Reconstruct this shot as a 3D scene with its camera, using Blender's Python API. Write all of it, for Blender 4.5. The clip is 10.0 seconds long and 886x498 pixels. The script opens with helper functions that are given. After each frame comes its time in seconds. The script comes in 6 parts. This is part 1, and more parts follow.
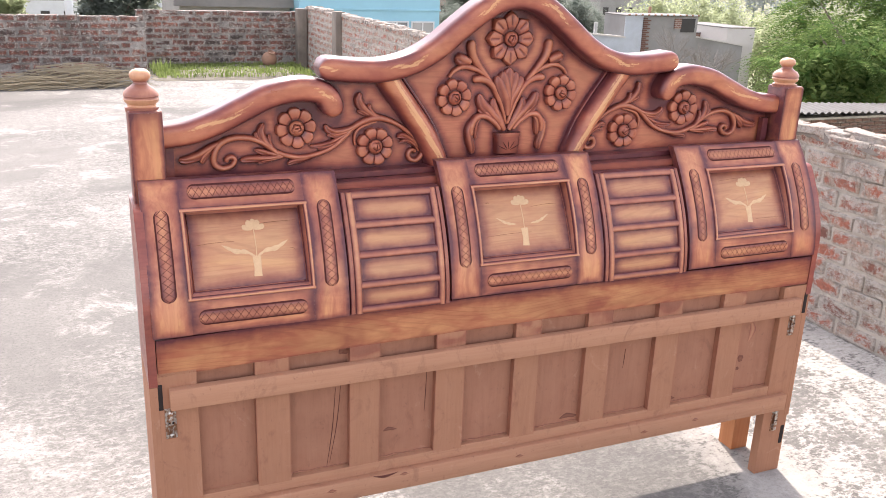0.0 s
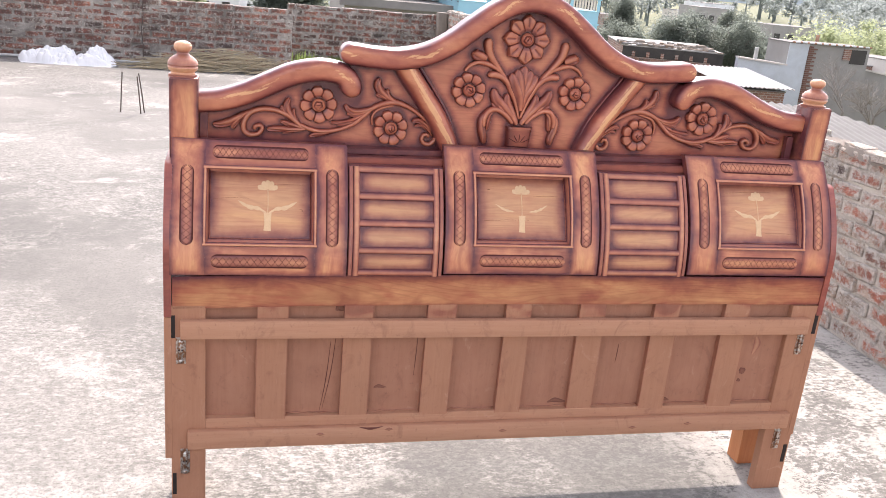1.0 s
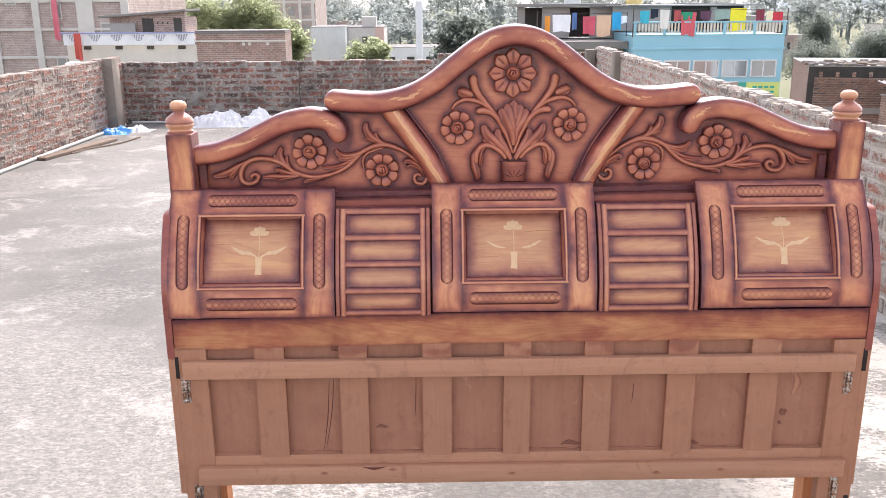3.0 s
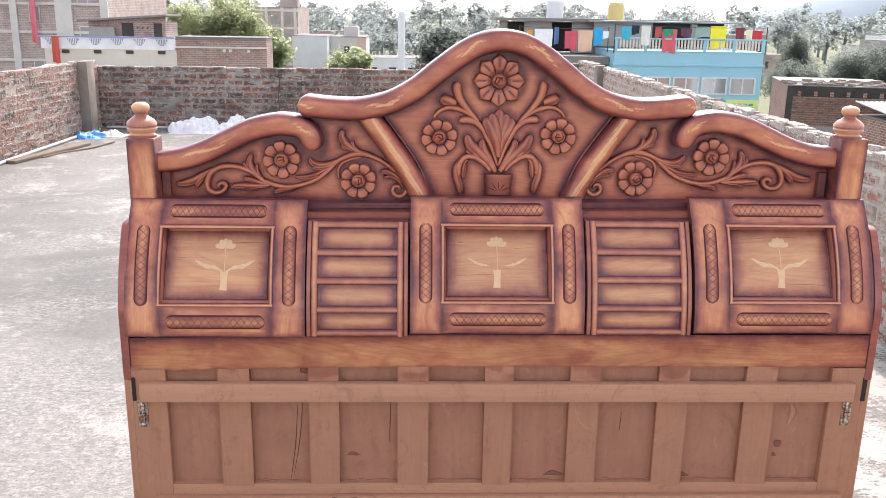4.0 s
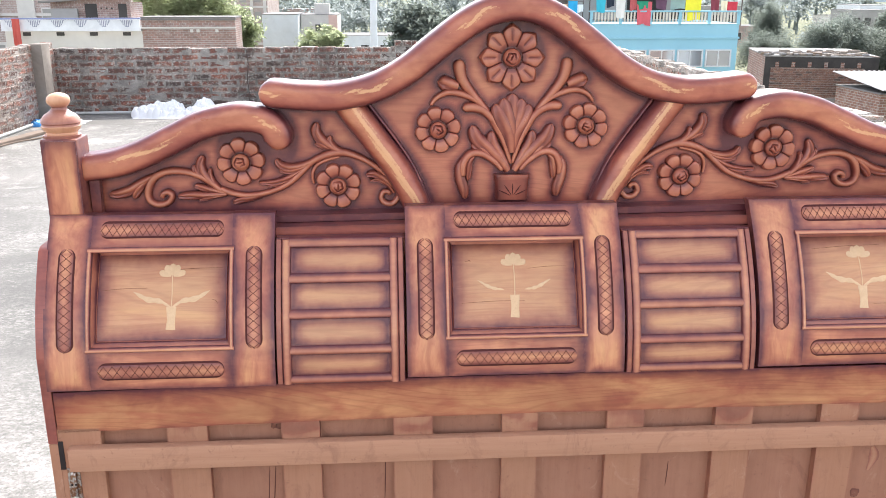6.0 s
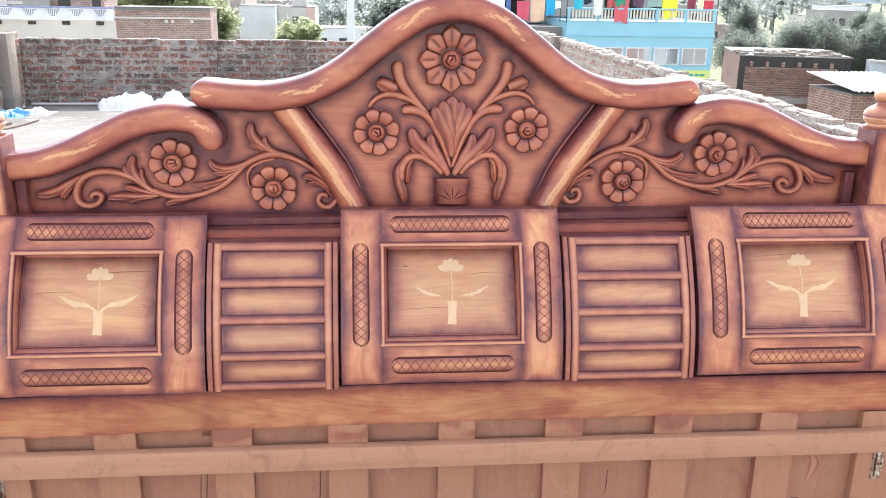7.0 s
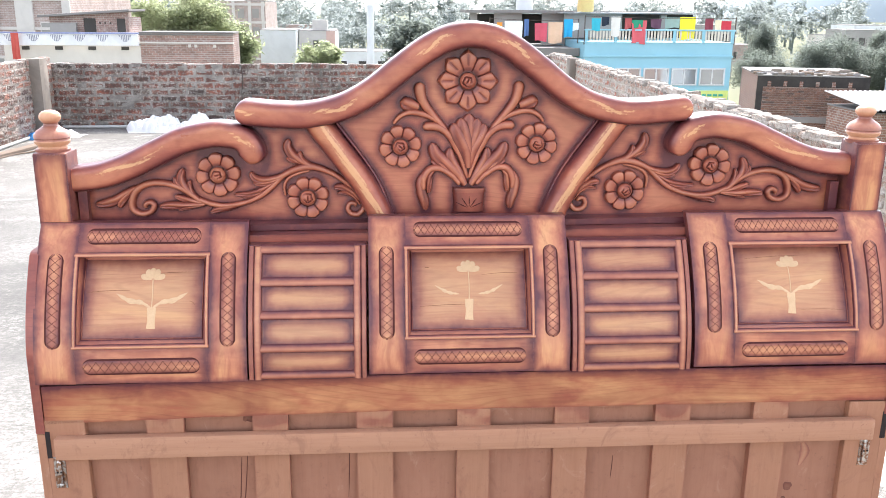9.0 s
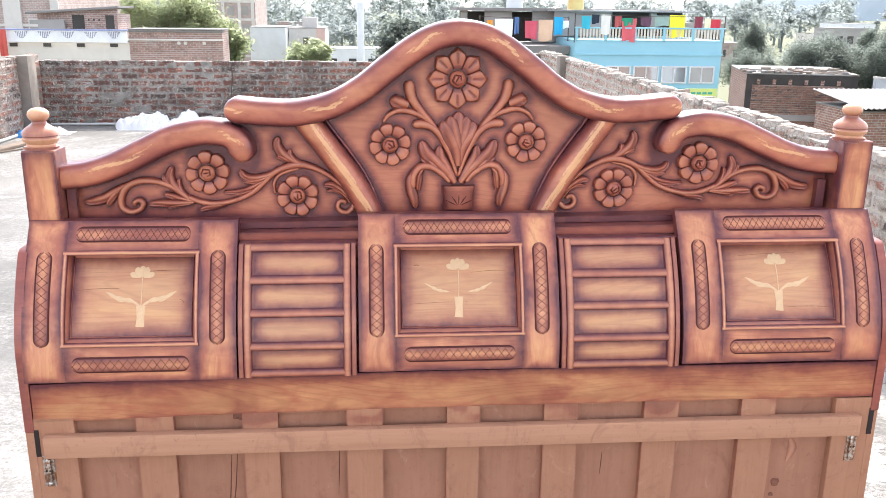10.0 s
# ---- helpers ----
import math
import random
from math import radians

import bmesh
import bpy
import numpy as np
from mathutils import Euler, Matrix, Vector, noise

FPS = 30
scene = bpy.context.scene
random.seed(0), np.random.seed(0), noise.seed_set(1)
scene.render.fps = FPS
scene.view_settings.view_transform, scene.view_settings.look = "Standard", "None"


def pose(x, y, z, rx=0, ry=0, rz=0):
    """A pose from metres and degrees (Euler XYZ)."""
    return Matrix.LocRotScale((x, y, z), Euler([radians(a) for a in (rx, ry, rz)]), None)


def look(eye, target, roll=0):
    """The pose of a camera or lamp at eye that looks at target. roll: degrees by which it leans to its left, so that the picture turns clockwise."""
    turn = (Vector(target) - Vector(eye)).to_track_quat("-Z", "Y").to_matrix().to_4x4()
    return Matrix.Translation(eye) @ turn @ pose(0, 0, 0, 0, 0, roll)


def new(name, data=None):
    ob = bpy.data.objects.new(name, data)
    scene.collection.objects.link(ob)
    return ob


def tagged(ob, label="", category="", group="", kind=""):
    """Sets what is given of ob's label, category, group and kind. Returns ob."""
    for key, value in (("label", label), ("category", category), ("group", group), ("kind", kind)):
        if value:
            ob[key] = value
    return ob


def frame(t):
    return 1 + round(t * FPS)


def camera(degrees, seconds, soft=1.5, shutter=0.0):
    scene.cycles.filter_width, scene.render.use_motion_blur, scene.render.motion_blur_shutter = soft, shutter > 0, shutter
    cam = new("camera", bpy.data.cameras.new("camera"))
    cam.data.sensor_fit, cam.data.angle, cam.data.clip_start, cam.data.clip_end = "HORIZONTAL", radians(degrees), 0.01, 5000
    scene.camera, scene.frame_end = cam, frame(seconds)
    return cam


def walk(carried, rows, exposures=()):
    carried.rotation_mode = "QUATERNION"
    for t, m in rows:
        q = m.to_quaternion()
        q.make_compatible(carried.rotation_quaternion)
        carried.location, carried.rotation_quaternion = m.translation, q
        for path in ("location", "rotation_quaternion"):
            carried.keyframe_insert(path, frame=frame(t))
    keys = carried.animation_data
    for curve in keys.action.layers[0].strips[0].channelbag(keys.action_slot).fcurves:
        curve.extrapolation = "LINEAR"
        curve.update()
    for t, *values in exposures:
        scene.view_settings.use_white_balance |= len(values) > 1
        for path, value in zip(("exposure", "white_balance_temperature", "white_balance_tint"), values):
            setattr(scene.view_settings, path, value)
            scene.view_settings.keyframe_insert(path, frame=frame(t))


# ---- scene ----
cam = camera(54, 10.0, soft=0.6)
ROWS = [
    (0, -1.0786, -1.8649, 1.5462, 71.905, -2.065, -22.904),
    (0.2, -0.9950, -1.9039, 1.5908, 71.835, -3.693, -19.543),
    (0.5, -0.8393, -2.0432, 1.5550, 72.084, -0.245, -16.522),
    (1, -0.7869, -2.1787, 1.5480, 71.889, -5.050, -12.306),
    (1.3, -0.6573, -2.2262, 1.5641, 73.284, -2.700, -8.531),
    (1.5, -0.5629, -2.2367, 1.5661, 74.336, -0.458, -4.842),
    (2, -0.3075, -2.2067, 1.5500, 72.845, 0.272, -2.982),
    (2.5, -0.2568, -2.2246, 1.5428, 73.006, 0.408, -2.058),
    (2.7, -0.2365, -2.2455, 1.5604, 73.990, 0.690, -0.657),
    (3.8, -0.2614, -2.1341, 1.5477, 74.354, -0.964, -1.864),
    (4, -0.2399, -2.0928, 1.5351, 74.895, -0.907, -1.955),
    (4.5, -0.2355, -1.9102, 1.5263, 73.959, -0.492, -2.011),
    (5, -0.2377, -1.6945, 1.5211, 72.987, 0.929, -2.619),
    (5.2, -0.2927, -1.7030, 1.5038, 73.552, 0.824, -3.648),
    (6.3, -0.2522, -1.6087, 1.5040, 73.233, -0.465, -3.252),
    (6.5, -0.1958, -1.6037, 1.5062, 72.043, -0.555, -1.972),
    (7, -0.1923, -1.6020, 1.5161, 73.097, -0.956, -5.063),
    (7.5, -0.1875, -1.6081, 1.5218, 73.462, 0.158, -4.086),
    (8, -0.1845, -1.6288, 1.5232, 74.024, -0.316, -4.647),
    (8.5, -0.1910, -1.7173, 1.5281, 74.059, -0.144, -4.281),
    (9, -0.2062, -1.7898, 1.5299, 74.473, -0.482, -3.889),
    (9.5, -0.2046, -1.7865, 1.5291, 73.982, -0.619, -4.744),
    (10, -0.2049, -1.7940, 1.5313, 74.328, -0.622, -4.504),
]
EXPOSURES = [(0.0, 1.98, 6700, 18), (2.5, 1.86, 6550, 18), (4.0, 1.84, 6480, 16), (4.5, 1.99, 6450, 15), (6.5, 2.13, 6280, 11), (7.2, 2.29, 6250, 11), (10.0, 2.23, 6300, 12)]
walk(cam, [(t, pose(x, y, z, rx, ry, rz)) for t, x, y, z, rx, ry, rz in ROWS], exposures=EXPOSURES)

# ---- light ----
SUN_EL, SUN_AZ = 51.0, 16.0          # degrees above the horizon; degrees from +y towards +x
world = bpy.data.worlds.new("sky")
scene.world = world
world.use_nodes = True
wn, wl = world.node_tree.nodes, world.node_tree.links
sky = wn.new("ShaderNodeTexSky")
sky.sky_type, sky.sun_disc = "NISHITA", False
sky.sun_elevation, sky.sun_rotation = radians(SUN_EL), radians(SUN_AZ)
sky.air_density, sky.dust_density, sky.ozone_density = 1.0, 1.6, 1.0
haze = wn.new("ShaderNodeHueSaturation")          # a milky, hazy sky
haze.inputs["Saturation"].default_value = 0.42
wl.new(sky.outputs[0], haze.inputs["Color"])
wl.new(haze.outputs[0], wn["Background"].inputs[0])
wn["Background"].inputs[1].default_value = 0.15
sun_data = bpy.data.lights.new("sun", "SUN")
sun_data.energy, sun_data.angle, sun_data.color = 1.7, radians(0.6), (1.0, 0.95, 0.87)
sun = new("sun", sun_data)
sd = Vector((math.sin(radians(SUN_AZ)) * math.cos(radians(SUN_EL)), math.cos(radians(SUN_AZ)) * math.cos(radians(SUN_EL)), math.sin(radians(SUN_EL))))
sun.matrix_world = look(sd * 40, (0, 0, 0))


# ---- materials ----
class Mat:
    """A small builder for node materials."""

    def __init__(self, name, rough=0.6, metal=0.0, spec=0.5):
        self.m = bpy.data.materials.new(name)
        self.m.use_nodes = True
        self.n, self.l = self.m.node_tree.nodes, self.m.node_tree.links
        self.b = self.n["Principled BSDF"]
        self.b.inputs["Roughness"].default_value = rough
        self.b.inputs["Metallic"].default_value = metal
        self.b.inputs["Specular IOR Level"].default_value = spec

    def coords(self, scale=(1, 1, 1), kind="Object", off=(0, 0, 0)):
        tc, mp = self.n.new("ShaderNodeTexCoord"), self.n.new("ShaderNodeMapping")
        mp.inputs["Scale"].default_value = scale
        mp.inputs["Location"].default_value = off
        self.l.new(tc.outputs[kind], mp.inputs[0])
        return mp.outputs[0]

    def world_coords(self, scale=(1, 1, 1)):
        g, mp = self.n.new("ShaderNodeNewGeometry"), self.n.new("ShaderNodeMapping")
        mp.inputs["Scale"].default_value = scale
        self.l.new(g.outputs["Position"], mp.inputs[0])
        return mp.outputs[0]

    def noise(self, vec, scale=5.0, detail=4.0, rough=0.6, distort=0.0):
        t = self.n.new("ShaderNodeTexNoise")
        t.inputs["Scale"].default_value, t.inputs["Detail"].default_value = scale, detail
        t.inputs["Roughness"].default_value, t.inputs["Distortion"].default_value = rough, distort
        self.l.new(vec, t.inputs["Vector"])
        return t.outputs["Fac"]

    def ramp(self, fac, stops):
        r = self.n.new("ShaderNodeValToRGB")
        e = r.color_ramp.elements
        while len(e) < len(stops):
            e.new(0.5)
        for k, (p, c) in enumerate(stops):
            e[k].position = p
            e[k].color = (*c, 1) if hasattr(c, "__len__") else (c, c, c, 1)
        self.l.new(fac, r.inputs[0])
        return r.outputs[0]

    def mix(self, fac, a, b, how="MIX"):
        x = self.n.new("ShaderNodeMix")
        x.data_type, x.blend_type = "RGBA", how
        for k, v in ((0, fac), (6, a), (7, b)):
            if isinstance(v, bpy.types.NodeSocket):
                self.l.new(v, x.inputs[k])
            else:
                x.inputs[k].default_value = (*v, 1) if hasattr(v, "__len__") else v
        return x.outputs[2]

    def math(self, op, a, b=0.0, clamp=False):
        x = self.n.new("ShaderNodeMath")
        x.operation, x.use_clamp = op, clamp
        for k, v in ((0, a), (1, b)):
            if isinstance(v, bpy.types.NodeSocket):
                self.l.new(v, x.inputs[k])
            else:
                x.inputs[k].default_value = v
        return x.outputs[0]

    def attr(self, name):
        a = self.n.new("ShaderNodeAttribute")
        a.attribute_name = name
        return a.outputs["Fac"]

    def rnd(self):
        return self.n.new("ShaderNodeObjectInfo").outputs["Random"]

    def island(self):
        return self.n.new("ShaderNodeNewGeometry").outputs["Random Per Island"]

    def color(self, c):
        if isinstance(c, bpy.types.NodeSocket):
            self.l.new(c, self.b.inputs["Base Color"])
        else:
            self.b.inputs["Base Color"].default_value = (*c, 1)
        return self

    def rough(self, c):
        self.l.new(c, self.b.inputs["Roughness"])
        return self

    def bump(self, h, strength=0.3, dist=0.005):
        k = self.n.new("ShaderNodeBump")
        k.inputs["Strength"].default_value, k.inputs["Distance"].default_value = strength, dist
        self.l.new(h, k.inputs["Height"])
        self.l.new(k.outputs[0], self.b.inputs["Normal"])
        return self


def wood(name, light, dark, stain, grain=(2.0, 30.0, 30.0), rough=0.45, scuff=0.0, scuff_color=(0.72, 0.42, 0.195), dust=0.0, swirl=0.6, rings=0.0, blotch=0.3, cloud=0.0, gold=0.4):
    """Stained timber: long grain, growth rings, blotches, the mesh's stain value (sprayed stain, some painted shade),
    worn patches.
    """
    k = Mat(name, rough, 0.0, 0.46 if rough < 0.45 else 0.25)

    def place(scale):
        v = k.n.new("ShaderNodeVectorMath")
        k.l.new(k.coords(scale), v.inputs[0])
        k.l.new(k.math("MULTIPLY", k.rnd(), 23.0), v.inputs[1])
        return v.outputs[0]

    g = k.noise(place(grain), 2.2, 6, 0.65, swirl)
    big = k.noise(place((1.4, 1.4, 3.0)), 3.0, 3, 0.5)
    base = k.mix(k.ramp(g, [(0.28, 0.0), (0.72, 1.0)]), light, dark)
    base = k.mix(k.math("MULTIPLY", k.ramp(big, [(0.35, 0.0), (0.7, 1.0)]), blotch), base, tuple(c * 0.66 for c in light))
    if rings:
        lo = min(grain)
        wide = tuple(0.9 if q == lo else 7.0 for q in grain)
        ring = k.math("SINE", k.math("MULTIPLY", k.noise(place(wide), 1.0, 2, 0.45, 0.25), 150.0))
        base = k.mix(k.math("MULTIPLY", k.ramp(ring, [(0.45, 0.0), (1.0, 1.0)]), rings), base, tuple(c * 0.72 for c in dark))
    fine = k.noise(place(tuple(s * 3.5 for s in grain)), 3.0, 3, 0.6)
    base = k.mix(k.math("MULTIPLY", k.ramp(fine, [(0.5, 0.0), (0.75, 1.0)]), 0.22), base, tuple(c * 0.6 for c in dark))
    st = k.attr("stain")
    wob = k.noise(k.coords((14, 14, 14)), 2.0, 3)
    st = k.math("MULTIPLY", st, k.math("ADD", k.math("MULTIPLY", wob, 1.1), 0.42), True)
    if cloud:
        haze = k.ramp(k.noise(place((2.6, 2.6, 3.4)), 2.6, 4, 0.55, 0.5), [(0.40, 0.0), (0.66, cloud)])
        st = k.math("ADD", st, k.math("MULTIPLY", haze, 1.0), True)
        along = tuple(2.2 if q == min(grain) else 9.0 for q in grain)
        glow = k.ramp(k.noise(place(along), 2.2, 5, 0.62, 0.7), [(0.48, 0.0), (0.68, gold)])
        base = k.mix(glow, base, (0.66, 0.375, 0.150))
        rust = k.ramp(k.noise(place(tuple(1.7 * q for q in along)), 2.0, 4, 0.6, 0.9), [(0.50, 0.0), (0.68, min(0.70, 2.2 * cloud))])
        base = k.mix(rust, base, (0.37, 0.118, 0.062))
    ruddy = k.mix(1.0, base, (0.77, 0.565, 0.62), "MULTIPLY")
    base = k.mix(k.math("MULTIPLY", st, 2.2, True), base, ruddy)
    base = k.mix(k.math("MULTIPLY", k.math("SUBTRACT", st, 0.22), 1.28, True), base, stain)
    if scuff:
        sc = k.noise(k.coords((26, 26, 26)), 3.0, 6, 0.75, 1.2)
        sc = k.math("ADD", k.math("MULTIPLY", k.attr("wear"), 0.62), k.math("MULTIPLY", sc, 0.55))
        sc = k.ramp(sc, [(0.57, 0.0), (0.64, 0.30), (0.68, 0.85), (0.8, 1.0)])
        base = k.mix(k.math("MULTIPLY", sc, scuff), base, scuff_color)
    if dust:
        d = k.noise(place((3, 3, 3)), 4.0, 6, 0.7)
        base = k.mix(k.math("MULTIPLY", k.ramp(d, [(0.35, 0.0), (0.75, 1.0)]), dust), base, (0.43, 0.222, 0.134))
        smear = k.noise(place((5, 5, 3.2)), 2.4, 7, 0.72, 1.4)
        base = k.mix(k.ramp(smear, [(0.56, 0.0), (0.68, 0.42)]), base, (0.20, 0.086, 0.056))
        base = k.mix(k.ramp(smear, [(0.30, 0.40), (0.40, 0.0)]), base, (0.50, 0.290, 0.200))
        speck = k.noise(place((40, 40, 40)), 2.0, 4, 0.7)
        base = k.mix(k.ramp(speck, [(0.62, 0.0), (0.72, 0.5)]), base, (0.20, 0.09, 0.06))
    k.color(base)
    rr = k.ramp(g, [(0.2, rough - 0.12), (0.9, rough + 0.10)])
    k.rough(rr)
    k.bump(k.math("ADD", k.math("MULTIPLY", g, 0.6), fine), 0.12, 0.002)
    return k.m


HONEY, AMBER, STAIN = (0.680, 0.326, 0.154), (0.535, 0.204, 0.102), (0.105, 0.026, 0.030)
m_panel = wood("finished_teak", HONEY, AMBER, STAIN, (1.3, 17, 17), 0.40, swirl=1.2, rings=0.30, blotch=0.4, cloud=0.34, gold=0.35)
m_inset = wood("inset_field_teak", (0.580, 0.315, 0.152), (0.470, 0.218, 0.106), STAIN, (1.3, 15, 15), 0.42, swirl=1.6, rings=0.28, blotch=0.40, cloud=0.10, gold=0.42)
m_panel_v = wood("finished_teak_upright", HONEY, AMBER, STAIN, (17, 17, 1.6), 0.40, 0.0, rings=0.14, blotch=0.4, cloud=0.32, gold=0.55)
m_board = wood("carved_board_teak", (0.605, 0.236, 0.126), (0.448, 0.148, 0.083), STAIN, (2.2, 22, 22), 0.38, rings=0.30, blotch=0.5, cloud=0.18, gold=0.14)
m_carve = wood("carved_teak", (0.535, 0.204, 0.107), (0.40, 0.130, 0.071), (0.105, 0.022, 0.018), (10, 10, 10), 0.36, blotch=0.45, cloud=0.16, gold=0.10)
m_mould = wood("moulding_teak", (0.56, 0.214, 0.112), (0.43, 0.139, 0.076), STAIN, (5, 9, 9), 0.36, 0.62, blotch=0.45, cloud=0.34, gold=0.18)
m_turned = wood("turned_pale_wood", (0.66, 0.375, 0.205), (0.55, 0.265, 0.140), STAIN, (17, 17, 1.6), 0.40, rings=0.10, blotch=0.3)
m_slat = wood("slat_teak", (0.60, 0.285, 0.145), (0.46, 0.185, 0.098), STAIN, (1.6, 14, 14), 0.40, blotch=0.4, cloud=0.12, gold=0.30)
m_beam = wood("beam_teak", (0.545, 0.248, 0.110), (0.37, 0.135, 0.066), STAIN, (0.9, 9, 9), 0.5, swirl=2.6, rings=0.42, blotch=0.65, cloud=0.30, gold=0.34)
m_raw = wood("dusty_raw_timber", (0.385, 0.183, 0.106), (0.332, 0.152, 0.086), (0.22, 0.085, 0.055), (24, 24, 1.3), 0.75, dust=0.3, blotch=0.2)
m_raw_h = wood("dusty_raw_timber_flat", (0.450, 0.232, 0.138), (0.390, 0.186, 0.109), (0.20, 0.085, 0.06), (1.3, 24, 24), 0.75, dust=0.35, blotch=0.2)
m_ply = wood("dusty_plywood", (0.355, 0.163, 0.100), (0.300, 0.134, 0.081), (0.15, 0.07, 0.05), (14, 14, 1.0), 0.8, dust=0.25, blotch=0.3)
m_leg = wood("raw_orange_timber", (0.50, 0.21, 0.09), (0.40, 0.15, 0.06), STAIN, (20, 20, 1.5), 0.6)
m_inlay = wood("pale_inlay_wood", (0.65, 0.430, 0.245), (0.575, 0.362, 0.200), STAIN, (30, 30, 30), 0.5)
m_smudge = wood("smudged_plywood", (0.20, 0.088, 0.055), (0.25, 0.112, 0.070), (0.15, 0.07, 0.05), (14, 14, 3.0), 0.8)
m_dark = Mat("dark_stained_groove", 0.7, 0.0, 0.15).color((0.12, 0.042, 0.030)).m
m_crack = Mat("grain_crack", 0.8, 0.0, 0.1).color((0.20, 0.085, 0.045)).m
m_groove = Mat("dark_carved_cut", 0.7, 0.0, 0.15).color((0.075, 0.020, 0.017)).m
# black that stands in for the shade inside slots and screw holes
m_slot_shade = Mat("slot_shade_black", 0.9).color((0.02, 0.012, 0.01)).m

k = Mat("zinc_plate", 0.38, 0.9)
rz = k.noise(k.coords((60, 60, 60)), 2.0, 4)
k.color(k.mix(k.ramp(rz, [(0.42, 0.0), (0.56, 1.0)]), (0.50, 0.47, 0.43), (0.26, 0.13, 0.075)))
m_zinc = k.m

# concrete of the roof
k = Mat("roof_concrete", 0.9)
p = k.world_coords()
n1 = k.noise(p, 0.55, 6, 0.62, 0.4)
n2 = k.noise(p, 13.0, 8, 0.80, 0.15)
n3 = k.noise(p, 85.0, 4, 0.8)
n4 = k.noise(p, 1.7, 10, 0.80, 0.3)
n5 = k.noise(k.world_coords((6.0, 9.0, 1.0)), 4.0, 8, 0.8, 0.2)
n7 = k.noise(k.world_coords((1.0, 1.7, 1.0)), 34.0, 5, 0.75, 0.2)
n6 = k.noise(p, 0.8, 5, 0.6, 0.6)
sep = k.n.new("ShaderNodeSeparateXYZ")
k.l.new(p, sep.inputs[0])
west = k.ramp(k.math("ADD", k.math("MULTIPLY", sep.outputs[0], 0.25), k.math("MULTIPLY", n1, 0.5)), [(0.0, 0.42), (0.18, 1.0)])
smooth = k.math("MULTIPLY", west, k.ramp(n6, [(0.45, 0.15), (0.54, 1.0)]))          # where the skin has flaked, against smooth trowelled parts
c = k.mix(k.ramp(n1, [(0.38, 0.0), (0.62, 1.0)]), (0.098, 0.094, 0.088), (0.176, 0.168, 0.157))
c = k.mix(k.math("MULTIPLY", k.math("MULTIPLY", k.ramp(n2, [(0.50, 0.0), (0.54, 1.0)]), 0.70), smooth), c, (0.27, 0.259, 0.243))
c = k.mix(k.math("MULTIPLY", k.math("MULTIPLY", k.ramp(n2, [(0.38, 1.0), (0.45, 0.0)]), 0.55), smooth), c, (0.078, 0.075, 0.070))
c = k.mix(k.math("MULTIPLY", k.ramp(n4, [(0.54, 0.0), (0.61, 1.0)]), 0.72), c, (0.32, 0.307, 0.288))
c = k.mix(k.math("MULTIPLY", k.math("MULTIPLY", k.ramp(k.math("ADD", n5, k.math("MULTIPLY", k.math("MULTIPLY", sep.outputs[0], 0.6, True), 0.045)), [(0.53, 0.0), (0.56, 1.0)]), 0.75), smooth), c, (0.37, 0.356, 0.335))
c = k.mix(k.math("MULTIPLY", k.ramp(n3, [(0.51, 0.0), (0.60, 1.0)]), 0.62), c, (0.080, 0.075, 0.069))
c = k.mix(k.math("MULTIPLY", k.math("MULTIPLY", k.ramp(n7, [(0.53, 0.0), (0.57, 1.0)]), 0.65), smooth), c, (0.40, 0.385, 0.362))
c = k.mix(k.math("MULTIPLY", k.math("MULTIPLY", k.ramp(n7, [(0.39, 1.0), (0.44, 0.0)]), 0.65), smooth), c, (0.065, 0.062, 0.058))
bare = k.math("MULTIPLY", k.ramp(k.math("ADD", k.math("MULTIPLY", sep.outputs[0], 0.4), k.math("MULTIPLY", n1, 0.48)), [(0.44, 0.0), (0.58, 1.0)]), k.ramp(k.math("ADD", n4, k.math("MULTIPLY", n7, 0.4)), [(0.67, 0.0), (0.71, 0.50)]))
c = k.mix(bare, c, (0.47, 0.452, 0.425))          # pale mottling that grows towards the east parapet
k.color(k.mix(1.0, c, (1.025, 1.0, 0.955), "MULTIPLY")).bump(k.math("ADD", n2, k.math("MULTIPLY", n3, 0.6)), 0.22, 0.004)
m_floor = k.m


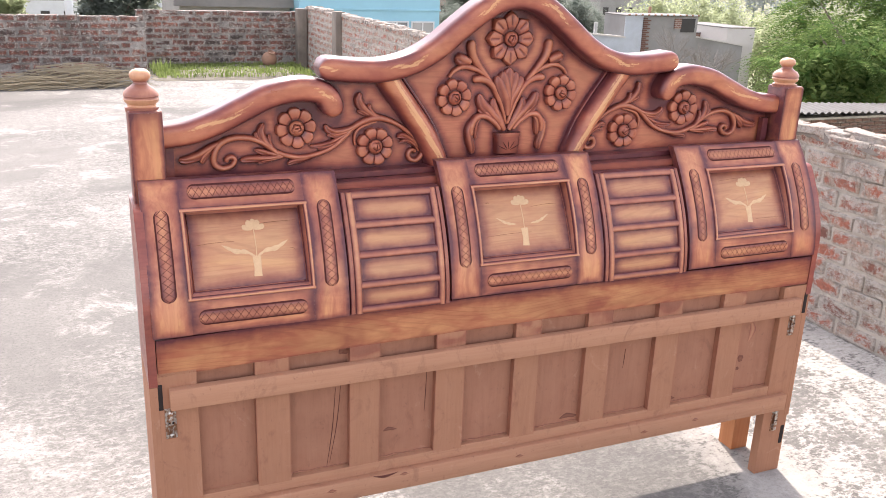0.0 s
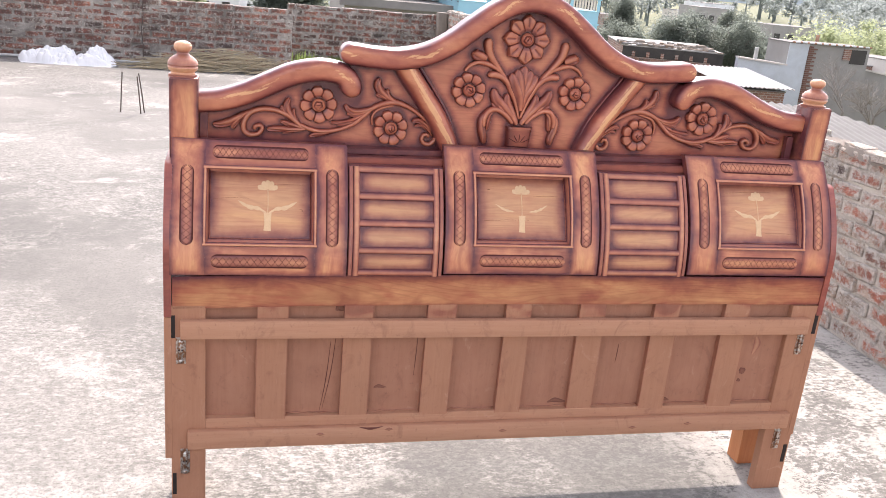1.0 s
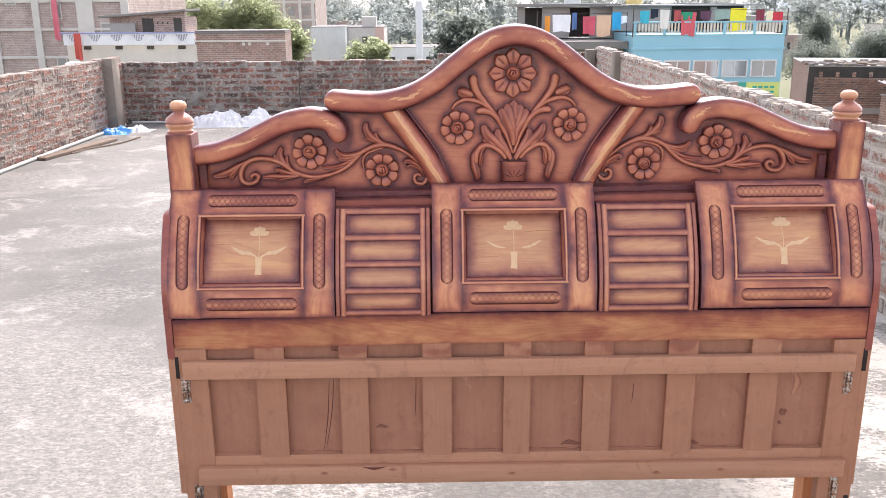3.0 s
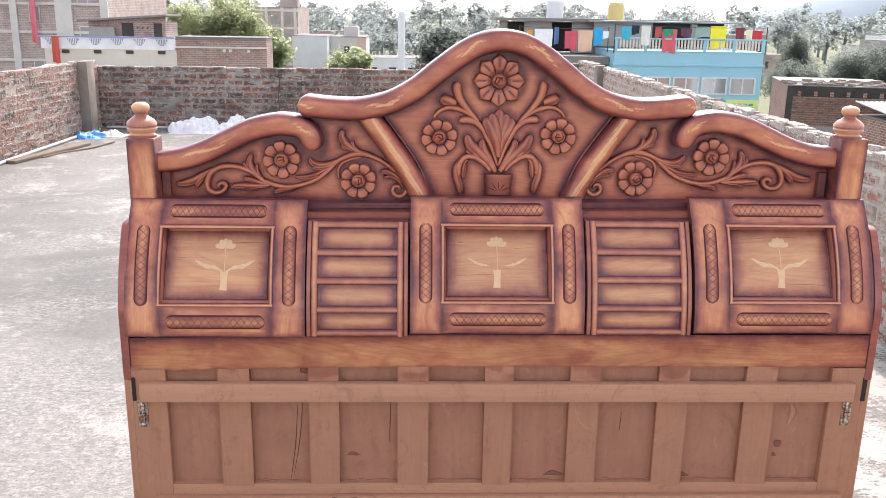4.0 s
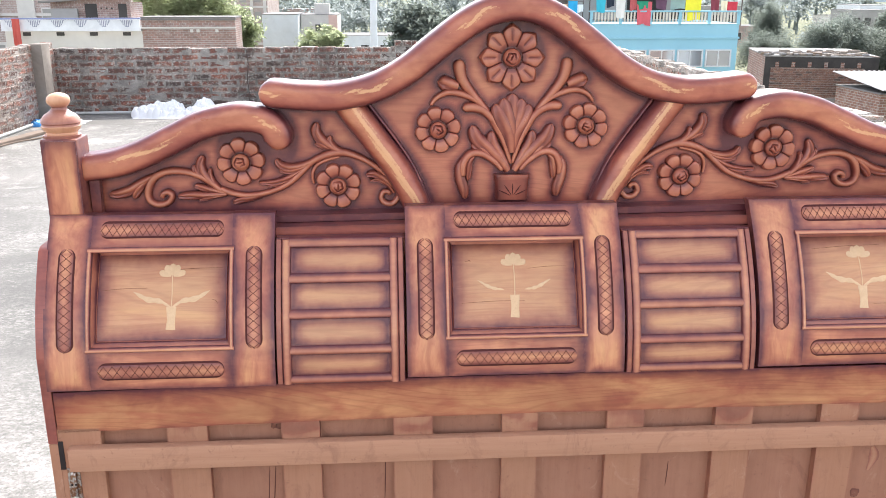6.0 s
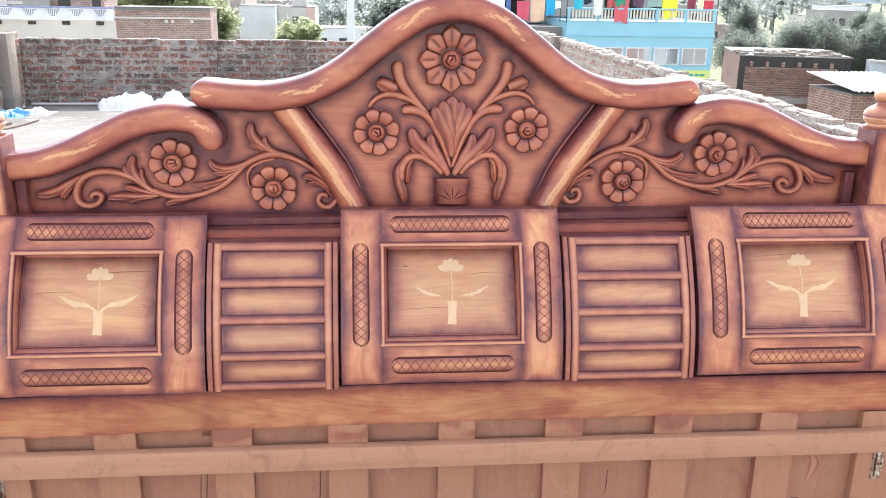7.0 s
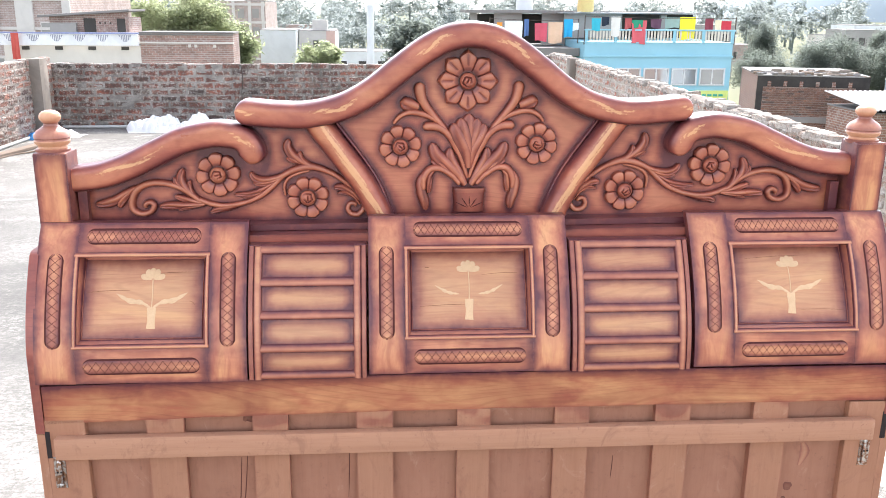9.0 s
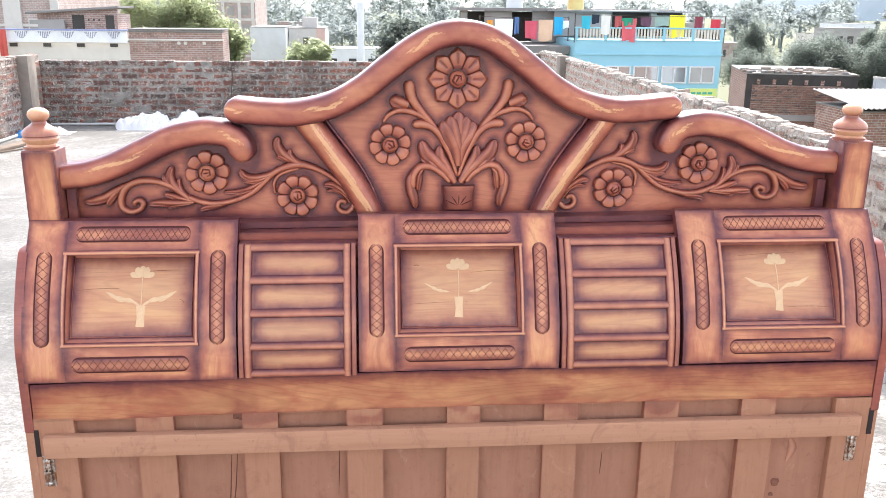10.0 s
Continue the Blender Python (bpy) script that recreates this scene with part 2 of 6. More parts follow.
def brick_mat(name, a, b, mortar=0.55, soot=0.4, lime=0.0, grit=0.75, smear=(0.47, 0.40, 0.33)):
    """Old brick: each piece its own red, smeared with mortar and blackened by weather."""
    k = Mat(name, 0.92)
    p = k.world_coords()
    base = k.ramp(k.rnd(), [(0.0, a), (0.5, b), (0.78, tuple(q * 0.8 for q in b)), (1.0, (0.085, 0.062, 0.054))])
    heart = k.attr("stain")                # 1 at a brick's heart, 0 along its edges, which the mortar runs over
    edge = k.math("SUBTRACT", 0.055, k.math("MULTIPLY", heart, 0.115))
    s = k.noise(p, 5.0, 9, 0.82, 0.9)
    base = k.mix(k.math("MULTIPLY", k.ramp(k.math("ADD", s, edge), [(0.46 - lime, 0.0), (0.53 - lime, 1.0)]), mortar * 0.80), base, smear)
    w = k.noise(k.world_coords((0.6, 0.6, 1.3)), 12.0, 9, 0.85, 0.6)
    base = k.mix(k.math("MULTIPLY", k.ramp(k.math("ADD", w, k.math("MULTIPLY", edge, 0.6)), [(0.52 - lime, 0.0), (0.57 - lime, 1.0)]), mortar * 0.8), base, (0.64, 0.58, 0.51))
    g = k.noise(p, 2.6, 9, 0.82, 1.0)
    base = k.mix(k.math("MULTIPLY", k.ramp(g, [(0.42, 0.0), (0.54, 1.0)]), soot), base, (0.050, 0.046, 0.042))
    f = k.noise(p, 38.0, 5, 0.8)
    base = k.mix(k.ramp(f, [(0.45, 0.0), (0.62, grit)]), base, (0.085, 0.065, 0.052))
    v = k.noise(p, 24.0, 6, 0.8)
    base = k.mix(k.math("MULTIPLY", k.ramp(v, [(0.55, 0.0), (0.61, 1.0)]), mortar * 0.75), base, (0.58, 0.52, 0.45))
    k.color(base).bump(k.math("ADD", k.math("ADD", s, w), f), 1.0, 0.02)
    return k.m


m_brick = brick_mat("weathered_brick", (0.46, 0.155, 0.095), (0.30, 0.110, 0.078), 0.88, 0.60)
m_brick_l = brick_mat("pale_weathered_brick", (0.54, 0.175, 0.105), (0.40, 0.145, 0.095), 1.0, 0.13, 0.045, 0.45, (0.56, 0.47, 0.375))
m_brick_w = brick_mat("sunlit_old_brick", (0.46, 0.190, 0.125), (0.34, 0.150, 0.105), 0.85, 0.20, 0.012, 0.60, (0.40, 0.315, 0.255))
m_brick_c = brick_mat("plain_red_brick", (0.34, 0.150, 0.095), (0.26, 0.120, 0.080), 0.30, 0.25)


def mortar_mat(name, lo, hi, white, black):
    """Old lime mortar, patched with white and with black weathering."""
    k = Mat(name, 0.95)
    p = k.world_coords()
    a = k.noise(p, 7.0, 6, 0.7)
    b = k.noise(p, 2.6, 6, 0.7, 0.6)
    w = k.noise(p, 14.0, 8, 0.85, 0.5)
    c = k.mix(a, lo, hi)
    c = k.mix(k.math("MULTIPLY", k.ramp(w, [(0.53, 0.0), (0.59, 1.0)]), 0.7), c, white)
    c = k.mix(k.math("MULTIPLY", k.ramp(b, [(0.45, 0.0), (0.60, 1.0)]), black), c, (0.055, 0.050, 0.045))
    k.color(c).bump(k.math("ADD", a, w), 1.0, 0.02)
    return k.m


m_mortar = mortar_mat("wall_mortar", (0.48, 0.42, 0.35), (0.68, 0.61, 0.52), (0.72, 0.65, 0.56), 0.32)
m_mortar_w = mortar_mat("brown_wall_mortar", (0.27, 0.215, 0.175), (0.42, 0.35, 0.29), (0.56, 0.50, 0.43), 0.35)
m_mortar_d = mortar_mat("sooty_wall_mortar", (0.23, 0.205, 0.178), (0.43, 0.39, 0.34), (0.58, 0.53, 0.47), 0.60)


def plain(name, col, col2=None, rough=0.8, scale=3.0, metal=0.0, amount=0.7, bump=0.2):
    """A surface with stains at two scales between two colours."""
    k = Mat(name, rough, metal)
    col2 = col2 or tuple(c * 0.65 for c in col)
    p = k.world_coords()
    n1, n2 = k.noise(p, scale, 6, 0.65, 0.4), k.noise(p, scale * 9, 4, 0.7)
    c = k.mix(k.math("MULTIPLY", k.ramp(n1, [(0.4, 0.0), (0.7, 1.0)]), amount), col, col2)
    c = k.mix(k.math("MULTIPLY", n2, 0.25), c, col2)
    k.color(c)
    if bump:
        k.bump(n2, bump, 0.01)
    return k.m


def coursed(name, a, b, mortar):
    """A far brick wall: courses of the true size, stained at a larger scale."""
    k = Mat(name, 0.9)
    sp = k.n.new("ShaderNodeSeparateXYZ")
    k.l.new(k.coords(), sp.inputs[0])
    cb = k.n.new("ShaderNodeCombineXYZ")
    k.l.new(k.math("ADD", sp.outputs[0], sp.outputs[1]), cb.inputs[0])
    k.l.new(sp.outputs[2], cb.inputs[1])
    t = k.n.new("ShaderNodeTexBrick")
    k.l.new(cb.outputs[0], t.inputs["Vector"])
    for key, val in (("Color1", (*a, 1)), ("Color2", (*b, 1)), ("Mortar", (*mortar, 1)), ("Scale", 1.0), ("Mortar Size", 0.010), ("Brick Width", 0.23), ("Row Height", 0.085)):
        t.inputs[key].default_value = val
    c = k.mix(k.ramp(k.noise(k.coords(), 1.3, 6, 0.7), [(0.45, 0.0), (0.7, 0.55)]), t.outputs["Color"], tuple(q * 0.5 for q in b))
    c = k.mix(k.ramp(k.noise(k.coords(), 3.6, 7, 0.75), [(0.52, 0.0), (0.62, 0.5)]), c, mortar)
    k.color(c)
    return k.m


m_blue = plain("sky_blue_paint", (0.27, 0.50, 0.585), (0.23, 0.44, 0.52), 0.7, 0.6)
m_white = plain("white_paint", (0.62, 0.63, 0.63), (0.50, 0.50, 0.49), 0.7, 0.8)
m_render = plain("grey_cement_render", (0.30, 0.285, 0.265), (0.21, 0.195, 0.18), 0.9, 0.7)
m_cream = plain("cream_lime_wash", (0.60, 0.555, 0.50), (0.46, 0.42, 0.38), 0.85, 0.5)
m_far_brick = coursed("distant_brick", (0.34, 0.215, 0.178), (0.26, 0.170, 0.145), (0.42, 0.37, 0.335))
m_near_brick = coursed("raw_brick", (0.30, 0.150, 0.105), (0.21, 0.105, 0.078), (0.36, 0.32, 0.28))
m_tin = plain("weathered_tin", (0.24, 0.24, 0.235), (0.16, 0.15, 0.14), 0.6, 0.7, 0.0)
m_slab = plain("old_roof_slab", (0.22, 0.205, 0.19), (0.12, 0.112, 0.104), 0.95, 0.5)
# dark colour for panels that stand in for the shade inside openings
m_opening_shade = plain("opening_shade_dark", (0.06, 0.055, 0.05), (0.04, 0.035, 0.03), 0.9, 1.0)
m_field = plain("dry_fields", (0.17, 0.165, 0.095), (0.11, 0.13, 0.06), 1.0, 0.05)
m_green = plain("green_sign_paint", (0.05, 0.36, 0.27), (0.04, 0.30, 0.22), 0.6, 0.6)
m_yellow = plain("yellow_sign_paint", (0.62, 0.68, 0.20), (0.52, 0.60, 0.17), 0.6, 0.6)
m_cement = plain("cement_pilaster", (0.26, 0.215, 0.172), (0.10, 0.085, 0.072), 0.95, 3.0)
m_pipe = plain("white_pipe", (0.46, 0.45, 0.43), (0.34, 0.33, 0.30), 0.5, 4.0)
m_bag = plain("white_plastic_sheet", (0.74, 0.73, 0.72), (0.62, 0.61, 0.60), 0.5, 6.0)
m_bag_blue = plain("blue_plastic_sheet", (0.06, 0.26, 0.55), (0.04, 0.18, 0.42), 0.4, 6.0)
m_plank = plain("grey_old_plank", (0.20, 0.145, 0.105), (0.13, 0.095, 0.07), 0.9, 6.0)
m_rust = plain("rusty_steel", (0.07, 0.058, 0.05), (0.10, 0.06, 0.04), 0.7, 30.0)
m_clay = plain("fired_clay", (0.36, 0.20, 0.13), (0.22, 0.13, 0.09), 0.85, 10.0)
m_brush = plain("dry_brushwood", (0.42, 0.35, 0.235), (0.24, 0.195, 0.125), 0.95, 4.0)
k = Mat("window_glass", 0.06, 0.7)
k.color((0.42, 0.44, 0.45))
m_glass = k.m


def leaf_mat(name, a, b, trans=0.25, lo=0.55, hi=1.25, soft=False):
    k = Mat(name, 0.85, 0.0, 0.08)
    # clump-sized noise puts lit and shaded foliage tones into the leaf colour
    patch = k.ramp(k.noise(k.world_coords(), 1.1, 3, 0.6), [(0.38, lo), (0.62, hi)])
    k.color(k.mix(1.0, k.mix(k.island(), a, b), patch, "MULTIPLY"))
    # bent normals even out the leaf shading, standing in for haze
    if soft:
        g, v, u = k.n.new("ShaderNodeNewGeometry"), k.n.new("ShaderNodeVectorMath"), k.n.new("ShaderNodeVectorMath")
        v.operation, u.operation = "MULTIPLY_ADD", "NORMALIZE"
        k.l.new(g.outputs["Normal"], v.inputs[0])
        v.inputs[1].default_value, v.inputs[2].default_value = (0.28, 0.28, 0.28), (0.0, -0.35, 0.85)
        k.l.new(v.outputs[0], u.inputs[0])
        k.l.new(u.outputs[0], k.b.inputs["Normal"])
    t = k.n.new("ShaderNodeBsdfTranslucent")
    t.inputs[0].default_value = (*[min(1, x * 1.5) for x in a], 1)
    m = k.n.new("ShaderNodeMixShader")
    m.inputs[0].default_value = trans
    k.l.new(k.b.outputs[0], m.inputs[1])
    k.l.new(t.outputs[0], m.inputs[2])
    k.l.new(m.outputs[0], k.n["Material Output"].inputs[0])
    return k.m


m_leaf = leaf_mat("tree_leaves", (0.065, 0.125, 0.035), (0.29, 0.36, 0.115), 0.36, 0.38, 1.25)
# these greens are paled in colour and translucency to stand in for haze
m_leaf_far_haze = leaf_mat("haze_paled_leaves", (0.205, 0.225, 0.215), (0.240, 0.260, 0.245), 0.78, 0.9, 1.1, True)
m_leaf_grove_haze = leaf_mat("haze_paled_grove_leaves", (0.148, 0.166, 0.142), (0.182, 0.200, 0.165), 0.78, 0.87, 1.12, True)
m_leaf_pale_haze = leaf_mat("haze_paled_yellow_leaves", (0.285, 0.312, 0.190), (0.355, 0.375, 0.235), 0.72, 0.85, 1.12, True)
m_grass = leaf_mat("fresh_grass", (0.19, 0.245, 0.075), (0.29, 0.33, 0.13), 0.35)
m_bark = plain("bark", (0.24, 0.20, 0.17), (0.14, 0.115, 0.095), 0.95, 8.0)


# ---- mesh helpers ----
def mesh_ob(name, verts, faces, mat, parent=None, label="", stain=None, wear=None, smooth=True, sharp=38):
    me = bpy.data.meshes.new(name)
    me.from_pydata([tuple(v) for v in verts], [], [tuple(int(i) for i in f) for f in faces])
    me.materials.append(mat)
    for key, val in (("stain", stain), ("wear", wear)):
        if val is not None:
            at = me.attributes.new(key, "FLOAT", "POINT")
            at.data.foreach_set("value", np.asarray(val, dtype=np.float32))
    if smooth:
        me.polygons.foreach_set("use_smooth", [True] * len(me.polygons))
        me.set_sharp_from_angle(angle=radians(sharp))
    me.update()
    ob = new(name, me)
    if parent is not None:
        ob.parent = parent
    if label:
        ob["label"] = label
    return ob


def part(name, bm, mat, parent=None, label="", smooth=True):
    """One bmesh as one mesh object under a thing or a part."""
    bmesh.ops.recalc_face_normals(bm, faces=bm.faces)
    me = bpy.data.meshes.new(name)
    bm.to_mesh(me)
    bm.free()
    me.materials.append(mat)
    if smooth:
        me.polygons.foreach_set("use_smooth", [True] * len(me.polygons))
        me.set_sharp_from_angle(angle=radians(35))
    ob = new(name, me)
    if parent is not None:
        ob.parent = parent
    if label:
        ob["label"] = label
    return ob


def box(x0, x1, y0, y1, z0, z1, bevel=0.0, seg=2, bm=None):
    bm = bm or bmesh.new()
    g = bmesh.ops.create_cube(bm, size=1.0, matrix=Matrix.Translation(((x0 + x1) / 2, (y0 + y1) / 2, (z0 + z1) / 2)) @ Matrix.Diagonal((x1 - x0, y1 - y0, z1 - z0, 1)))
    if bevel:
        es = list({e for v in g["verts"] for e in v.link_edges})
        bmesh.ops.bevel(bm, geom=es, offset=bevel, segments=seg, affect="EDGES", profile=0.5)
    return bm


def empty(name, loc=(0, 0, 0)):
    ob = new(name)
    ob.location = loc
    return ob


def spline(pts, n):
    """Catmull-Rom through the points, n samples evenly in parameter."""
    p = np.array(pts, float)
    q = np.vstack([2 * p[0] - p[1], p, 2 * p[-1] - p[-2]])
    out = []
    for s in np.linspace(0, len(p) - 1, n):
        i = min(int(s), len(p) - 2)
        t = s - i
        a, b, c, d = q[i], q[i + 1], q[i + 2], q[i + 3]
        out.append(0.5 * (2 * b + (c - a) * t + (2 * a - 5 * b + 4 * c - d) * t * t + (3 * b - a - 3 * c + d) * t ** 3))
    return np.array(out)


LIFT = 0.033    # rise of the right half of the carving for each metre outwards
MARKS = []      # where carving lies on the board: x, z, radius


def ribbon(pts, half, height, y0, n=40, across=10, skirt=0.006, round_ends=(False, False), power=2.4, veins=0, lobes=0, edge=0.75, mark=True, wear=0.0, body=0.0, base_h=0.0, wear_f=6.0, wear_p=0.0, wear_w=0.30, fade=1.9):
    """A carved band along a line in the x, z plane: its half width, its rise out of the surface y0 (a number or a function of x, z)."""
    sp = spline(pts, n)
    tg = np.gradient(sp, axis=0)
    tg /= np.linalg.norm(tg, axis=1)[:, None] + 1e-9
    nm = np.stack([-tg[:, 1], tg[:, 0]], -1)
    s = np.linspace(0, 1, n)
    w = np.interp(s, np.linspace(0, 1, len(half)), half) if hasattr(half, "__len__") else np.full(n, half)
    w = w.astype(float)
    if lobes:
        w *= 0.62 + 0.42 * np.abs(np.sin(s * math.pi * lobes))
    ds = np.concatenate([[0], np.cumsum(np.linalg.norm(np.diff(sp, axis=0), axis=1))])
    for end, dist in ((0, ds), (1, ds[-1] - ds)):
        if round_ends[end]:
            r = w[0] if end == 0 else w[-1]
            k = dist < r
            w[k] *= np.sqrt(np.clip(1 - (1 - dist[k] / r) ** 2, 0.0004, 1))
    us = np.sin(np.linspace(-1, 1, across + 1) * math.pi / 2)
    verts, st, we = [], [], []
    ww = np.clip(w / max(w.max(), 1e-6), 0.15, 1) ** 0.5
    for i in range(n):
        for j in range(-1, across + 2):
            u = us[min(max(j, 0), across)]
            h = base_h + (height - base_h) * ww[i] * max(0.0, 1 - abs(u) ** power) ** 0.5
            v = 0.0
            if veins:
                v = 0.5 + 0.5 * math.cos(u * math.pi * veins + 2.2 * s[i])
                h *= 1 - 0.24 * v ** 4 * (1 - abs(u) ** 4)
            x, z = sp[i] + nm[i] * w[i] * u
            yy = y0(x, z) if callable(y0) else y0
            verts.append((x, yy + skirt if j < 0 or j > across else yy - h, z))
            e = min(1.0, 1.12 * abs(u) ** fade) * edge + body + (0.55 * v ** 7 if veins else 0)
            st.append(min(1, 1.0 if j < 0 or j > across else e))
            u0 = 0.12 + 0.16 * math.sin(wear_f * 2.3 * s[i] + 1.0)
            streak = 0.80 + 0.20 * math.sin(19 * u + 5 * math.sin(wear_f * 1.7 * s[i]))
            we.append(wear * math.exp(-((u - u0) / wear_w) ** 2) * streak * (0.55 + 0.45 * math.sin(wear_f * s[i] + wear_p)) if wear else 0.0)
        if mark and i % 2 == 0:
            MARKS.append((sp[i][0], sp[i][1], w[i]))
    m = across + 3
    faces = [(i * m + j, i * m + j + 1, (i + 1) * m + j + 1, (i + 1) * m + j) for i in range(n - 1) for j in range(m - 1)]
    faces += [tuple(range(m))[::-1], tuple((n - 1) * m + j for j in range(m))]
    return verts, faces, st, we


def flip(r, xc):
    """The mirror image of a ribbon about x = xc, raised outwards to fit the camera's view."""
    v, f, s, w = r
    return [(2 * xc - x, y, z + LIFT * max(0.0, xc - x)) for x, y, z in v], [tuple(reversed(q)) for q in f], s, w


def merge(rs):
    V, F, S, W = [], [], [], []
    for v, f, s, w in rs:
        o = len(V)
        V += list(v)
        F += [tuple(i + o for i in q) for q in f]
        S += list(s)
        W += list(w)
    return V, F, S, W


def carve(name, r, mat, parent, label=""):
    v, f, s, w = r
    return mesh_ob(name, v, f, mat, parent, label, s, w)


def sheet(name, xs, zs, front, back, mat, parent, stain=None, label=""):
    """A slab with a shaped front y = front(x, z), closed at its rim and behind to y = back, a number or a function of z."""
    nx, nz = len(xs), len(zs)
    V = [(x, front(x, z), z) for z in zs for x in xs]
    S = [stain(x, z) if stain else 0 for z in zs for x in xs]
    F = [(j * nx + i, j * nx + i + 1, (j + 1) * nx + i + 1, (j + 1) * nx + i) for j in range(nz - 1) for i in range(nx - 1)]
    rim = [i for i in range(nx)] + [j * nx + nx - 1 for j in range(1, nz)] + [(nz - 1) * nx + i for i in range(nx - 2, -1, -1)] + [j * nx for j in range(nz - 2, 0, -1)]
    o = len(V)
    bent = callable(back)
    for r in rim:
        x, y, z = V[r]
        V.append((x, max(back(z) if bent else back, y + 0.004), z))
        S.append(S[r])
    n = len(rim)
    F += [(rim[(k + 1) % n], rim[k], o + k, o + (k + 1) % n) for k in range(n)]
    if bent:
        at = {r: o + k for k, r in enumerate(rim)}
        F += [(at[(j + 1) * nx], at[(j + 1) * nx + nx - 1], at[j * nx + nx - 1], at[j * nx]) for j in range(nz - 1)]
    else:
        F.append(tuple(o + k for k in range(n)))
    return mesh_ob(name, V, F, mat, parent, label, S, None, True, 35)


def lathe(profile, seg=28, cx=0.0, cy=0.0):
    """Turned work: (radius, z) pairs round an upright axis."""
    n = len(profile)
    V = [(cx + r * math.cos(2 * math.pi * k / seg), cy + r * math.sin(2 * math.pi * k / seg), z) for r, z in profile for k in range(seg)]
    F = [(j * seg + k, j * seg + (k + 1) % seg, (j + 1) * seg + (k + 1) % seg, (j + 1) * seg + k) for j in range(n - 1) for k in range(seg)]
    F += [tuple(range(seg))[::-1], tuple((n - 1) * seg + k for k in range(seg))]
    return V, F


def tube(pts, radius, seg=8, n=None):
    """A round rod along a line in space."""
    p = spline(pts, n or 8 * (len(pts) - 1) + 1) if len(pts) > 2 else np.array(pts, float)
    rad = np.interp(np.linspace(0, 1, len(p)), np.linspace(0, 1, len(radius)), radius) if hasattr(radius, "__len__") else np.full(len(p), radius)
    V, F = [], []
    for i in range(len(p)):
        t = Vector(p[min(i + 1, len(p) - 1)] - p[max(i - 1, 0)]).normalized()
        a = t.orthogonal().normalized()
        b = t.cross(a)
        for k in range(seg):
            q = 2 * math.pi * k / seg
            V.append(tuple(Vector(p[i]) + (a * math.cos(q) + b * math.sin(q)) * rad[i]))
    for i in range(len(p) - 1):
        F += [(i * seg + k, i * seg + (k + 1) % seg, (i + 1) * seg + (k + 1) % seg, (i + 1) * seg + k) for k in range(seg)]
    F += [tuple(range(seg))[::-1], tuple((len(p) - 1) * seg + k for k in range(seg))]
    return V, F


# ---- the roof terrace ----
GROUND = -8.0
tagged(part("floor", box(-4.75, 2.55, -7.0, 11.5, -0.3, 0.0), m_floor, None, smooth=False), "stained pale concrete roof terrace floor", "floor", kind="structure")

# ---- the carved headboard ----
XC = -0.01
hb = tagged(empty("headboard"), "carved teak double-bed headboard with dark-stained edges, standing on a concrete roof", "headboard")
YB, YM = 0.198, 0.160          # the carved board's face; the mouldings' seat


def mirrored(name, make, mat, parent=hb, label=""):
    r = make()
    a = carve(name, r, mat, parent, label)
    b = carve(name, flip(r, XC), mat, parent, label)
    return a, b


def X(v):
    """A place counted outwards from the middle, on the left half."""
    return XC - v


def L(pts):
    return [(X(x), z) for x, z in pts]


# the crest: one broad rounded band with blunt ends
half = [(0.0, 1.474), (0.05, 1.465), (0.10, 1.440), (0.16, 1.396), (0.22, 1.349), (0.285, 1.3145), (0.36, 1.297), (0.43, 1.297), (0.482, 1.3015), (0.522, 1.304)]
crest = [(XC - x, z) for x, z in reversed(half)] + [(XC + x * 0.975, z + 0.021 * x) for x, z in half[1:]]
carve("crest_rail", ribbon(crest, 0.0288, 0.030, YM + 0.012, 240, 26, 0.036, (True, True), 4.2, edge=1.0, wear=1.0, base_h=0.006, wear_f=32.0, wear_p=1.0, fade=3.4, body=0.10), m_mould, hb, "rounded crest moulding with worn pale patches")
# the wings beside it
wing = L([(0.908, 1.150), (0.886, 1.1535), (0.824, 1.162), (0.765, 1.1815), (0.70, 1.2125), (0.64, 1.240), (0.58, 1.2535), (0.545, 1.2535), (0.515, 1.247), (0.497, 1.233), (0.488, 1.212), (0.4865, 1.188)])
mirrored("wing_rail", lambda: ribbon(wing, [0.0275, 0.028, 0.029, 0.029, 0.029, 0.029, 0.029, 0.030, 0.031], 0.028, YM + 0.016, 150, 24, 0.032, (False, True), 4.2, edge=1.0, wear=1.0, base_h=0.006, wear_f=13.0, wear_p=4.2, fade=3.4, body=0.08), m_mould, label="rounded wing moulding curling inwards")
# the two braces of the middle field
brace = L([(0.352, 1.292), (0.331, 1.260), (0.286, 1.200), (0.248, 1.148), (0.2225, 1.104), (0.206, 1.068), (0.198, 1.042)])
mirrored("brace", lambda: ribbon(brace, 0.0300, 0.043, YB - 0.001, 80, 26, 0.006, (False, False), 2.7, edge=1.0, wear=1.15, wear_f=3.0, wear_p=0.2, wear_w=0.40, fade=3.4, mark=False), m_mould, label="slanting brace with a worn pale streak")
inner = L([(0.300, 1.276), (0.288, 1.259), (0.244, 1.200), (0.207, 1.141), (0.176, 1.066)])
mirrored("bead", lambda: ribbon(inner, 0.0045, 0.012, YB, 40, 6, 0.004, edge=0.9, body=0.6), m_mould)


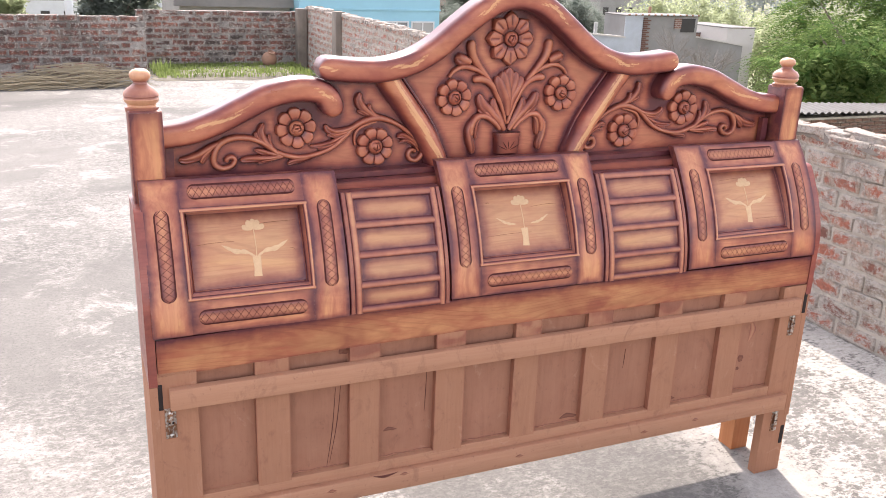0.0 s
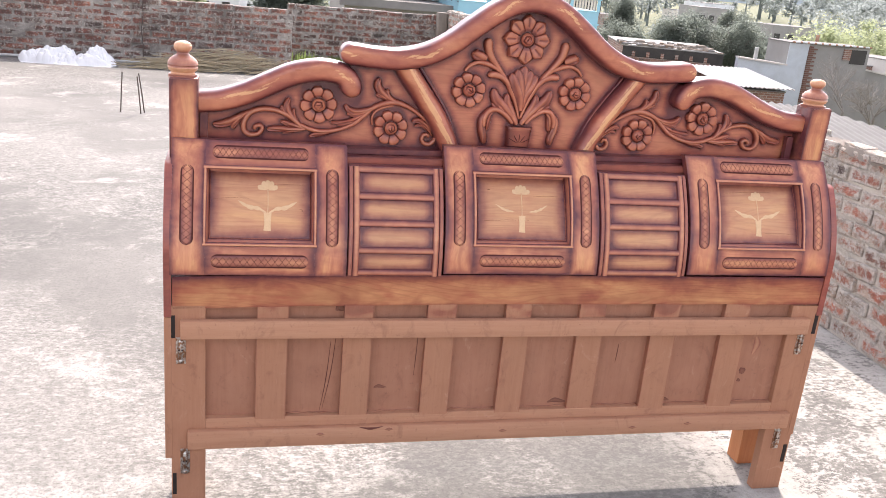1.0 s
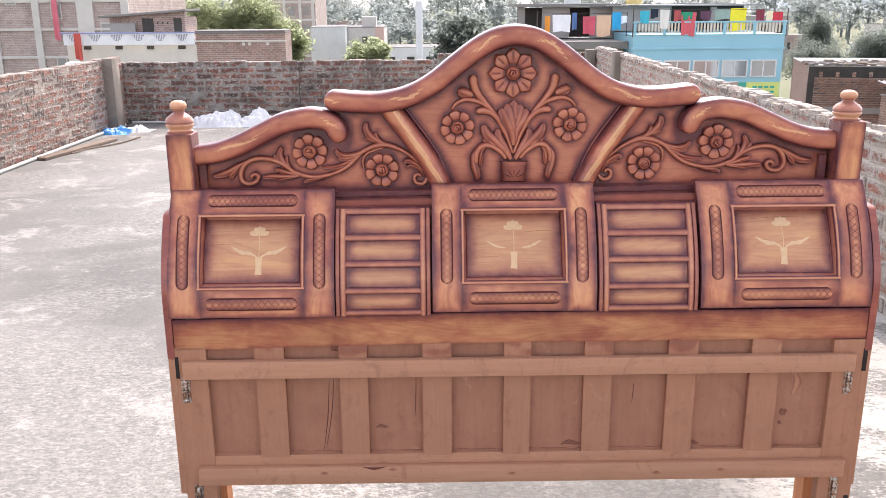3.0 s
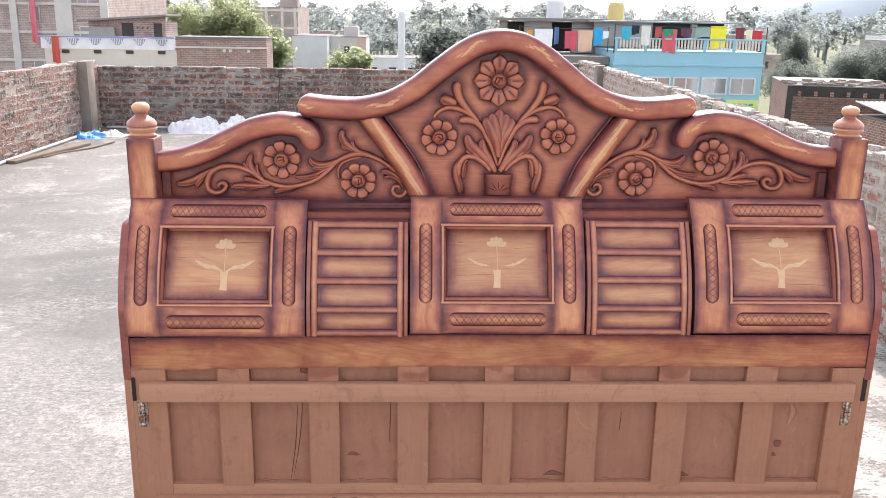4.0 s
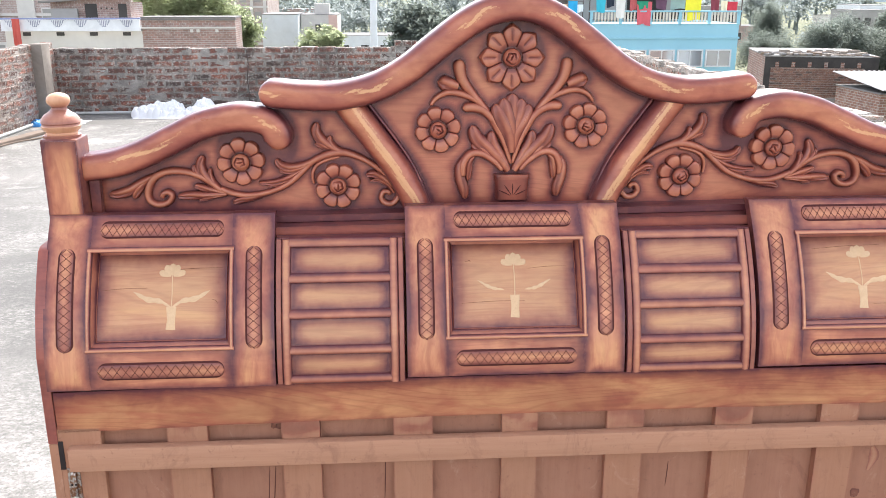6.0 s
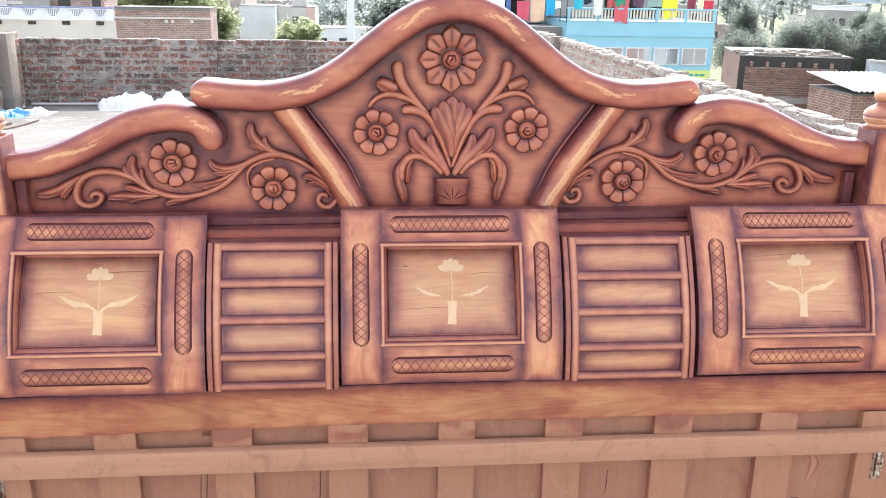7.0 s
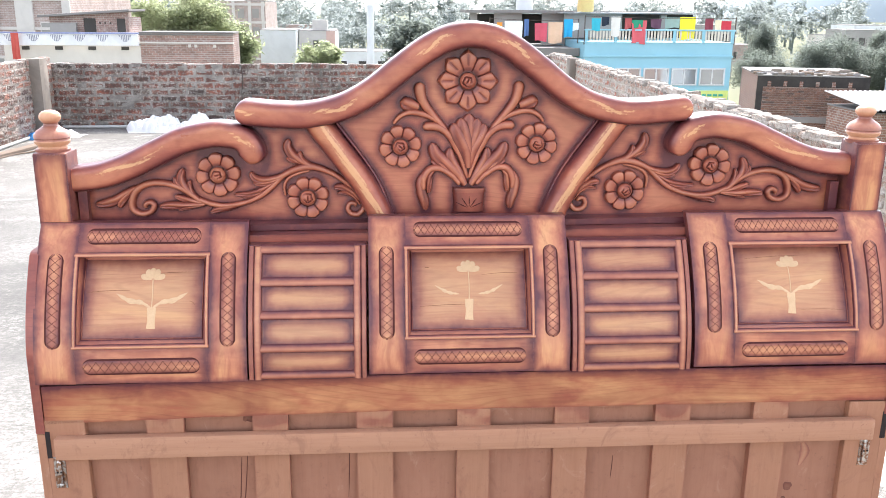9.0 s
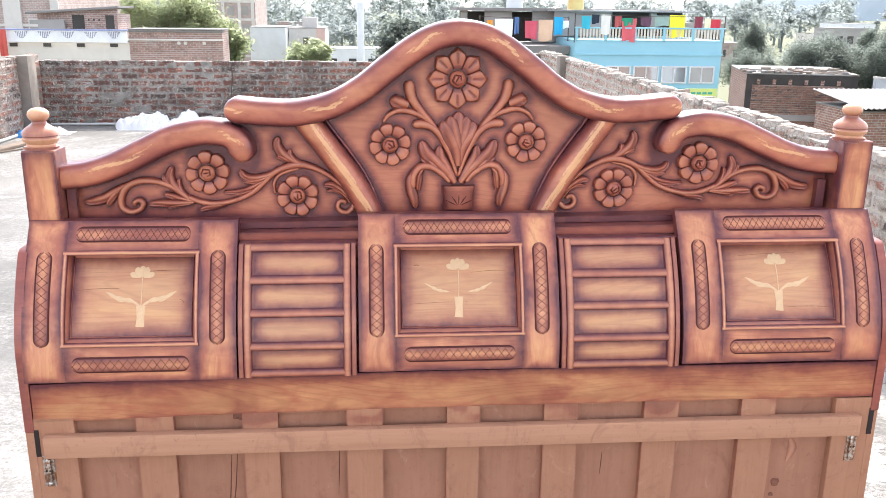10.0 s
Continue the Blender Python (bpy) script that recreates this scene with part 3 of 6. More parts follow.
def flower(cx, cz, r, petals=8, turn=0.0, rise=0.016, pointed=0.0, bud=0.43):
    """A carved blossom: a ring of broad touching petals round a ball-shaped bud with a carved swirl."""
    MARKS.append((cx, cz, r * 0.96))
    V, F = lathe([(r * 0.62, 0.0), (r * 0.62, 0.0095), (r * 0.55, 0.0105), (0.001, 0.011)], 28)
    disc = [(cx + x, YB - z + 0.002, cz + y) for x, y, z in V]
    f = mesh_ob("flower", disc, [tuple(reversed(q)) for q in F], m_carve, hb, "carved blossom with a rolled bud", [1.0] * len(disc))
    me = None
    for i in range(petals):
        a = turn + 2 * math.pi * i / petals
        V, F, S = [], [], []
        nr, na = 10, 13
        wide = math.pi / petals * 0.998
        for j in range(nr):
            t = j / (nr - 1)
            for q in range(na):
                u = math.sin((-1 + 2 * q / (na - 1)) * math.pi / 2)
                rr = bud + (1 - bud) * t
                shape = 1 - 0.17 * abs(u) ** (3.0 - 0.6 * pointed) * t ** 2 + pointed * 0.22 * t ** 4 * max(0.0, 0.40 - abs(u))
                ang = u * wide
                h = rise * (0.62 + 0.38 * math.sin(math.pi * min(1.0, 0.12 + 0.66 * t))) * (1 - 0.26 * abs(u) ** 10)
                h -= rise * 0.16 * pointed * math.exp(-(u / 0.14) ** 2) * (0.25 < t < 0.85)
                if t > 0.95:
                    h *= 0.72
                V.append((rr * shape * r * math.sin(ang), -h, rr * shape * r * math.cos(ang)))
                # darker at the petal's base, sides and rim, and along a pointed petal's midline
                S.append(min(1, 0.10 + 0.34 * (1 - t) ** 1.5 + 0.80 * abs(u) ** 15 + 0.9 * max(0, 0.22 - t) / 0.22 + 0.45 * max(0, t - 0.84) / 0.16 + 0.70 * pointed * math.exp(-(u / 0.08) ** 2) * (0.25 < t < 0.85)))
        for q in range(na):      # rim down to the board
            x, y, z = V[(nr - 1) * na + q]
            V.append((x * 1.01, 0.004, z * 1.01))
            S.append(0.9)
        F = [(j * na + q, j * na + q + 1, (j + 1) * na + q + 1, (j + 1) * na + q) for j in range(nr) for q in range(na - 1)]
        if me is None:
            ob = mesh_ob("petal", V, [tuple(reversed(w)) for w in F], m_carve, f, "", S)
            me = ob.data
        else:
            ob = new("petal", me)
            ob.parent = f
        ob.matrix_local = Matrix.Translation((cx, YB, cz)) @ Matrix.Rotation(a, 4, "Y")
    # the bud: a ball in a dark ring, its rolled petals parting round a deep eye
    V, F, S = [], [], []
    nr, na = 20, 40
    R = r * (bud - 0.05)
    for j in range(nr):
        t = j / (nr - 1)
        for q in range(na):
            ang = 2 * math.pi * q / na
            p = 1 - t
            turns = (ang - turn * 9 + 0.6) % (2 * math.pi) / (2 * math.pi)
            line = abs(p - 0.34 - 0.36 * turns + 0.05 * math.sin(5 * ang))
            cut = math.exp(-(line / 0.080) ** 2) * min(1.0, 3.2 * (1 - turns)) * min(1.0, 0.25 + 3 * turns)
            slit = math.exp(-((p * math.sin(ang - turn * 9 - 1.1) - 0.06) / 0.075) ** 2) * (p < 0.46)
            cut = max(cut, 0.9 * slit * math.cos(min(1.0, p / 0.46) * math.pi / 2))
            h = 0.009 + 0.017 * math.sqrt(max(0, 1 - p * p)) - 0.0050 * cut
            V.append((cx + R * p * math.cos(ang), YB - h, cz + R * p * math.sin(ang)))
            # darker in the cut and at the bud's rim
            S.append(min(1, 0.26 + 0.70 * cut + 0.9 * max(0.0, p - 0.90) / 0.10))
    for q in range(na):
        V.append((V[q][0], YB - 0.004, V[q][2]))
        S.append(1)
    F = [(j * na + q, j * na + (q + 1) % na, (j + 1) * na + (q + 1) % na, (j + 1) * na + q) for j in range(nr - 1) for q in range(na)]
    F += [((q + 1) % na, q, nr * na + q, nr * na + (q + 1) % na) for q in range(na)]
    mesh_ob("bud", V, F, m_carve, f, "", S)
    return f


flower(XC - 0.004, 1.371, 0.0640, 8, 0.0, 0.017, 1.0, 0.36)
for sx in (-1, 1):
    up = LIFT * max(0, sx)
    flower(XC + sx * 0.157, 1.2225 + up * 0.19, 0.049, 8, 0.2 * sx)
    flower(XC + sx * 0.571, 1.159 + up * 0.571, 0.0505, 8, 0.1 * sx)
    flower(XC + sx * 0.370, 1.105 + up * 0.40, 0.049, 8, 0.3 * sx)


def leaf(lobes, rise=0.020):
    """An acanthus leaf: fat round-tipped lobes that run together at the stalk. Each is a line from its tip, with its half width."""
    rs = []
    for i, (pts, half) in enumerate(lobes):
        prof = [half * q for q in (0.72, 1.14, 1.32, 1.34, 1.22, 1.0, 0.7)]
        rs.append(ribbon(L(pts), prof, 0.78 * rise * (1 - 0.09 * i), YB, 30, 12, 0.004, (True, False), veins=1, edge=0.9, body=0.10))
    return merge(rs)


def stem(pts, half, rise=0.015, ends=(True, True), n=44):
    return ribbon(L(pts), half, 0.80 * rise, YB, n, 10, 0.004, ends, edge=0.85, body=0.08, fade=2.6)


# the side vines
mirrored("vine_stem", lambda: stem([(0.622, 1.103), (0.587, 1.090), (0.551, 1.087), (0.510, 1.095), (0.473, 1.112), (0.444, 1.137), (0.425, 1.156), (0.397, 1.170), (0.365, 1.177), (0.334, 1.170), (0.302, 1.154), (0.271, 1.130), (0.252, 1.106), (0.241, 1.083), (0.254, 1.065), (0.271, 1.066), (0.279, 1.077), (0.274, 1.090), (0.263, 1.090), (0.261, 1.082)], [0.0073, 0.0073, 0.0069, 0.0069, 0.0073, 0.0073, 0.0078, 0.0091, 0.0101, 0.0082, 0.0069, 0.0064, 0.0069, 0.0073, 0.0073, 0.0073, 0.0069, 0.0064, 0.0059, 0.0055], 0.018, (True, True), 120), m_carve)
mirrored("scroll", lambda: stem([(0.614, 1.096), (0.635, 1.115), (0.657, 1.129), (0.687, 1.139), (0.723, 1.140), (0.753, 1.127), (0.767, 1.102), (0.766, 1.079), (0.749, 1.069), (0.728, 1.074), (0.719, 1.088), (0.727, 1.096), (0.738, 1.091), (0.737, 1.082)], [0.0064, 0.0078, 0.0082, 0.0082, 0.0087, 0.0087, 0.0087, 0.0082, 0.0078, 0.0073, 0.0073, 0.0073, 0.0069, 0.0059], 0.019, (True, True), 90), m_carve, label="carved scroll curling to an eye")
mirrored("vine_stem", lambda: stem([(0.421, 1.108), (0.423, 1.132), (0.413, 1.150), (0.391, 1.161), (0.363, 1.168)], [0.0032, 0.0046, 0.0050, 0.0046, 0.0032], 0.012, (True, True), 34), m_carve)
mirrored("leaf", lambda: leaf([([(0.849, 1.093), (0.829, 1.093), (0.802, 1.102), (0.773, 1.120), (0.745, 1.134)], 0.0091), ([(0.797, 1.082), (0.792, 1.095), (0.778, 1.112), (0.755, 1.130)], 0.0069), ([(0.815, 1.106), (0.794, 1.108), (0.772, 1.121)], 0.0046)], 0.02), m_carve)
mirrored("leaf", lambda: leaf([([(0.708, 1.086), (0.682, 1.088), (0.650, 1.088), (0.605, 1.090)], 0.0078), ([(0.672, 1.110), (0.656, 1.105), (0.634, 1.099), (0.601, 1.091)], 0.0064), ([(0.666, 1.077), (0.644, 1.082), (0.610, 1.087)], 0.0041)], 0.02), m_carve)
mirrored("leaf", lambda: leaf([([(0.649, 1.174), (0.656, 1.154), (0.651, 1.134), (0.635, 1.115), (0.618, 1.100)], 0.0091), ([(0.670, 1.154), (0.665, 1.138), (0.650, 1.122), (0.627, 1.104)], 0.0059), ([(0.635, 1.147), (0.637, 1.133), (0.630, 1.114), (0.615, 1.096)], 0.0050)], 0.02), m_carve)
mirrored("leaf", lambda: leaf([([(0.499, 1.165), (0.490, 1.151), (0.469, 1.145), (0.439, 1.151), (0.411, 1.164)], 0.0078), ([(0.494, 1.139), (0.471, 1.137), (0.446, 1.144), (0.421, 1.159)], 0.0059)], 0.02), m_carve)
mirrored("leaf", lambda: leaf([([(0.538, 1.113), (0.509, 1.113), (0.481, 1.120), (0.457, 1.133), (0.435, 1.148)], 0.0059), ([(0.518, 1.105), (0.496, 1.109), (0.472, 1.119)], 0.0037)], 0.016), m_carve)
mirrored("leaf", lambda: leaf([([(0.594, 1.070), (0.577, 1.077), (0.549, 1.082), (0.510, 1.093)], 0.0064)], 0.015), m_carve)
mirrored("leaf", lambda: leaf([([(0.409, 1.241), (0.413, 1.223), (0.403, 1.204), (0.379, 1.186), (0.354, 1.177)], 0.0096), ([(0.384, 1.213), (0.384, 1.198), (0.370, 1.183), (0.350, 1.175)], 0.0064), ([(0.417, 1.196), (0.400, 1.191), (0.374, 1.180)], 0.0059)], 0.02), m_carve)
mirrored("leaf", lambda: leaf([([(0.311, 1.127), (0.293, 1.129), (0.271, 1.118), (0.253, 1.101)], 0.0073), ([(0.304, 1.114), (0.284, 1.116), (0.265, 1.106), (0.251, 1.088)], 0.0046)], 0.02), m_carve)
# the middle bouquet
mirrored("bouquet_stem", lambda: stem([(0.112, 1.368), (0.112, 1.348), (0.104, 1.323), (0.083, 1.295), (0.056, 1.263), (0.032, 1.223), (0.012, 1.183), (0.001, 1.148)], [0.0142, 0.0137, 0.0122, 0.0098, 0.0083, 0.0073, 0.0059, 0.0039], 0.02, (True, True), 70), m_carve)
mirrored("leaf", lambda: ribbon(L([(0.158, 1.322), (0.140, 1.319), (0.115, 1.312)]), [0.0120, 0.0165, 0.0150, 0.0100], 0.019, YB, 30, 12, 0.004, (True, False), veins=1, edge=0.8, body=0.08, power=3), m_carve)
mirrored("bouquet_stem", lambda: stem([(0.173, 1.273), (0.159, 1.290), (0.136, 1.300), (0.109, 1.297), (0.080, 1.285), (0.056, 1.265)], [0.0044, 0.0063, 0.0078, 0.0083, 0.0073, 0.0049], 0.017, (True, True), 40), m_carve)
mirrored("bouquet_stem", lambda: stem([(0.106, 1.267), (0.083, 1.269), (0.058, 1.260), (0.035, 1.233), (0.017, 1.193), (0.002, 1.148)], [0.0107, 0.0117, 0.0102, 0.0078, 0.0063, 0.0039], 0.02, (True, True), 60), m_carve)
mirrored("leaf", lambda: leaf([([(0.086, 1.231), (0.075, 1.204), (0.051, 1.181), (0.024, 1.156), (0.007, 1.133)], 0.0132), ([(0.044, 1.219), (0.041, 1.194), (0.024, 1.165), (0.006, 1.136)], 0.0105), ([(0.086, 1.190), (0.060, 1.176), (0.032, 1.152)], 0.0085)], 0.021), m_carve)
mirrored("bouquet_stem", lambda: stem([(0.018, 1.133), (0.039, 1.156), (0.067, 1.172), (0.091, 1.168), (0.104, 1.145), (0.103, 1.120)], [0.0059, 0.0083, 0.0093, 0.0098, 0.0098, 0.0068], 0.021, (True, True), 50), m_carve)
mirrored("leaf", lambda: leaf([([(0.098, 1.072), (0.101, 1.092), (0.108, 1.115), (0.111, 1.140), (0.103, 1.160)], 0.0098), ([(0.092, 1.112), (0.091, 1.132), (0.088, 1.154), (0.080, 1.165)], 0.0063)], 0.02), m_carve)
carve("fan_leaf", leaf([([(0.038, 1.276), (0.026, 1.248), (0.007, 1.213), (0.000, 1.173)], 0.0145), ([(0.020, 1.288), (0.013, 1.257), (0.003, 1.218), (-0.001, 1.173)], 0.0145), ([(-0.037, 1.275), (-0.025, 1.247), (-0.007, 1.213), (-0.001, 1.173)], 0.0145), ([(-0.020, 1.287), (-0.014, 1.257), (-0.004, 1.218), (-0.001, 1.173)], 0.0145), ([(0.000, 1.298), (0.000, 1.267), (0.000, 1.223), (-0.001, 1.173)], 0.0145)], 0.024), m_carve, hb, "fluted palmette leaf")
# the pot, cut with rays
pot_front = carve("vase", ribbon([(XC + 0.002, 1.072), (XC + 0.002, 1.10), (XC + 0.002, 1.119)], [0.035, 0.0365, 0.038], 0.022, YB, 16, 18, 0.004, edge=0.6, body=0.36, power=9), m_carve, hb, "small carved vase cut with rays")
carve("lip", ribbon([(XC + 0.002, 1.117), (XC + 0.002, 1.122), (XC + 0.002, 1.127)], [0.0385, 0.0395, 0.0385], 0.024, YB, 8, 18, 0.004, edge=0.6, body=0.30, power=9, mark=False), m_carve, pot_front)
for i in range(5):
    a = (i - 2) * 0.50
    p, q = (XC + 0.002 + 0.006 * math.sin(a), 1.080 + 0.004 * math.cos(a)), (XC + 0.002 + 0.036 * math.sin(a), 1.078 + 0.030 * math.cos(a))
    carve("cut", ribbon([p, ((p[0] + q[0]) / 2, (p[1] + q[1]) / 2), q], [0.0004, 0.0013, 0.0004], 0.0012, YB - 0.0215, 8, 4, 0.002, mark=False), m_groove, pot_front)

# the carved board behind, with the sprayed dark halo that follows the carving
marks = np.array(MARKS)
marks = np.vstack([marks, np.stack([2 * XC - marks[:, 0], marks[:, 1] + LIFT * np.clip(XC - marks[:, 0], 0, 1), marks[:, 2]], -1)])
sp_c, sp_w, sp_b = spline(crest, 200), spline(wing, 120), spline(brace, 60)
lines = np.vstack([np.c_[sp_c, np.full(200, 0.0288)], np.c_[sp_w, np.full(120, 0.029)], np.c_[2 * XC - sp_w[:, 0], sp_w[:, 1] + LIFT * (XC - sp_w[:, 0]), np.full(120, 0.029)], np.c_[sp_b, np.full(60, 0.03)], np.c_[2 * XC - sp_b[:, 0], sp_b[:, 1] + LIFT * (XC - sp_b[:, 0]), np.full(60, 0.03)]])
order = np.argsort(sp_c[:, 0])
cx_s, cz_s = sp_c[order, 0], sp_c[order, 1]
wkeep = sp_w[:76]
worder = np.argsort(wkeep[:, 0])


def top_of(x):
    r = abs(x - XC)
    over = float(np.interp(x, cx_s, cz_s))
    side = float(np.interp(XC - r, wkeep[worder, 0], wkeep[worder, 1])) + LIFT * max(0.0, x - XC)
    k = min(1.0, max(0.0, (r - 0.46) / 0.06))
    return over * (1 - k) + side * k


nx, nz = 420, 76
V, S = [], []
grid_x = np.linspace(XC - 0.898, XC + 0.898, nx)
for x in grid_x:
    zt = top_of(x)
    for j in range(nz):
        V.append((x, YB, 1.046 + (zt - 1.046) * j / (nz - 1)))
V = np.array(V)
d1 = np.full(len(V), 9.0)
for m in marks:
    d1 = np.minimum(d1, np.hypot(V[:, 0] - m[0], V[:, 2] - m[1]) - m[2])
d2 = np.full(len(V), 9.0)
for m in lines:
    d2 = np.minimum(d2, np.hypot(V[:, 0] - m[0], V[:, 2] - m[1]) - m[2])
d2 = np.minimum(d2, (V[:, 2] - 1.055))
S = np.clip(0.88 * np.exp(-np.clip(d1, 0, 1) / 0.0080) + 0.92 * np.exp(-np.clip(d2, 0, 1) / 0.0125), 0, 1)
F = [(i * nz + j, (i + 1) * nz + j, (i + 1) * nz + j + 1, i * nz + j + 1) for i in range(nx - 1) for j in range(nz - 1)]
o = len(V)
V = [tuple(v) for v in V]
rim = [i * nz for i in range(nx)] + [(nx - 1) * nz + j for j in range(1, nz)] + [i * nz + nz - 1 for i in range(nx - 2, -1, -1)] + [j for j in range(nz - 2, 0, -1)]
V += [(V[r][0], YB + 0.032, V[r][2]) for r in rim]
S = list(S) + [1.0] * len(rim)
F += [(rim[(q + 1) % len(rim)], rim[q], o + q, o + (q + 1) % len(rim)) for q in range(len(rim))] + [tuple(o + q for q in range(len(rim)))]
mesh_ob("carved_board", V, F, m_board, hb, "board with carved flowers, vines and dark stained ground", S)

# the posts with turned finials
for sx in (-1, 1):
    px = -0.932 if sx < 0 else 0.914
    ptop = 1.219 if sx < 0 else 1.238
    pc = -0.9285 if sx < 0 else 0.918          # the shaft's middle
    bm = box(pc - 0.036, pc + 0.036, 0.132, 0.205, 0.98, ptop, 0.004)
    post = part("post", bm, m_panel_v, hb, "square post with a turned finial")
    at = post.data.attributes.new("stain", "FLOAT", "POINT")
    at.data.foreach_set("value", [0.75] * len(post.data.vertices))
    # honey-coloured face between dark arrises
    xs = pc + np.array([-0.034, -0.031, -0.024, -0.013, 0, 0.013, 0.024, 0.031, 0.034])
    zs = np.linspace(0.99, ptop - 0.004, 14)
    sheet("post_face", xs, zs, lambda x, z: 0.1302, 0.134, m_panel_v, post, lambda x, z: min(1, 0.85 * (abs(x - pc) / 0.033) ** 5 + 0.7 * math.exp(-abs(z - ptop) / 0.014)))
    prof = [(0.040, 1.216), (0.0405, 1.226), (0.034, 1.229), (0.033, 1.233), (0.040, 1.239), (0.0425, 1.246), (0.0405, 1.250), (0.0405, 1.252), (0.0425, 1.254), (0.041, 1.262), (0.034, 1.271), (0.025, 1.277),
            (0.0175, 1.283), (0.0165, 1.288), (0.020, 1.292), (0.0245, 1.298), (0.0255, 1.304), (0.0235, 1.311), (0.017, 1.317), (0.008, 1.320), (0.001, 1.3205)]
    prof = [(r * 0.90, 1.2145 + (z - 1.216) * 0.89 if sx < 0 else 1.2335 + (z - 1.216) * 0.83) for r, z in prof]
    V, F = lathe(prof, 32, px, 0.171)
    S = [min(1, 0.10 + 0.30 * (prof[7][1] < z < prof[13][1]) + 0.55 * (z < prof[2][1]) + 0.75 * math.exp(-abs(z - prof[6][1] - 0.001) / 0.0018) + 0.6 * math.exp(-abs(z - prof[13][1]) / 0.006)) for x, y, z in V]
    mesh_ob("finial", V, F, m_turned, post, "turned pale wooden finial", S)
    # the narrow reveal beside the post
    sheet("reveal", np.sort(px - sx * np.array([0.042, 0.052, 0.062])), np.linspace(1.05, 1.14, 5), lambda x, z: 0.172, 0.19, m_board, hb, lambda x, z: 0.88)

# ledge under the carved board and the band above the louvres
for nm, z0, z1, y0, s in (("ledge", 1.040, 1.054, 0.152, 0.7), ("cap_rail", 1.018, 1.0385, 0.118, 0.25), ("cap_rail", 0.985, 1.0165, 0.098, 0.20)):
    rail = sheet(nm, np.linspace(XC - 0.90, XC + 0.90, 60), np.linspace(z0, z1, 5), lambda x, z: y0, 0.215, m_board, hb, lambda x, z: min(1, s + 0.5 * math.exp(-abs(z - z0) / 0.006) + 0.5 * math.exp(-abs(z - z1) / 0.006)))
    for v in rail.data.vertices:
        v.co.z += 0.002 + 0.011 * (v.co.x - XC)

Z0, Z1 = 0.750, 1.076


def roll(z, dz=0.0):
    """How far the rolled front lies back at a height."""
    s = min(1, max(0, (z - dz - Z0) / (Z1 - Z0)))
    return -0.013 + 0.132 * s ** 1.85


def sunk(z, dz=0.0):
    """How far the flat field lies back at a height: deeper behind the rolled front's shoulder than at its foot."""
    return roll(z, dz) + 0.013 + 0.021 * min(1.0, max(0.0, (z - dz - 0.831) / 0.1835))


# Darkens towards edges: sprayed stain and, on sunk fields, painted recess shade.
def rim_stain_shade(x, z, x0, x1, z0, z1, wx=0.010, wz=0.010, k=0.95):
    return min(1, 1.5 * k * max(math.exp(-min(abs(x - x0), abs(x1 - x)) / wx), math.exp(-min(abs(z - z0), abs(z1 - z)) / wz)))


def edges(a, b, n):
    """Sample places from a to b, close together near both ends."""
    t = (1 - np.cos(np.linspace(0, math.pi, n))) / 2
    return a + (b - a) * t


def pill(x0, x1, z0, z1, dz, parent, upright):
    """A raised strip with round ends, a dark rim and a scratched lattice."""
    cx, cz = (x0 + x1) / 2, (z0 + z1) / 2
    w = (x1 - x0) / 2 if upright else (z1 - z0) / 2
    pts = [(cx, z0), (cx, cz), (cx, z1)] if upright else [(x0, cz), (cx, cz), (x1, cz)]
    y0 = lambda x, z: roll(z, dz)
    r = ribbon(pts, w + 0.0030, 0.0012, y0, 120, 12, 0.003, (True, True), 8, edge=0, body=1.0, mark=False)
    s = carve("groove_strip", r, m_groove, parent, "round-ended strip scratched with a lattice")
    r = ribbon(pts, w - 0.0004, 0.0030, y0, 120, 12, 0.004, (True, True), 8, edge=0.55, body=0.08, mark=False)
    carve("strip_face", r, m_panel, s)
    V, F = [], []
    length = (z1 - z0) if upright else (x1 - x0)
    step = w * 1.22
    def inside(u, v):
        a = abs(u) - (length / 2 - w)
        return abs(v) < w * 0.93 if a <= 0 else a * a + v * v < (w * 0.93) ** 2
    for sg in (-1, 1):
        c = -length / 2 - w
        while c < length / 2 + w:
            ok = [t for t in np.linspace(-w, w, 25) if inside(c + sg * t * 0.75, t)]
            if len(ok) > 3:
                jit = random.uniform(-0.0010, 0.0010)
                q = [(c + jit + sg * t * 0.75, t) for t in np.linspace(ok[0], ok[-1], 6)]
                for i in range(6):
                    u, v = q[i]
                    for du in (-0.0008, 0.0008):
                        x, z = (cx + v, cz + u + du) if upright else (cx + u + du, cz + v)
                        V.append((x, roll(z, dz) - 0.0041, z))
                for i in range(5):
                    b = len(V) - 12 + 2 * i
                    F.append((b, b + 1, b + 3, b + 2))
            c += step
    mesh_ob("lattice", V, F, m_dark, s, "dark scratched lattice", smooth=False)


def inlay(cx, dz, parent, ghost=False):
    """A pale tulip in a vase let into the panel."""
    y0 = lambda x, z: sunk(z, dz)
    k = 0.0009
    rs = [ribbon([(cx, 0.903 + dz), (cx + 0.001, 0.93 + dz), (cx, 0.962 + dz)], 0.0011, k, y0, 14, 4, 0.001, mark=False, edge=0),
          ribbon([(cx - 0.001, 0.862 + dz), (cx, 0.88 + dz), (cx, 0.904 + dz)], [0.0095, 0.0080, 0.0100], k, y0, 14, 6, 0.001, mark=False, edge=0, power=20)]
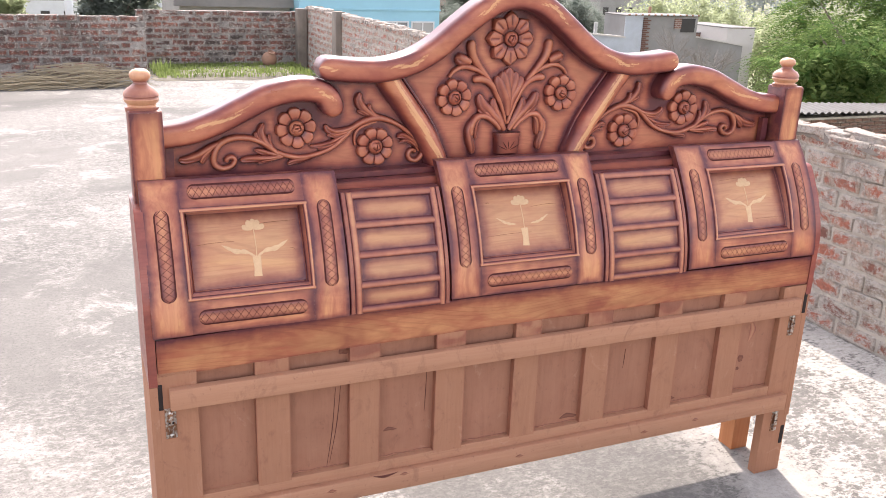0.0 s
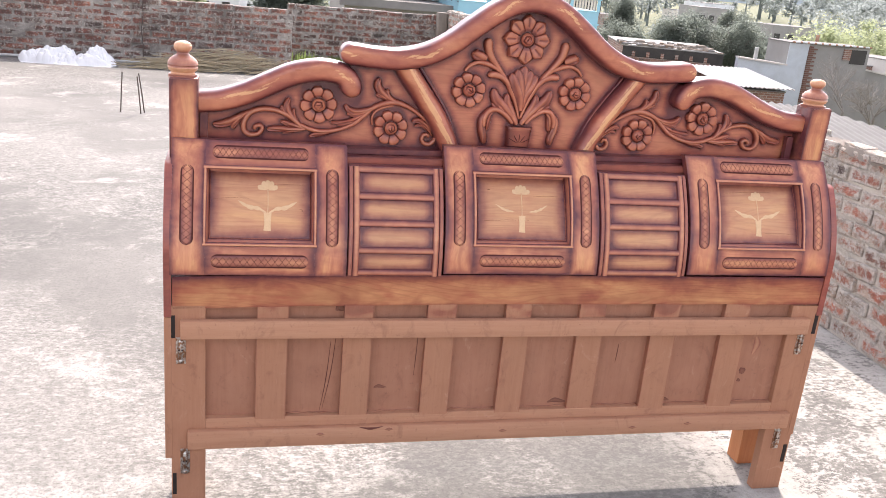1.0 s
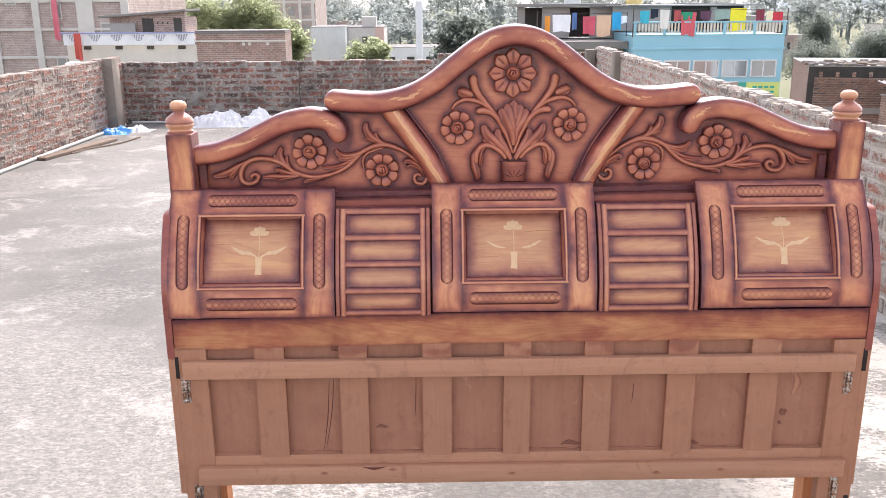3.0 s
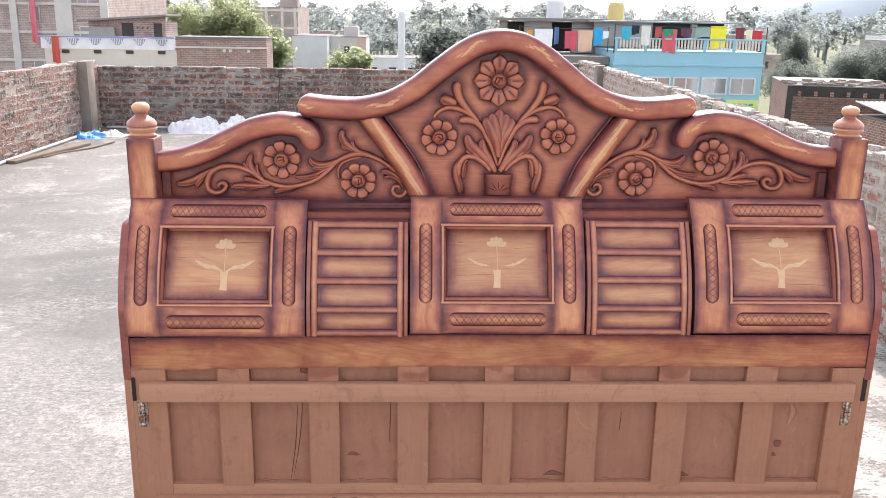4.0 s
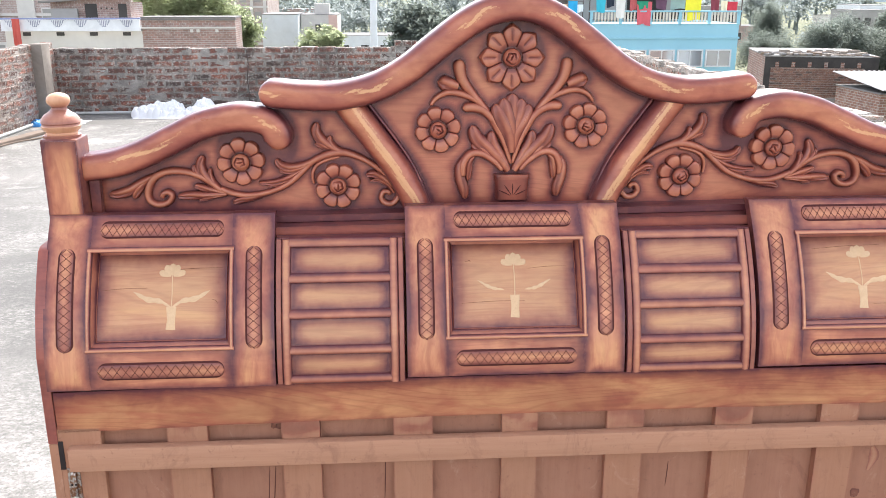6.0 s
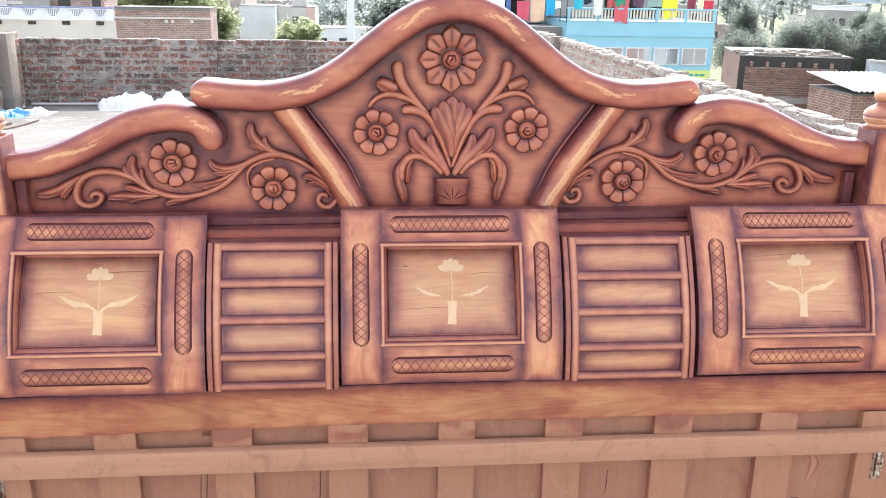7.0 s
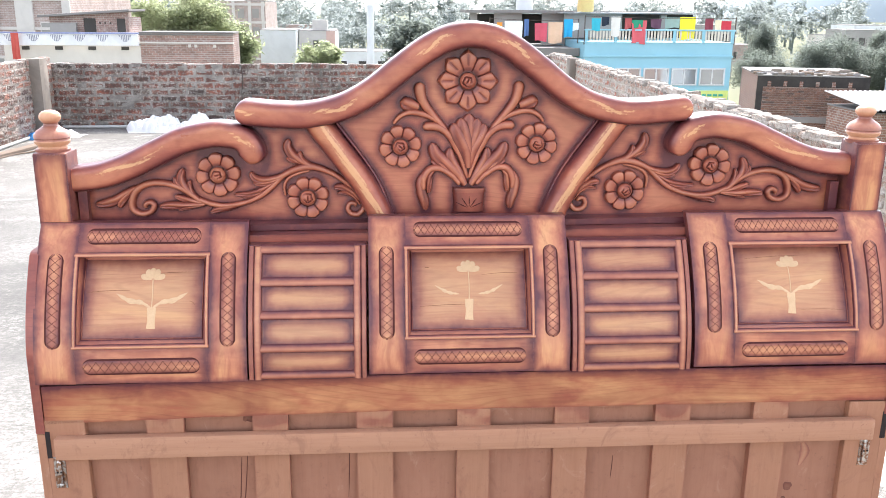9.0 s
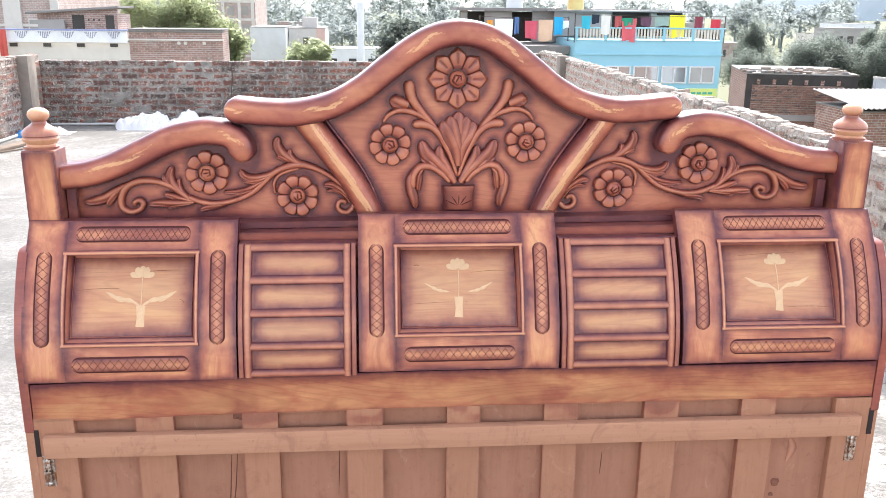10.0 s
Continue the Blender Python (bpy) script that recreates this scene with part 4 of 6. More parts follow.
    for tx, tz, h in ((-0.026, 0.9665, 0.0050), (0.026, 0.9665, 0.0050), (-0.013, 0.978, 0.0062), (0.0125, 0.978, 0.0062), (0.0, 0.981, 0.0060)):
        rs.append(ribbon([(cx + tx * 0.1, 0.9605 + dz), (cx + tx * 0.62, 0.9600 + dz + (tz - 0.960) * 0.45), (cx + tx, tz + dz)], [0.003, h * 0.95, h * 1.15, h * 0.75], k, y0, 18, 6, 0.001, (False, True), mark=False, edge=0))
    for sx in (-1, 1):
        pts = [(cx, 0.902 + dz), (cx + sx * 0.022, 0.914 + dz), (cx + sx * 0.048, 0.918 + dz), (cx + sx * 0.076, 0.932 + dz)]
        if not ghost:
            rs.append(ribbon(pts, [0.0012, 0.0034, 0.0056, 0.0050, 0.0008], k, y0, 30, 4, 0.001, mark=False, edge=0, lobes=4))
        else:
            rs.append(ribbon(pts[1:], [0.001, 0.0032, 0.0034, 0.0005], k, y0, 26, 4, 0.001, mark=False, edge=0, lobes=4))
    carve("inlay", merge(rs), m_inlay, parent, "pale inlaid tulip in a vase")


# fine cracks and scratches of the fields, from the middle of each
MARRED = {"first": (((0.0, 0.968), (0.118, 0.972), 0.0008), ((0.098, 0.916), (0.110, 0.908), 0.0007), ((-0.12, 0.935), (-0.03, 0.938), 0.0004)),
          "second": (((-0.10, 0.966), (-0.088, 0.966), 0.0012), ((-0.11, 0.890), (0.02, 0.893), 0.0005), ((0.03, 0.952), (0.11, 0.955), 0.0005)),
          "third": (((-0.10, 0.975), (0.05, 0.981), 0.0005), ((0.02, 0.870), (0.12, 0.868), 0.0005))}


def rolled_panel(name, cx, half, dz, ghost=False, shift=0.0):
    """A rolled front panel: stiles, rails, a beaded opening with an inlaid field, and four lattice strips."""
    zs = edges(Z0 + dz, Z1 + dz, 34)
    ix, iz0, iz1 = 0.140, 0.831 + dz, 1.0145 + dz
    f = lambda x, z: roll(z, dz)
    x0, x1 = cx - half, cx + half
    # the field is the part that carries the others
    xs, zf = edges(cx - ix, cx + ix, 26), edges(iz0, iz1, 24)
    # sprayed edge and the recess's shadow line, both put into the rim colour
    pn = sheet("rolled_panel", xs, zf, lambda x, z: sunk(z, dz), lambda z: sunk(z, dz) + 0.010, m_inset, hb, lambda x, z: rim_stain_shade(x, z, cx - ix, cx + ix, iz0, iz1, 0.019, 0.017, 1.35), "rolled panel with an inlaid field, edges dark with sprayed stain and painted shade")
    for a, b in ((x0, cx - ix), (cx + ix, x1)):
        sheet("stile", edges(a, b, 14), zs, f, lambda z: roll(z, dz) + 0.026, m_panel_v, pn, lambda x, z: min(1, 0.85 * rim_stain_shade(x, z, a, b, Z0 + dz - 0.004, Z1 + dz + 0.004, 0.010, 0.010) + (0.26 * math.exp(-abs(x - cx + (ix if x < cx else -ix)) / 0.022) + 0.14) * math.exp(-((z - dz - 0.915) / 0.085) ** 4)))
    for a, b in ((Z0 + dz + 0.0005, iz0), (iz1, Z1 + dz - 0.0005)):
        sheet("rail", edges(cx - ix, cx + ix, 20), edges(a, b, 12), lambda x, z: roll(z, dz) + 0.0006, lambda z: roll(z, dz) + 0.0255, m_panel, pn, lambda x, z: min(1, 0.70 * rim_stain_shade(x, z, cx - ix, cx + ix, a, b, 0.016, 0.0060) + 0.10))
    b = 0.0046
    for pts in ([(cx - ix, iz0), (cx - ix, (iz0 + iz1) / 2), (cx - ix, iz1)], [(cx + ix, iz0), (cx + ix, (iz0 + iz1) / 2), (cx + ix, iz1)],
                [(cx - ix - b, iz0), (cx, iz0), (cx + ix + b, iz0)], [(cx - ix - b, iz1), (cx, iz1), (cx + ix + b, iz1)]):
        carve("bead", ribbon(pts, b, 0.0050, f, 26, 10, 0.010, edge=0.95, mark=False, power=2.6, body=0.04), m_slat, pn)
    # mitred mouldings sloping in from the bead to the field, with a thin round at their foot
    hx, hz, zm, wide = ix - 0.003, (iz1 - iz0) / 2 - 0.003, (iz0 + iz1) / 2, 0.0105
    for along, sg in ((1, 1), (1, -1), (0, 1), (0, -1)):
        V, S, n, m = [], [], 20, 9
        for i in range(n):
            u = -1 + 2 * i / (n - 1)
            for j in range(m):
                t = j / (m - 1)
                x, z = (cx + sg * (hx - wide * t), zm + u * (hz - wide * t)) if along else (cx + u * (hx - wide * t), zm + sg * (hz - wide * t))
                V.append((x, roll(z, dz) + 0.0022 + (sunk(z, dz) - roll(z, dz) - 0.0025) * min(1.0, t / 0.72) ** 1.3 - 0.0030 * math.sin(math.pi * max(0.0, (t - 0.72) / 0.28)), z))
                # recess shade and a pale edge line put into the slope's stain value
                S.append(min(1, 0.30 + 0.55 * t + 0.55 * math.exp(-((t - 0.70) / 0.12) ** 2) - 0.45 * math.exp(-((t - 0.86) / 0.06) ** 2) + 0.8 * (j == m - 1)))
        order_up = (along and sg > 0) or (not along and sg < 0)
        F = [(i * m + j, i * m + j + 1, (i + 1) * m + j + 1, (i + 1) * m + j) for i in range(n - 1) for j in range(m - 1)]
        mesh_ob("fillet", V, F if order_up else [tuple(reversed(q)) for q in F], m_slat, pn, "", S)
    mid = (ix + half) / 2 + 0.002
    for sx in (-1, 1):
        pill(cx + sx * mid - 0.0138, cx + sx * mid + 0.0140, 0.828 + dz, 1.018 + dz, dz, pn, True)
    pill(cx - 0.124, cx + 0.124, 0.7735 + dz, 0.8025 + dz, dz, pn, False)
    pill(cx - 0.123, cx + 0.123, 1.0375 + dz, 1.0620 + dz, dz, pn, False)
    inlay(cx + shift, dz, pn, ghost)
    y1 = lambda x, z: sunk(z, dz)
    for (xa, za), (xb, zb), w in MARRED.get(name, ()):
        mid = ((xa + xb) / 2 + 0.002, (za + zb) / 2 + 0.0015)
        carve("crack", ribbon([(cx + xa, za + dz), (cx + mid[0], mid[1] + dz), (cx + xb, zb + dz)], [0.0002, w * 0.7, 0.0002], 0.0006, y1, 16, 4, 0.001, mark=False), m_crack, pn, "fine dark crack in the wood")
    return pn


rolled_panel("first", XC - 0.7215, 0.225, -0.010, shift=0.018)
rolled_panel("second", XC - 0.008, 0.223, 0.0, True)
rolled_panel("third", XC + 0.7315, 0.233, 0.003)


def louvre(cx, half, dz):
    """A rolled panel of flat boards between half-round bars."""
    x0, x1, za, zb = cx - half, cx + half, Z0 - 0.004 + dz, 1.024 + dz
    f = lambda x, z: roll(z, dz) + 0.006
    bars = [za + 0.008, 0.814 + dz, 0.884 + dz, 0.951 + dz, zb - 0.008]
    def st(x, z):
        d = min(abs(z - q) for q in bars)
        # the boards' colour darkens towards each bar and both stiles
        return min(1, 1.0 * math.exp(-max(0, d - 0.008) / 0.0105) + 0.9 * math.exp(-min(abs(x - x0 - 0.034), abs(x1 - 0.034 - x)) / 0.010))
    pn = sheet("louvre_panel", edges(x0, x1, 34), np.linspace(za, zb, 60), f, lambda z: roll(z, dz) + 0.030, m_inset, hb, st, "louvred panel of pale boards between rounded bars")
    for q in bars:
        carve("slat", ribbon([(x0 + 0.026, q), (cx, q), (x1 - 0.026, q)], 0.0095, 0.0085, f, 24, 12, 0.004, (False, False), 2.4, edge=0.95, mark=False, body=0.28, fade=2.0), m_slat, pn)
    for sx, x in ((-1, x0 + 0.0205), (1, x1 - 0.0205)):
        carve("stile", ribbon([(x, za + 0.001), (x, (za + zb) / 2), (x, zb - 0.001)], 0.0092, 0.0100, f, 40, 12, 0.004, edge=0.85, mark=False, power=3.4, body=0.18, fade=2.4), m_slat, pn)
        e = x0 + 0.0058 if sx < 0 else x1 - 0.0058
        carve("edge_strip", ribbon([(e, za + 0.001), (e, (za + zb) / 2), (e, zb - 0.001)], 0.0062, 0.0070, f, 40, 8, 0.004, edge=0.7, mark=False, body=0.50, power=8, fade=5.0), m_slat, pn)
    return pn


louvre(XC - 0.3645, 0.1285, -0.004)
louvre(XC + 0.3555, 0.1355, 0.002)

# the side boards, whose front edge follows the roll
for sx, xa, xb in ((-1, -0.972, -0.953), (1, 0.960, 0.979)):
    part("side_board", box(xa, xb, -0.003, 0.215, 0.20, 0.618, 0.001, 1), m_raw, hb, "raw lower side board")
    zz = list(np.linspace(0.62, Z0, 4)) + list(np.linspace(Z0, 1.005, 14))[1:]
    prof = [(max(-0.004, roll(z) + 0.004), z) for z in zz]
    prof = [(-0.004, 0.62)] + prof[1:] + [(roll(1.01) + 0.012, 1.012), (0.215, 1.014), (0.215, 0.62)]
    bm = bmesh.new()
    vs = [bm.verts.new((xa, y, z)) for y, z in prof]
    face = bm.faces.new(vs)
    ex = bmesh.ops.extrude_face_region(bm, geom=[face])
    bmesh.ops.translate(bm, verts=[v for v in ex["geom"] if isinstance(v, bmesh.types.BMVert)], vec=(xb - xa, 0, 0))
    sb = part("side_board", bm, m_board, hb, "curved side board")
    at = sb.data.attributes.new("stain", "FLOAT", "POINT")
    at.data.foreach_set("value", [0.55 if v.co.z > 0.55 else 0.05 for v in sb.data.vertices])

# the lower carcass
# the beam's colour is darker along its top edge, its foot and both ends
beam = sheet("beam", np.linspace(-0.951, 0.958, 90), edges(0.656, 0.744, 12), lambda x, z: -0.002, 0.03, m_beam, hb,
             lambda x, z: min(1, 1.0 * math.exp(-(0.744 - z) / 0.012) + 0.3 * math.exp(-(z - 0.656) / 0.004) + 0.35 * math.exp(-min(x + 0.951, 0.958 - x) / 0.02) + 0.30 * max(0.0, noise.noise(Vector((x * 7, 2, z * 16))))), "finished cross beam with broad grain")
for v in beam.data.vertices:          # bent down at its left end to fit the camera's view; lower edge uneven
    q = max(0.0, -v.co.x - 0.10) / 0.85
    v.co.z += -0.013 * q ** 1.3 + (0.744 - v.co.z) / 0.088 * 0.0025 * noise.noise(Vector((v.co.x * 9, 0, 3)))
part("back_panel", box(-0.940, 0.950, 0.19, 0.206, 0.235, 1.05), m_ply, hb, "plain back board", False)
part("plywood_panel", box(-0.935, 0.950, 0.017, 0.025, 0.24, 0.67), m_ply, hb, "dusty brown plywood panel", False)
for xa, xb in ((-0.735, -0.653), (-0.503, -0.424), (-0.272, -0.190), (-0.045, 0.031), (0.179, 0.259), (0.413, 0.495), (0.645, 0.728)):
    q = random.uniform(-0.001, 0.001)
    # darker along both long edges; blotched by overspray near the top
    sheet("batten", edges(xa, xb, 9), np.linspace(0.312, 0.656, 44), lambda x, z: -0.001 + q, 0.018, m_raw, hb,
          lambda x, z: min(1, 0.30 * (min(x - xa, xb - x) < 0.002) + 0.9 * max(0.0, 0.35 + 1.9 * noise.noise(Vector((x * 22, q * 900, z * 26)))) * min(1, max(0, (z - 0.618) / 0.012))))
for x, z0, z1, lean in ((-0.520, 0.330, 0.556, 0.030), (-0.534, 0.305, 0.540, 0.026), (-0.290, 0.43, 0.556, 0.004), (0.325, 0.46, 0.52, 0.003)):
    carve("scratch", ribbon([(x - lean, z0), (x - lean * 0.35, (z0 + z1) / 2), (x, z1)], [0.0004, 0.0013, 0.0006], 0.0008, 0.0168, 16, 4, 0.001, mark=False), m_dark, hb, "dark scratch in the plywood")
for xa, xb in ((-0.651, -0.505), (-0.422, -0.274), (-0.188, -0.047), (0.033, 0.177), (0.261, 0.411), (0.497, 0.643), (0.730, 0.872)):
    pts = [(xa + (xb - xa) * i / 6, 0.320 + 0.0016 * math.sin(i * 2.7 + xa * 40)) for i in range(7)]
    carve("putty_line", ribbon(pts, [0.0012, 0.0024, 0.0010, 0.0020, 0.0014], 0.0022, 0.016, 24, 4, 0.001, mark=False), m_raw_h, hb, "rough pale line of filler along a panel's foot")
for x, z, w, h in ((0.154, 0.335, 0.030, 0.010), (0.505, 0.331, 0.018, 0.009), (0.759, 0.419, 0.005, 0.016), (-0.388, 0.395, 0.018, 0.007), (0.752, 0.390, 0.006, 0.007), (-0.512, 0.634, 0.012, 0.014)):
    carve("smudge", ribbon([(x - w, z - 0.3 * h), (x - 0.3 * w, z + 0.4 * h), (x + 0.4 * w, z), (x + w, z - 0.2 * h)], [h * 0.2, h * 0.8, h * 0.55, h * 0.1], 0.0006, 0.0168, 16, 6, 0.001, mark=False), m_smudge, hb, "dark smudge on the plywood")
carve("smudge", ribbon([(0.783, 0.540), (0.790, 0.515), (0.780, 0.480)], [0.006, 0.013, 0.004], 0.0006, 0.0168, 16, 6, 0.001, mark=False), m_raw_h, hb, "pale rubbed patch on the plywood")
carve("crack", ribbon([(-0.445, 0.2885), (-0.413, 0.283), (-0.378, 0.2885)], [0.0005, 0.0042, 0.0005], 0.0008, -0.0220, 12, 4, 0.001, mark=False), m_dark, hb, "dark split along the ledger strip")
for x, z in ((-0.555, 0.270), (0.395, 0.258), (-0.02, 0.262), (0.58, 0.265), (-0.36, 0.279), (0.12, 0.591), (-0.56, 0.585)):
    carve("knot", ribbon([(x - 0.012, z), (x, z + 0.001), (x + 0.012, z)], [0.0004, 0.0052, 0.0004], 0.0012, -0.0228, 12, 6, 0.001, mark=False), m_ply, hb, "dark knot in the ledger strip")
part("end_stile", box(-0.956, -0.867, -0.002, 0.03, 0.0, 0.652, 0.0015, 1), m_raw, hb, "dusty raw end stile running down as a leg")
part("end_stile", box(0.874, 0.974, -0.002, 0.03, 0.0, 0.652, 0.0015, 1), m_raw, hb, "dusty raw end stile running down as a leg")
part("base_rail", box(-0.867, 0.874, -0.0015, 0.02, 0.232, 0.318, 0.001, 1), m_raw_h, hb)
part("cleat", box(-0.930, 0.930, -0.024, 0.0, 0.564, 0.615, 0.003, 2), m_raw_h, hb, "raw ledger strip nailed across")
part("cleat", box(-0.913, 0.938, -0.022, 0.0, 0.234, 0.289, 0.004, 2), m_raw_h, hb, "raw ledger strip nailed across")
part("leg", box(-0.950, -0.880, 0.145, 0.212, 0.0, 0.24, 0.002, 1), m_leg, hb, "raw orange rear leg")
part("leg", box(0.905, 0.972, 0.145, 0.212, 0.0, 0.24, 0.002, 1), m_leg, hb, "raw orange rear leg")
# slots are black plates standing slightly proud, in place of shaded recesses
for x0, x1, z0, z1 in ((-0.954, -0.944, 0.560, 0.624), (0.958, 0.970, 0.558, 0.626), (-0.953, -0.943, 0.085, 0.152), (0.955, 0.968, 0.100, 0.164)):
    part("slot", box(x0, x1, -0.0035, 0.0, z0, z1), m_slot_shade, hb, "black plate standing in for a shaded mortise slot", False)
for x, z0, z1 in ((-0.930, 0.486, 0.562), (0.924, 0.488, 0.562), (-0.920, 0.150, 0.228), (0.921, 0.152, 0.226)):
    br = part("bracket", box(x - 0.0125, x + 0.0125, -0.0045, 0.0, z0, z1, 0.0008, 1), m_zinc, hb, "rusty zinc bed-hook plate")
    part("hook", box(x - 0.006, x + 0.006, -0.010, -0.004, z0 + 0.012, z1 - 0.010, 0.003, 2), m_zinc, br)
    for dz in (0.012, 0.068):
        V, F = lathe([(0.0055, 0.0), (0.0055, 0.003), (0.003, 0.005), (0.0005, 0.0052)], 12)
        mesh_ob("screw", [(x + a, -0.0045 - c, z0 + dz - 0.004 + b) for a, b, c in V], [tuple(reversed(f)) for f in F], m_zinc, br)
    for dx in (-0.004, 0.004):
        V, F = lathe([(0.0022, 0.0), (0.0022, 0.001)], 10)
        mesh_ob("hole", [(x + dx + a, -0.0101 - c, (z0 + z1) / 2 + 0.004 + b) for a, b, c in V], [tuple(reversed(f)) for f in F], m_slot_shade, br)


# ---- parapet walls ----
BRICK = {}


def brick_mesh(seed, mat, length=0.215, depth=0.125, height=0.068):
    key = (seed, mat.name, round(length, 3))
    if key not in BRICK:
        rng = random.Random(seed)
        bm = box(-length / 2, length / 2, -depth / 2, depth / 2, -height / 2, height / 2)
        es = [e for e in bm.edges]
        bmesh.ops.bevel(bm, geom=es, offset=0.006, segments=1, affect="EDGES")
        big = [f for f in bm.faces if abs(f.normal.y) > 0.9]
        bmesh.ops.inset_individual(bm, faces=big, thickness=min(0.022, length * 0.3))
        bm.verts.index_update()
        heart = {v.index for f in big for v in f.verts}
        for v in bm.verts:
            v.co += Vector((rng.uniform(-1, 1), rng.uniform(-1, 1), rng.uniform(-1, 1))) * 0.003
        me = bpy.data.meshes.new("brick")
        bm.to_mesh(me)
        me.attributes.new("stain", "FLOAT", "POINT").data.foreach_set("value", [1.0 if i in heart else 0.0 for i in range(len(me.vertices))])
        bm.free()
        me.materials.append(mat)
        BRICK[key] = me
    return BRICK[key]


def brick_wall(name, p0, p1, courses, mat, label, near=None, z0=0.0, pitch=0.081, thick=0.115, mortar=None):
    """A half-brick parapet from p0 to p1: a mortar core with every brick proud of it. near: the stretch along it whose bricks stand as parts."""
    d = Vector((p1[0] - p0[0], p1[1] - p0[1], 0))
    ln, ang = d.length, math.atan2(d.y, d.x)
    d.normalize()
    h = courses * pitch
    core = part(name, box(0, ln, -thick / 2, thick / 2, 0, h - 0.012), mortar or m_mortar_d, None, "", False)
    core.matrix_world = Matrix.Translation((*p0, z0)) @ Matrix.Rotation(ang, 4, "Z")
    tagged(core, label, "wall", kind="structure")
    rng = random.Random(name)
    rest_v, rest_f, rest_s = [], [], []
    todo = []
    for c in range(courses):
        x = -0.115 * (c % 2)
        while x < ln - 0.06:
            a, b = max(0, x), min(ln, x + 0.218)
            if b - a > 0.06:
                todo.append((c, a, b))
            x += 0.230
    for c, a, b in todo:
        mid = (a + b) / 2
        full = b - a > 0.2
        me = brick_mesh(rng.randrange(5), mat, 0.215 if full else round(b - a - 0.003, 2))
        m = Matrix.Translation((mid, rng.uniform(-0.008, 0.005), (c + 0.5) * pitch + rng.uniform(-0.006, 0.006))) @ Euler((rng.uniform(-0.03, 0.03), rng.uniform(-0.03, 0.03), rng.uniform(-0.03, 0.03))).to_matrix().to_4x4() @ Matrix.Diagonal((rng.uniform(0.94, 1.04), 1, rng.uniform(0.96, 1.12), 1))
        if near is None or near[0] <= mid <= near[1]:
            ob = new("brick", me)
            ob.parent = core
            ob.matrix_local = m
        else:
            o = len(rest_v)
            rest_v += [tuple(m @ v.co) for v in me.vertices]
            rest_f += [tuple(o + i for i in f.vertices) for f in me.polygons]
            rest_s += [q.value for q in me.attributes["stain"].data]
    if rest_v:
        ob = mesh_ob("brickwork", rest_v, rest_f, mat, core, "", rest_s, smooth=False)
        tagged(ob, "further courses of the same brickwork", kind="stuff")
    return core


brick_wall("wall_north", (-4.45, 9.80), (-0.13, 9.95), 10, m_brick, "sooty old brick parapet with smeared mortar")
brick_wall("wall_recess", (-0.13, 11.30), (2.25, 11.30), 10, m_brick, "dark mossy brick parapet behind the grass")
brick_wall("wall_west", (-4.55, 3.0), (-4.45, 9.74), 11, m_brick_w, "pale red brick parapet", near=(0.2, 6.6), thick=0.117, mortar=m_mortar_w)
brick_wall("wall_east", (2.06, -1.5), (2.32, 11.22), 11, m_brick_l, "crumbling brick parapet with worn mortar", near=(0.9, 6.8), thick=0.104, mortar=m_mortar)
tagged(part("wall_south", box(-4.75, 2.55, -7.1, -6.98, 0, 0.9), m_mortar, None, smooth=False), "plain parapet", "wall", kind="structure")
tagged(part("wall_west_end", box(-4.66, -4.50, -6.98, 2.96, 0, 0.88), m_mortar, None, smooth=False), "plain parapet", "wall", kind="structure")
tagged(part("wall_east_end", box(1.94, 2.06, -6.98, -1.52, 0, 0.88), m_mortar, None, smooth=False), "plain parapet", "wall", kind="structure")
tagged(part("pilaster", box(-4.42, -4.27, 9.05, 9.30, 0, 0.90, 0.008), m_cement), "cracked cement pilaster against the brick parapet", "pillar")
tagged(part("pilaster", box(2.14, 2.26, 9.2, 9.4, 0, 0.93, 0.008), m_cement), "cracked cement pilaster against the brick parapet", "pillar")
tagged(part("pilaster", box(2.10, 2.24, 11.05, 11.22, 0, 0.86, 0.008), m_cement), "cement corner pier of the parapet", "pillar")

# added rod that stands in for an upright crack line in the wall
V, F = tube([(-2.02, 9.795, 0.78), (-2.01, 9.79, 0.60), (-2.03, 9.792, 0.42), (-2.015, 9.79, 0.22), (-2.02, 9.793, 0.04)], 0.006, 5)
tagged(mesh_ob("wall_crack_line", V, F, m_rust), "thin dark rod standing in for an upright crack line in the parapet", "steel bar")

# rough mortar capping on the east parapet, with broken bricks bedded in it
V, F = [], []
rng = random.Random(5)
n = 420
for i in range(n):
    t = i / (n - 1)
    x, y = 2.06 + 0.26 * t, -1.5 + 12.72 * t
    h = 0.884 + 0.016 * noise.noise(Vector((y * 3.1, 0, 4)))
    for dx, dz in ((-0.064, -0.03), (-0.052, 0.0), (-0.02, 0.010), (0.02, 0.010), (0.052, 0.0), (0.064, -0.03)):
        V.append((x + dx + rng.uniform(-0.008, 0.008), y, h + dz + rng.uniform(-0.009, 0.009)))
F = [(i * 6 + j, i * 6 + j + 1, (i + 1) * 6 + j + 1, (i + 1) * 6 + j) for i in range(n - 1) for j in range(5)]
m_cap = plain("pale_mortar_capping", (0.21, 0.175, 0.145), (0.11, 0.09, 0.075), 0.95, 9.0)
cap = tagged(mesh_ob("trim", V, F, m_cap), "broken pale mortar capping along the parapet", "trim", kind="structure")

V, F = [], []
for i in range(130):
    y = -1.3 + 12.3 * rng.random()
    x = 2.06 + 0.26 * (y + 1.5) / 12.72 + rng.uniform(-0.03, 0.03)
    me = brick_mesh(rng.randrange(5), m_brick_l)
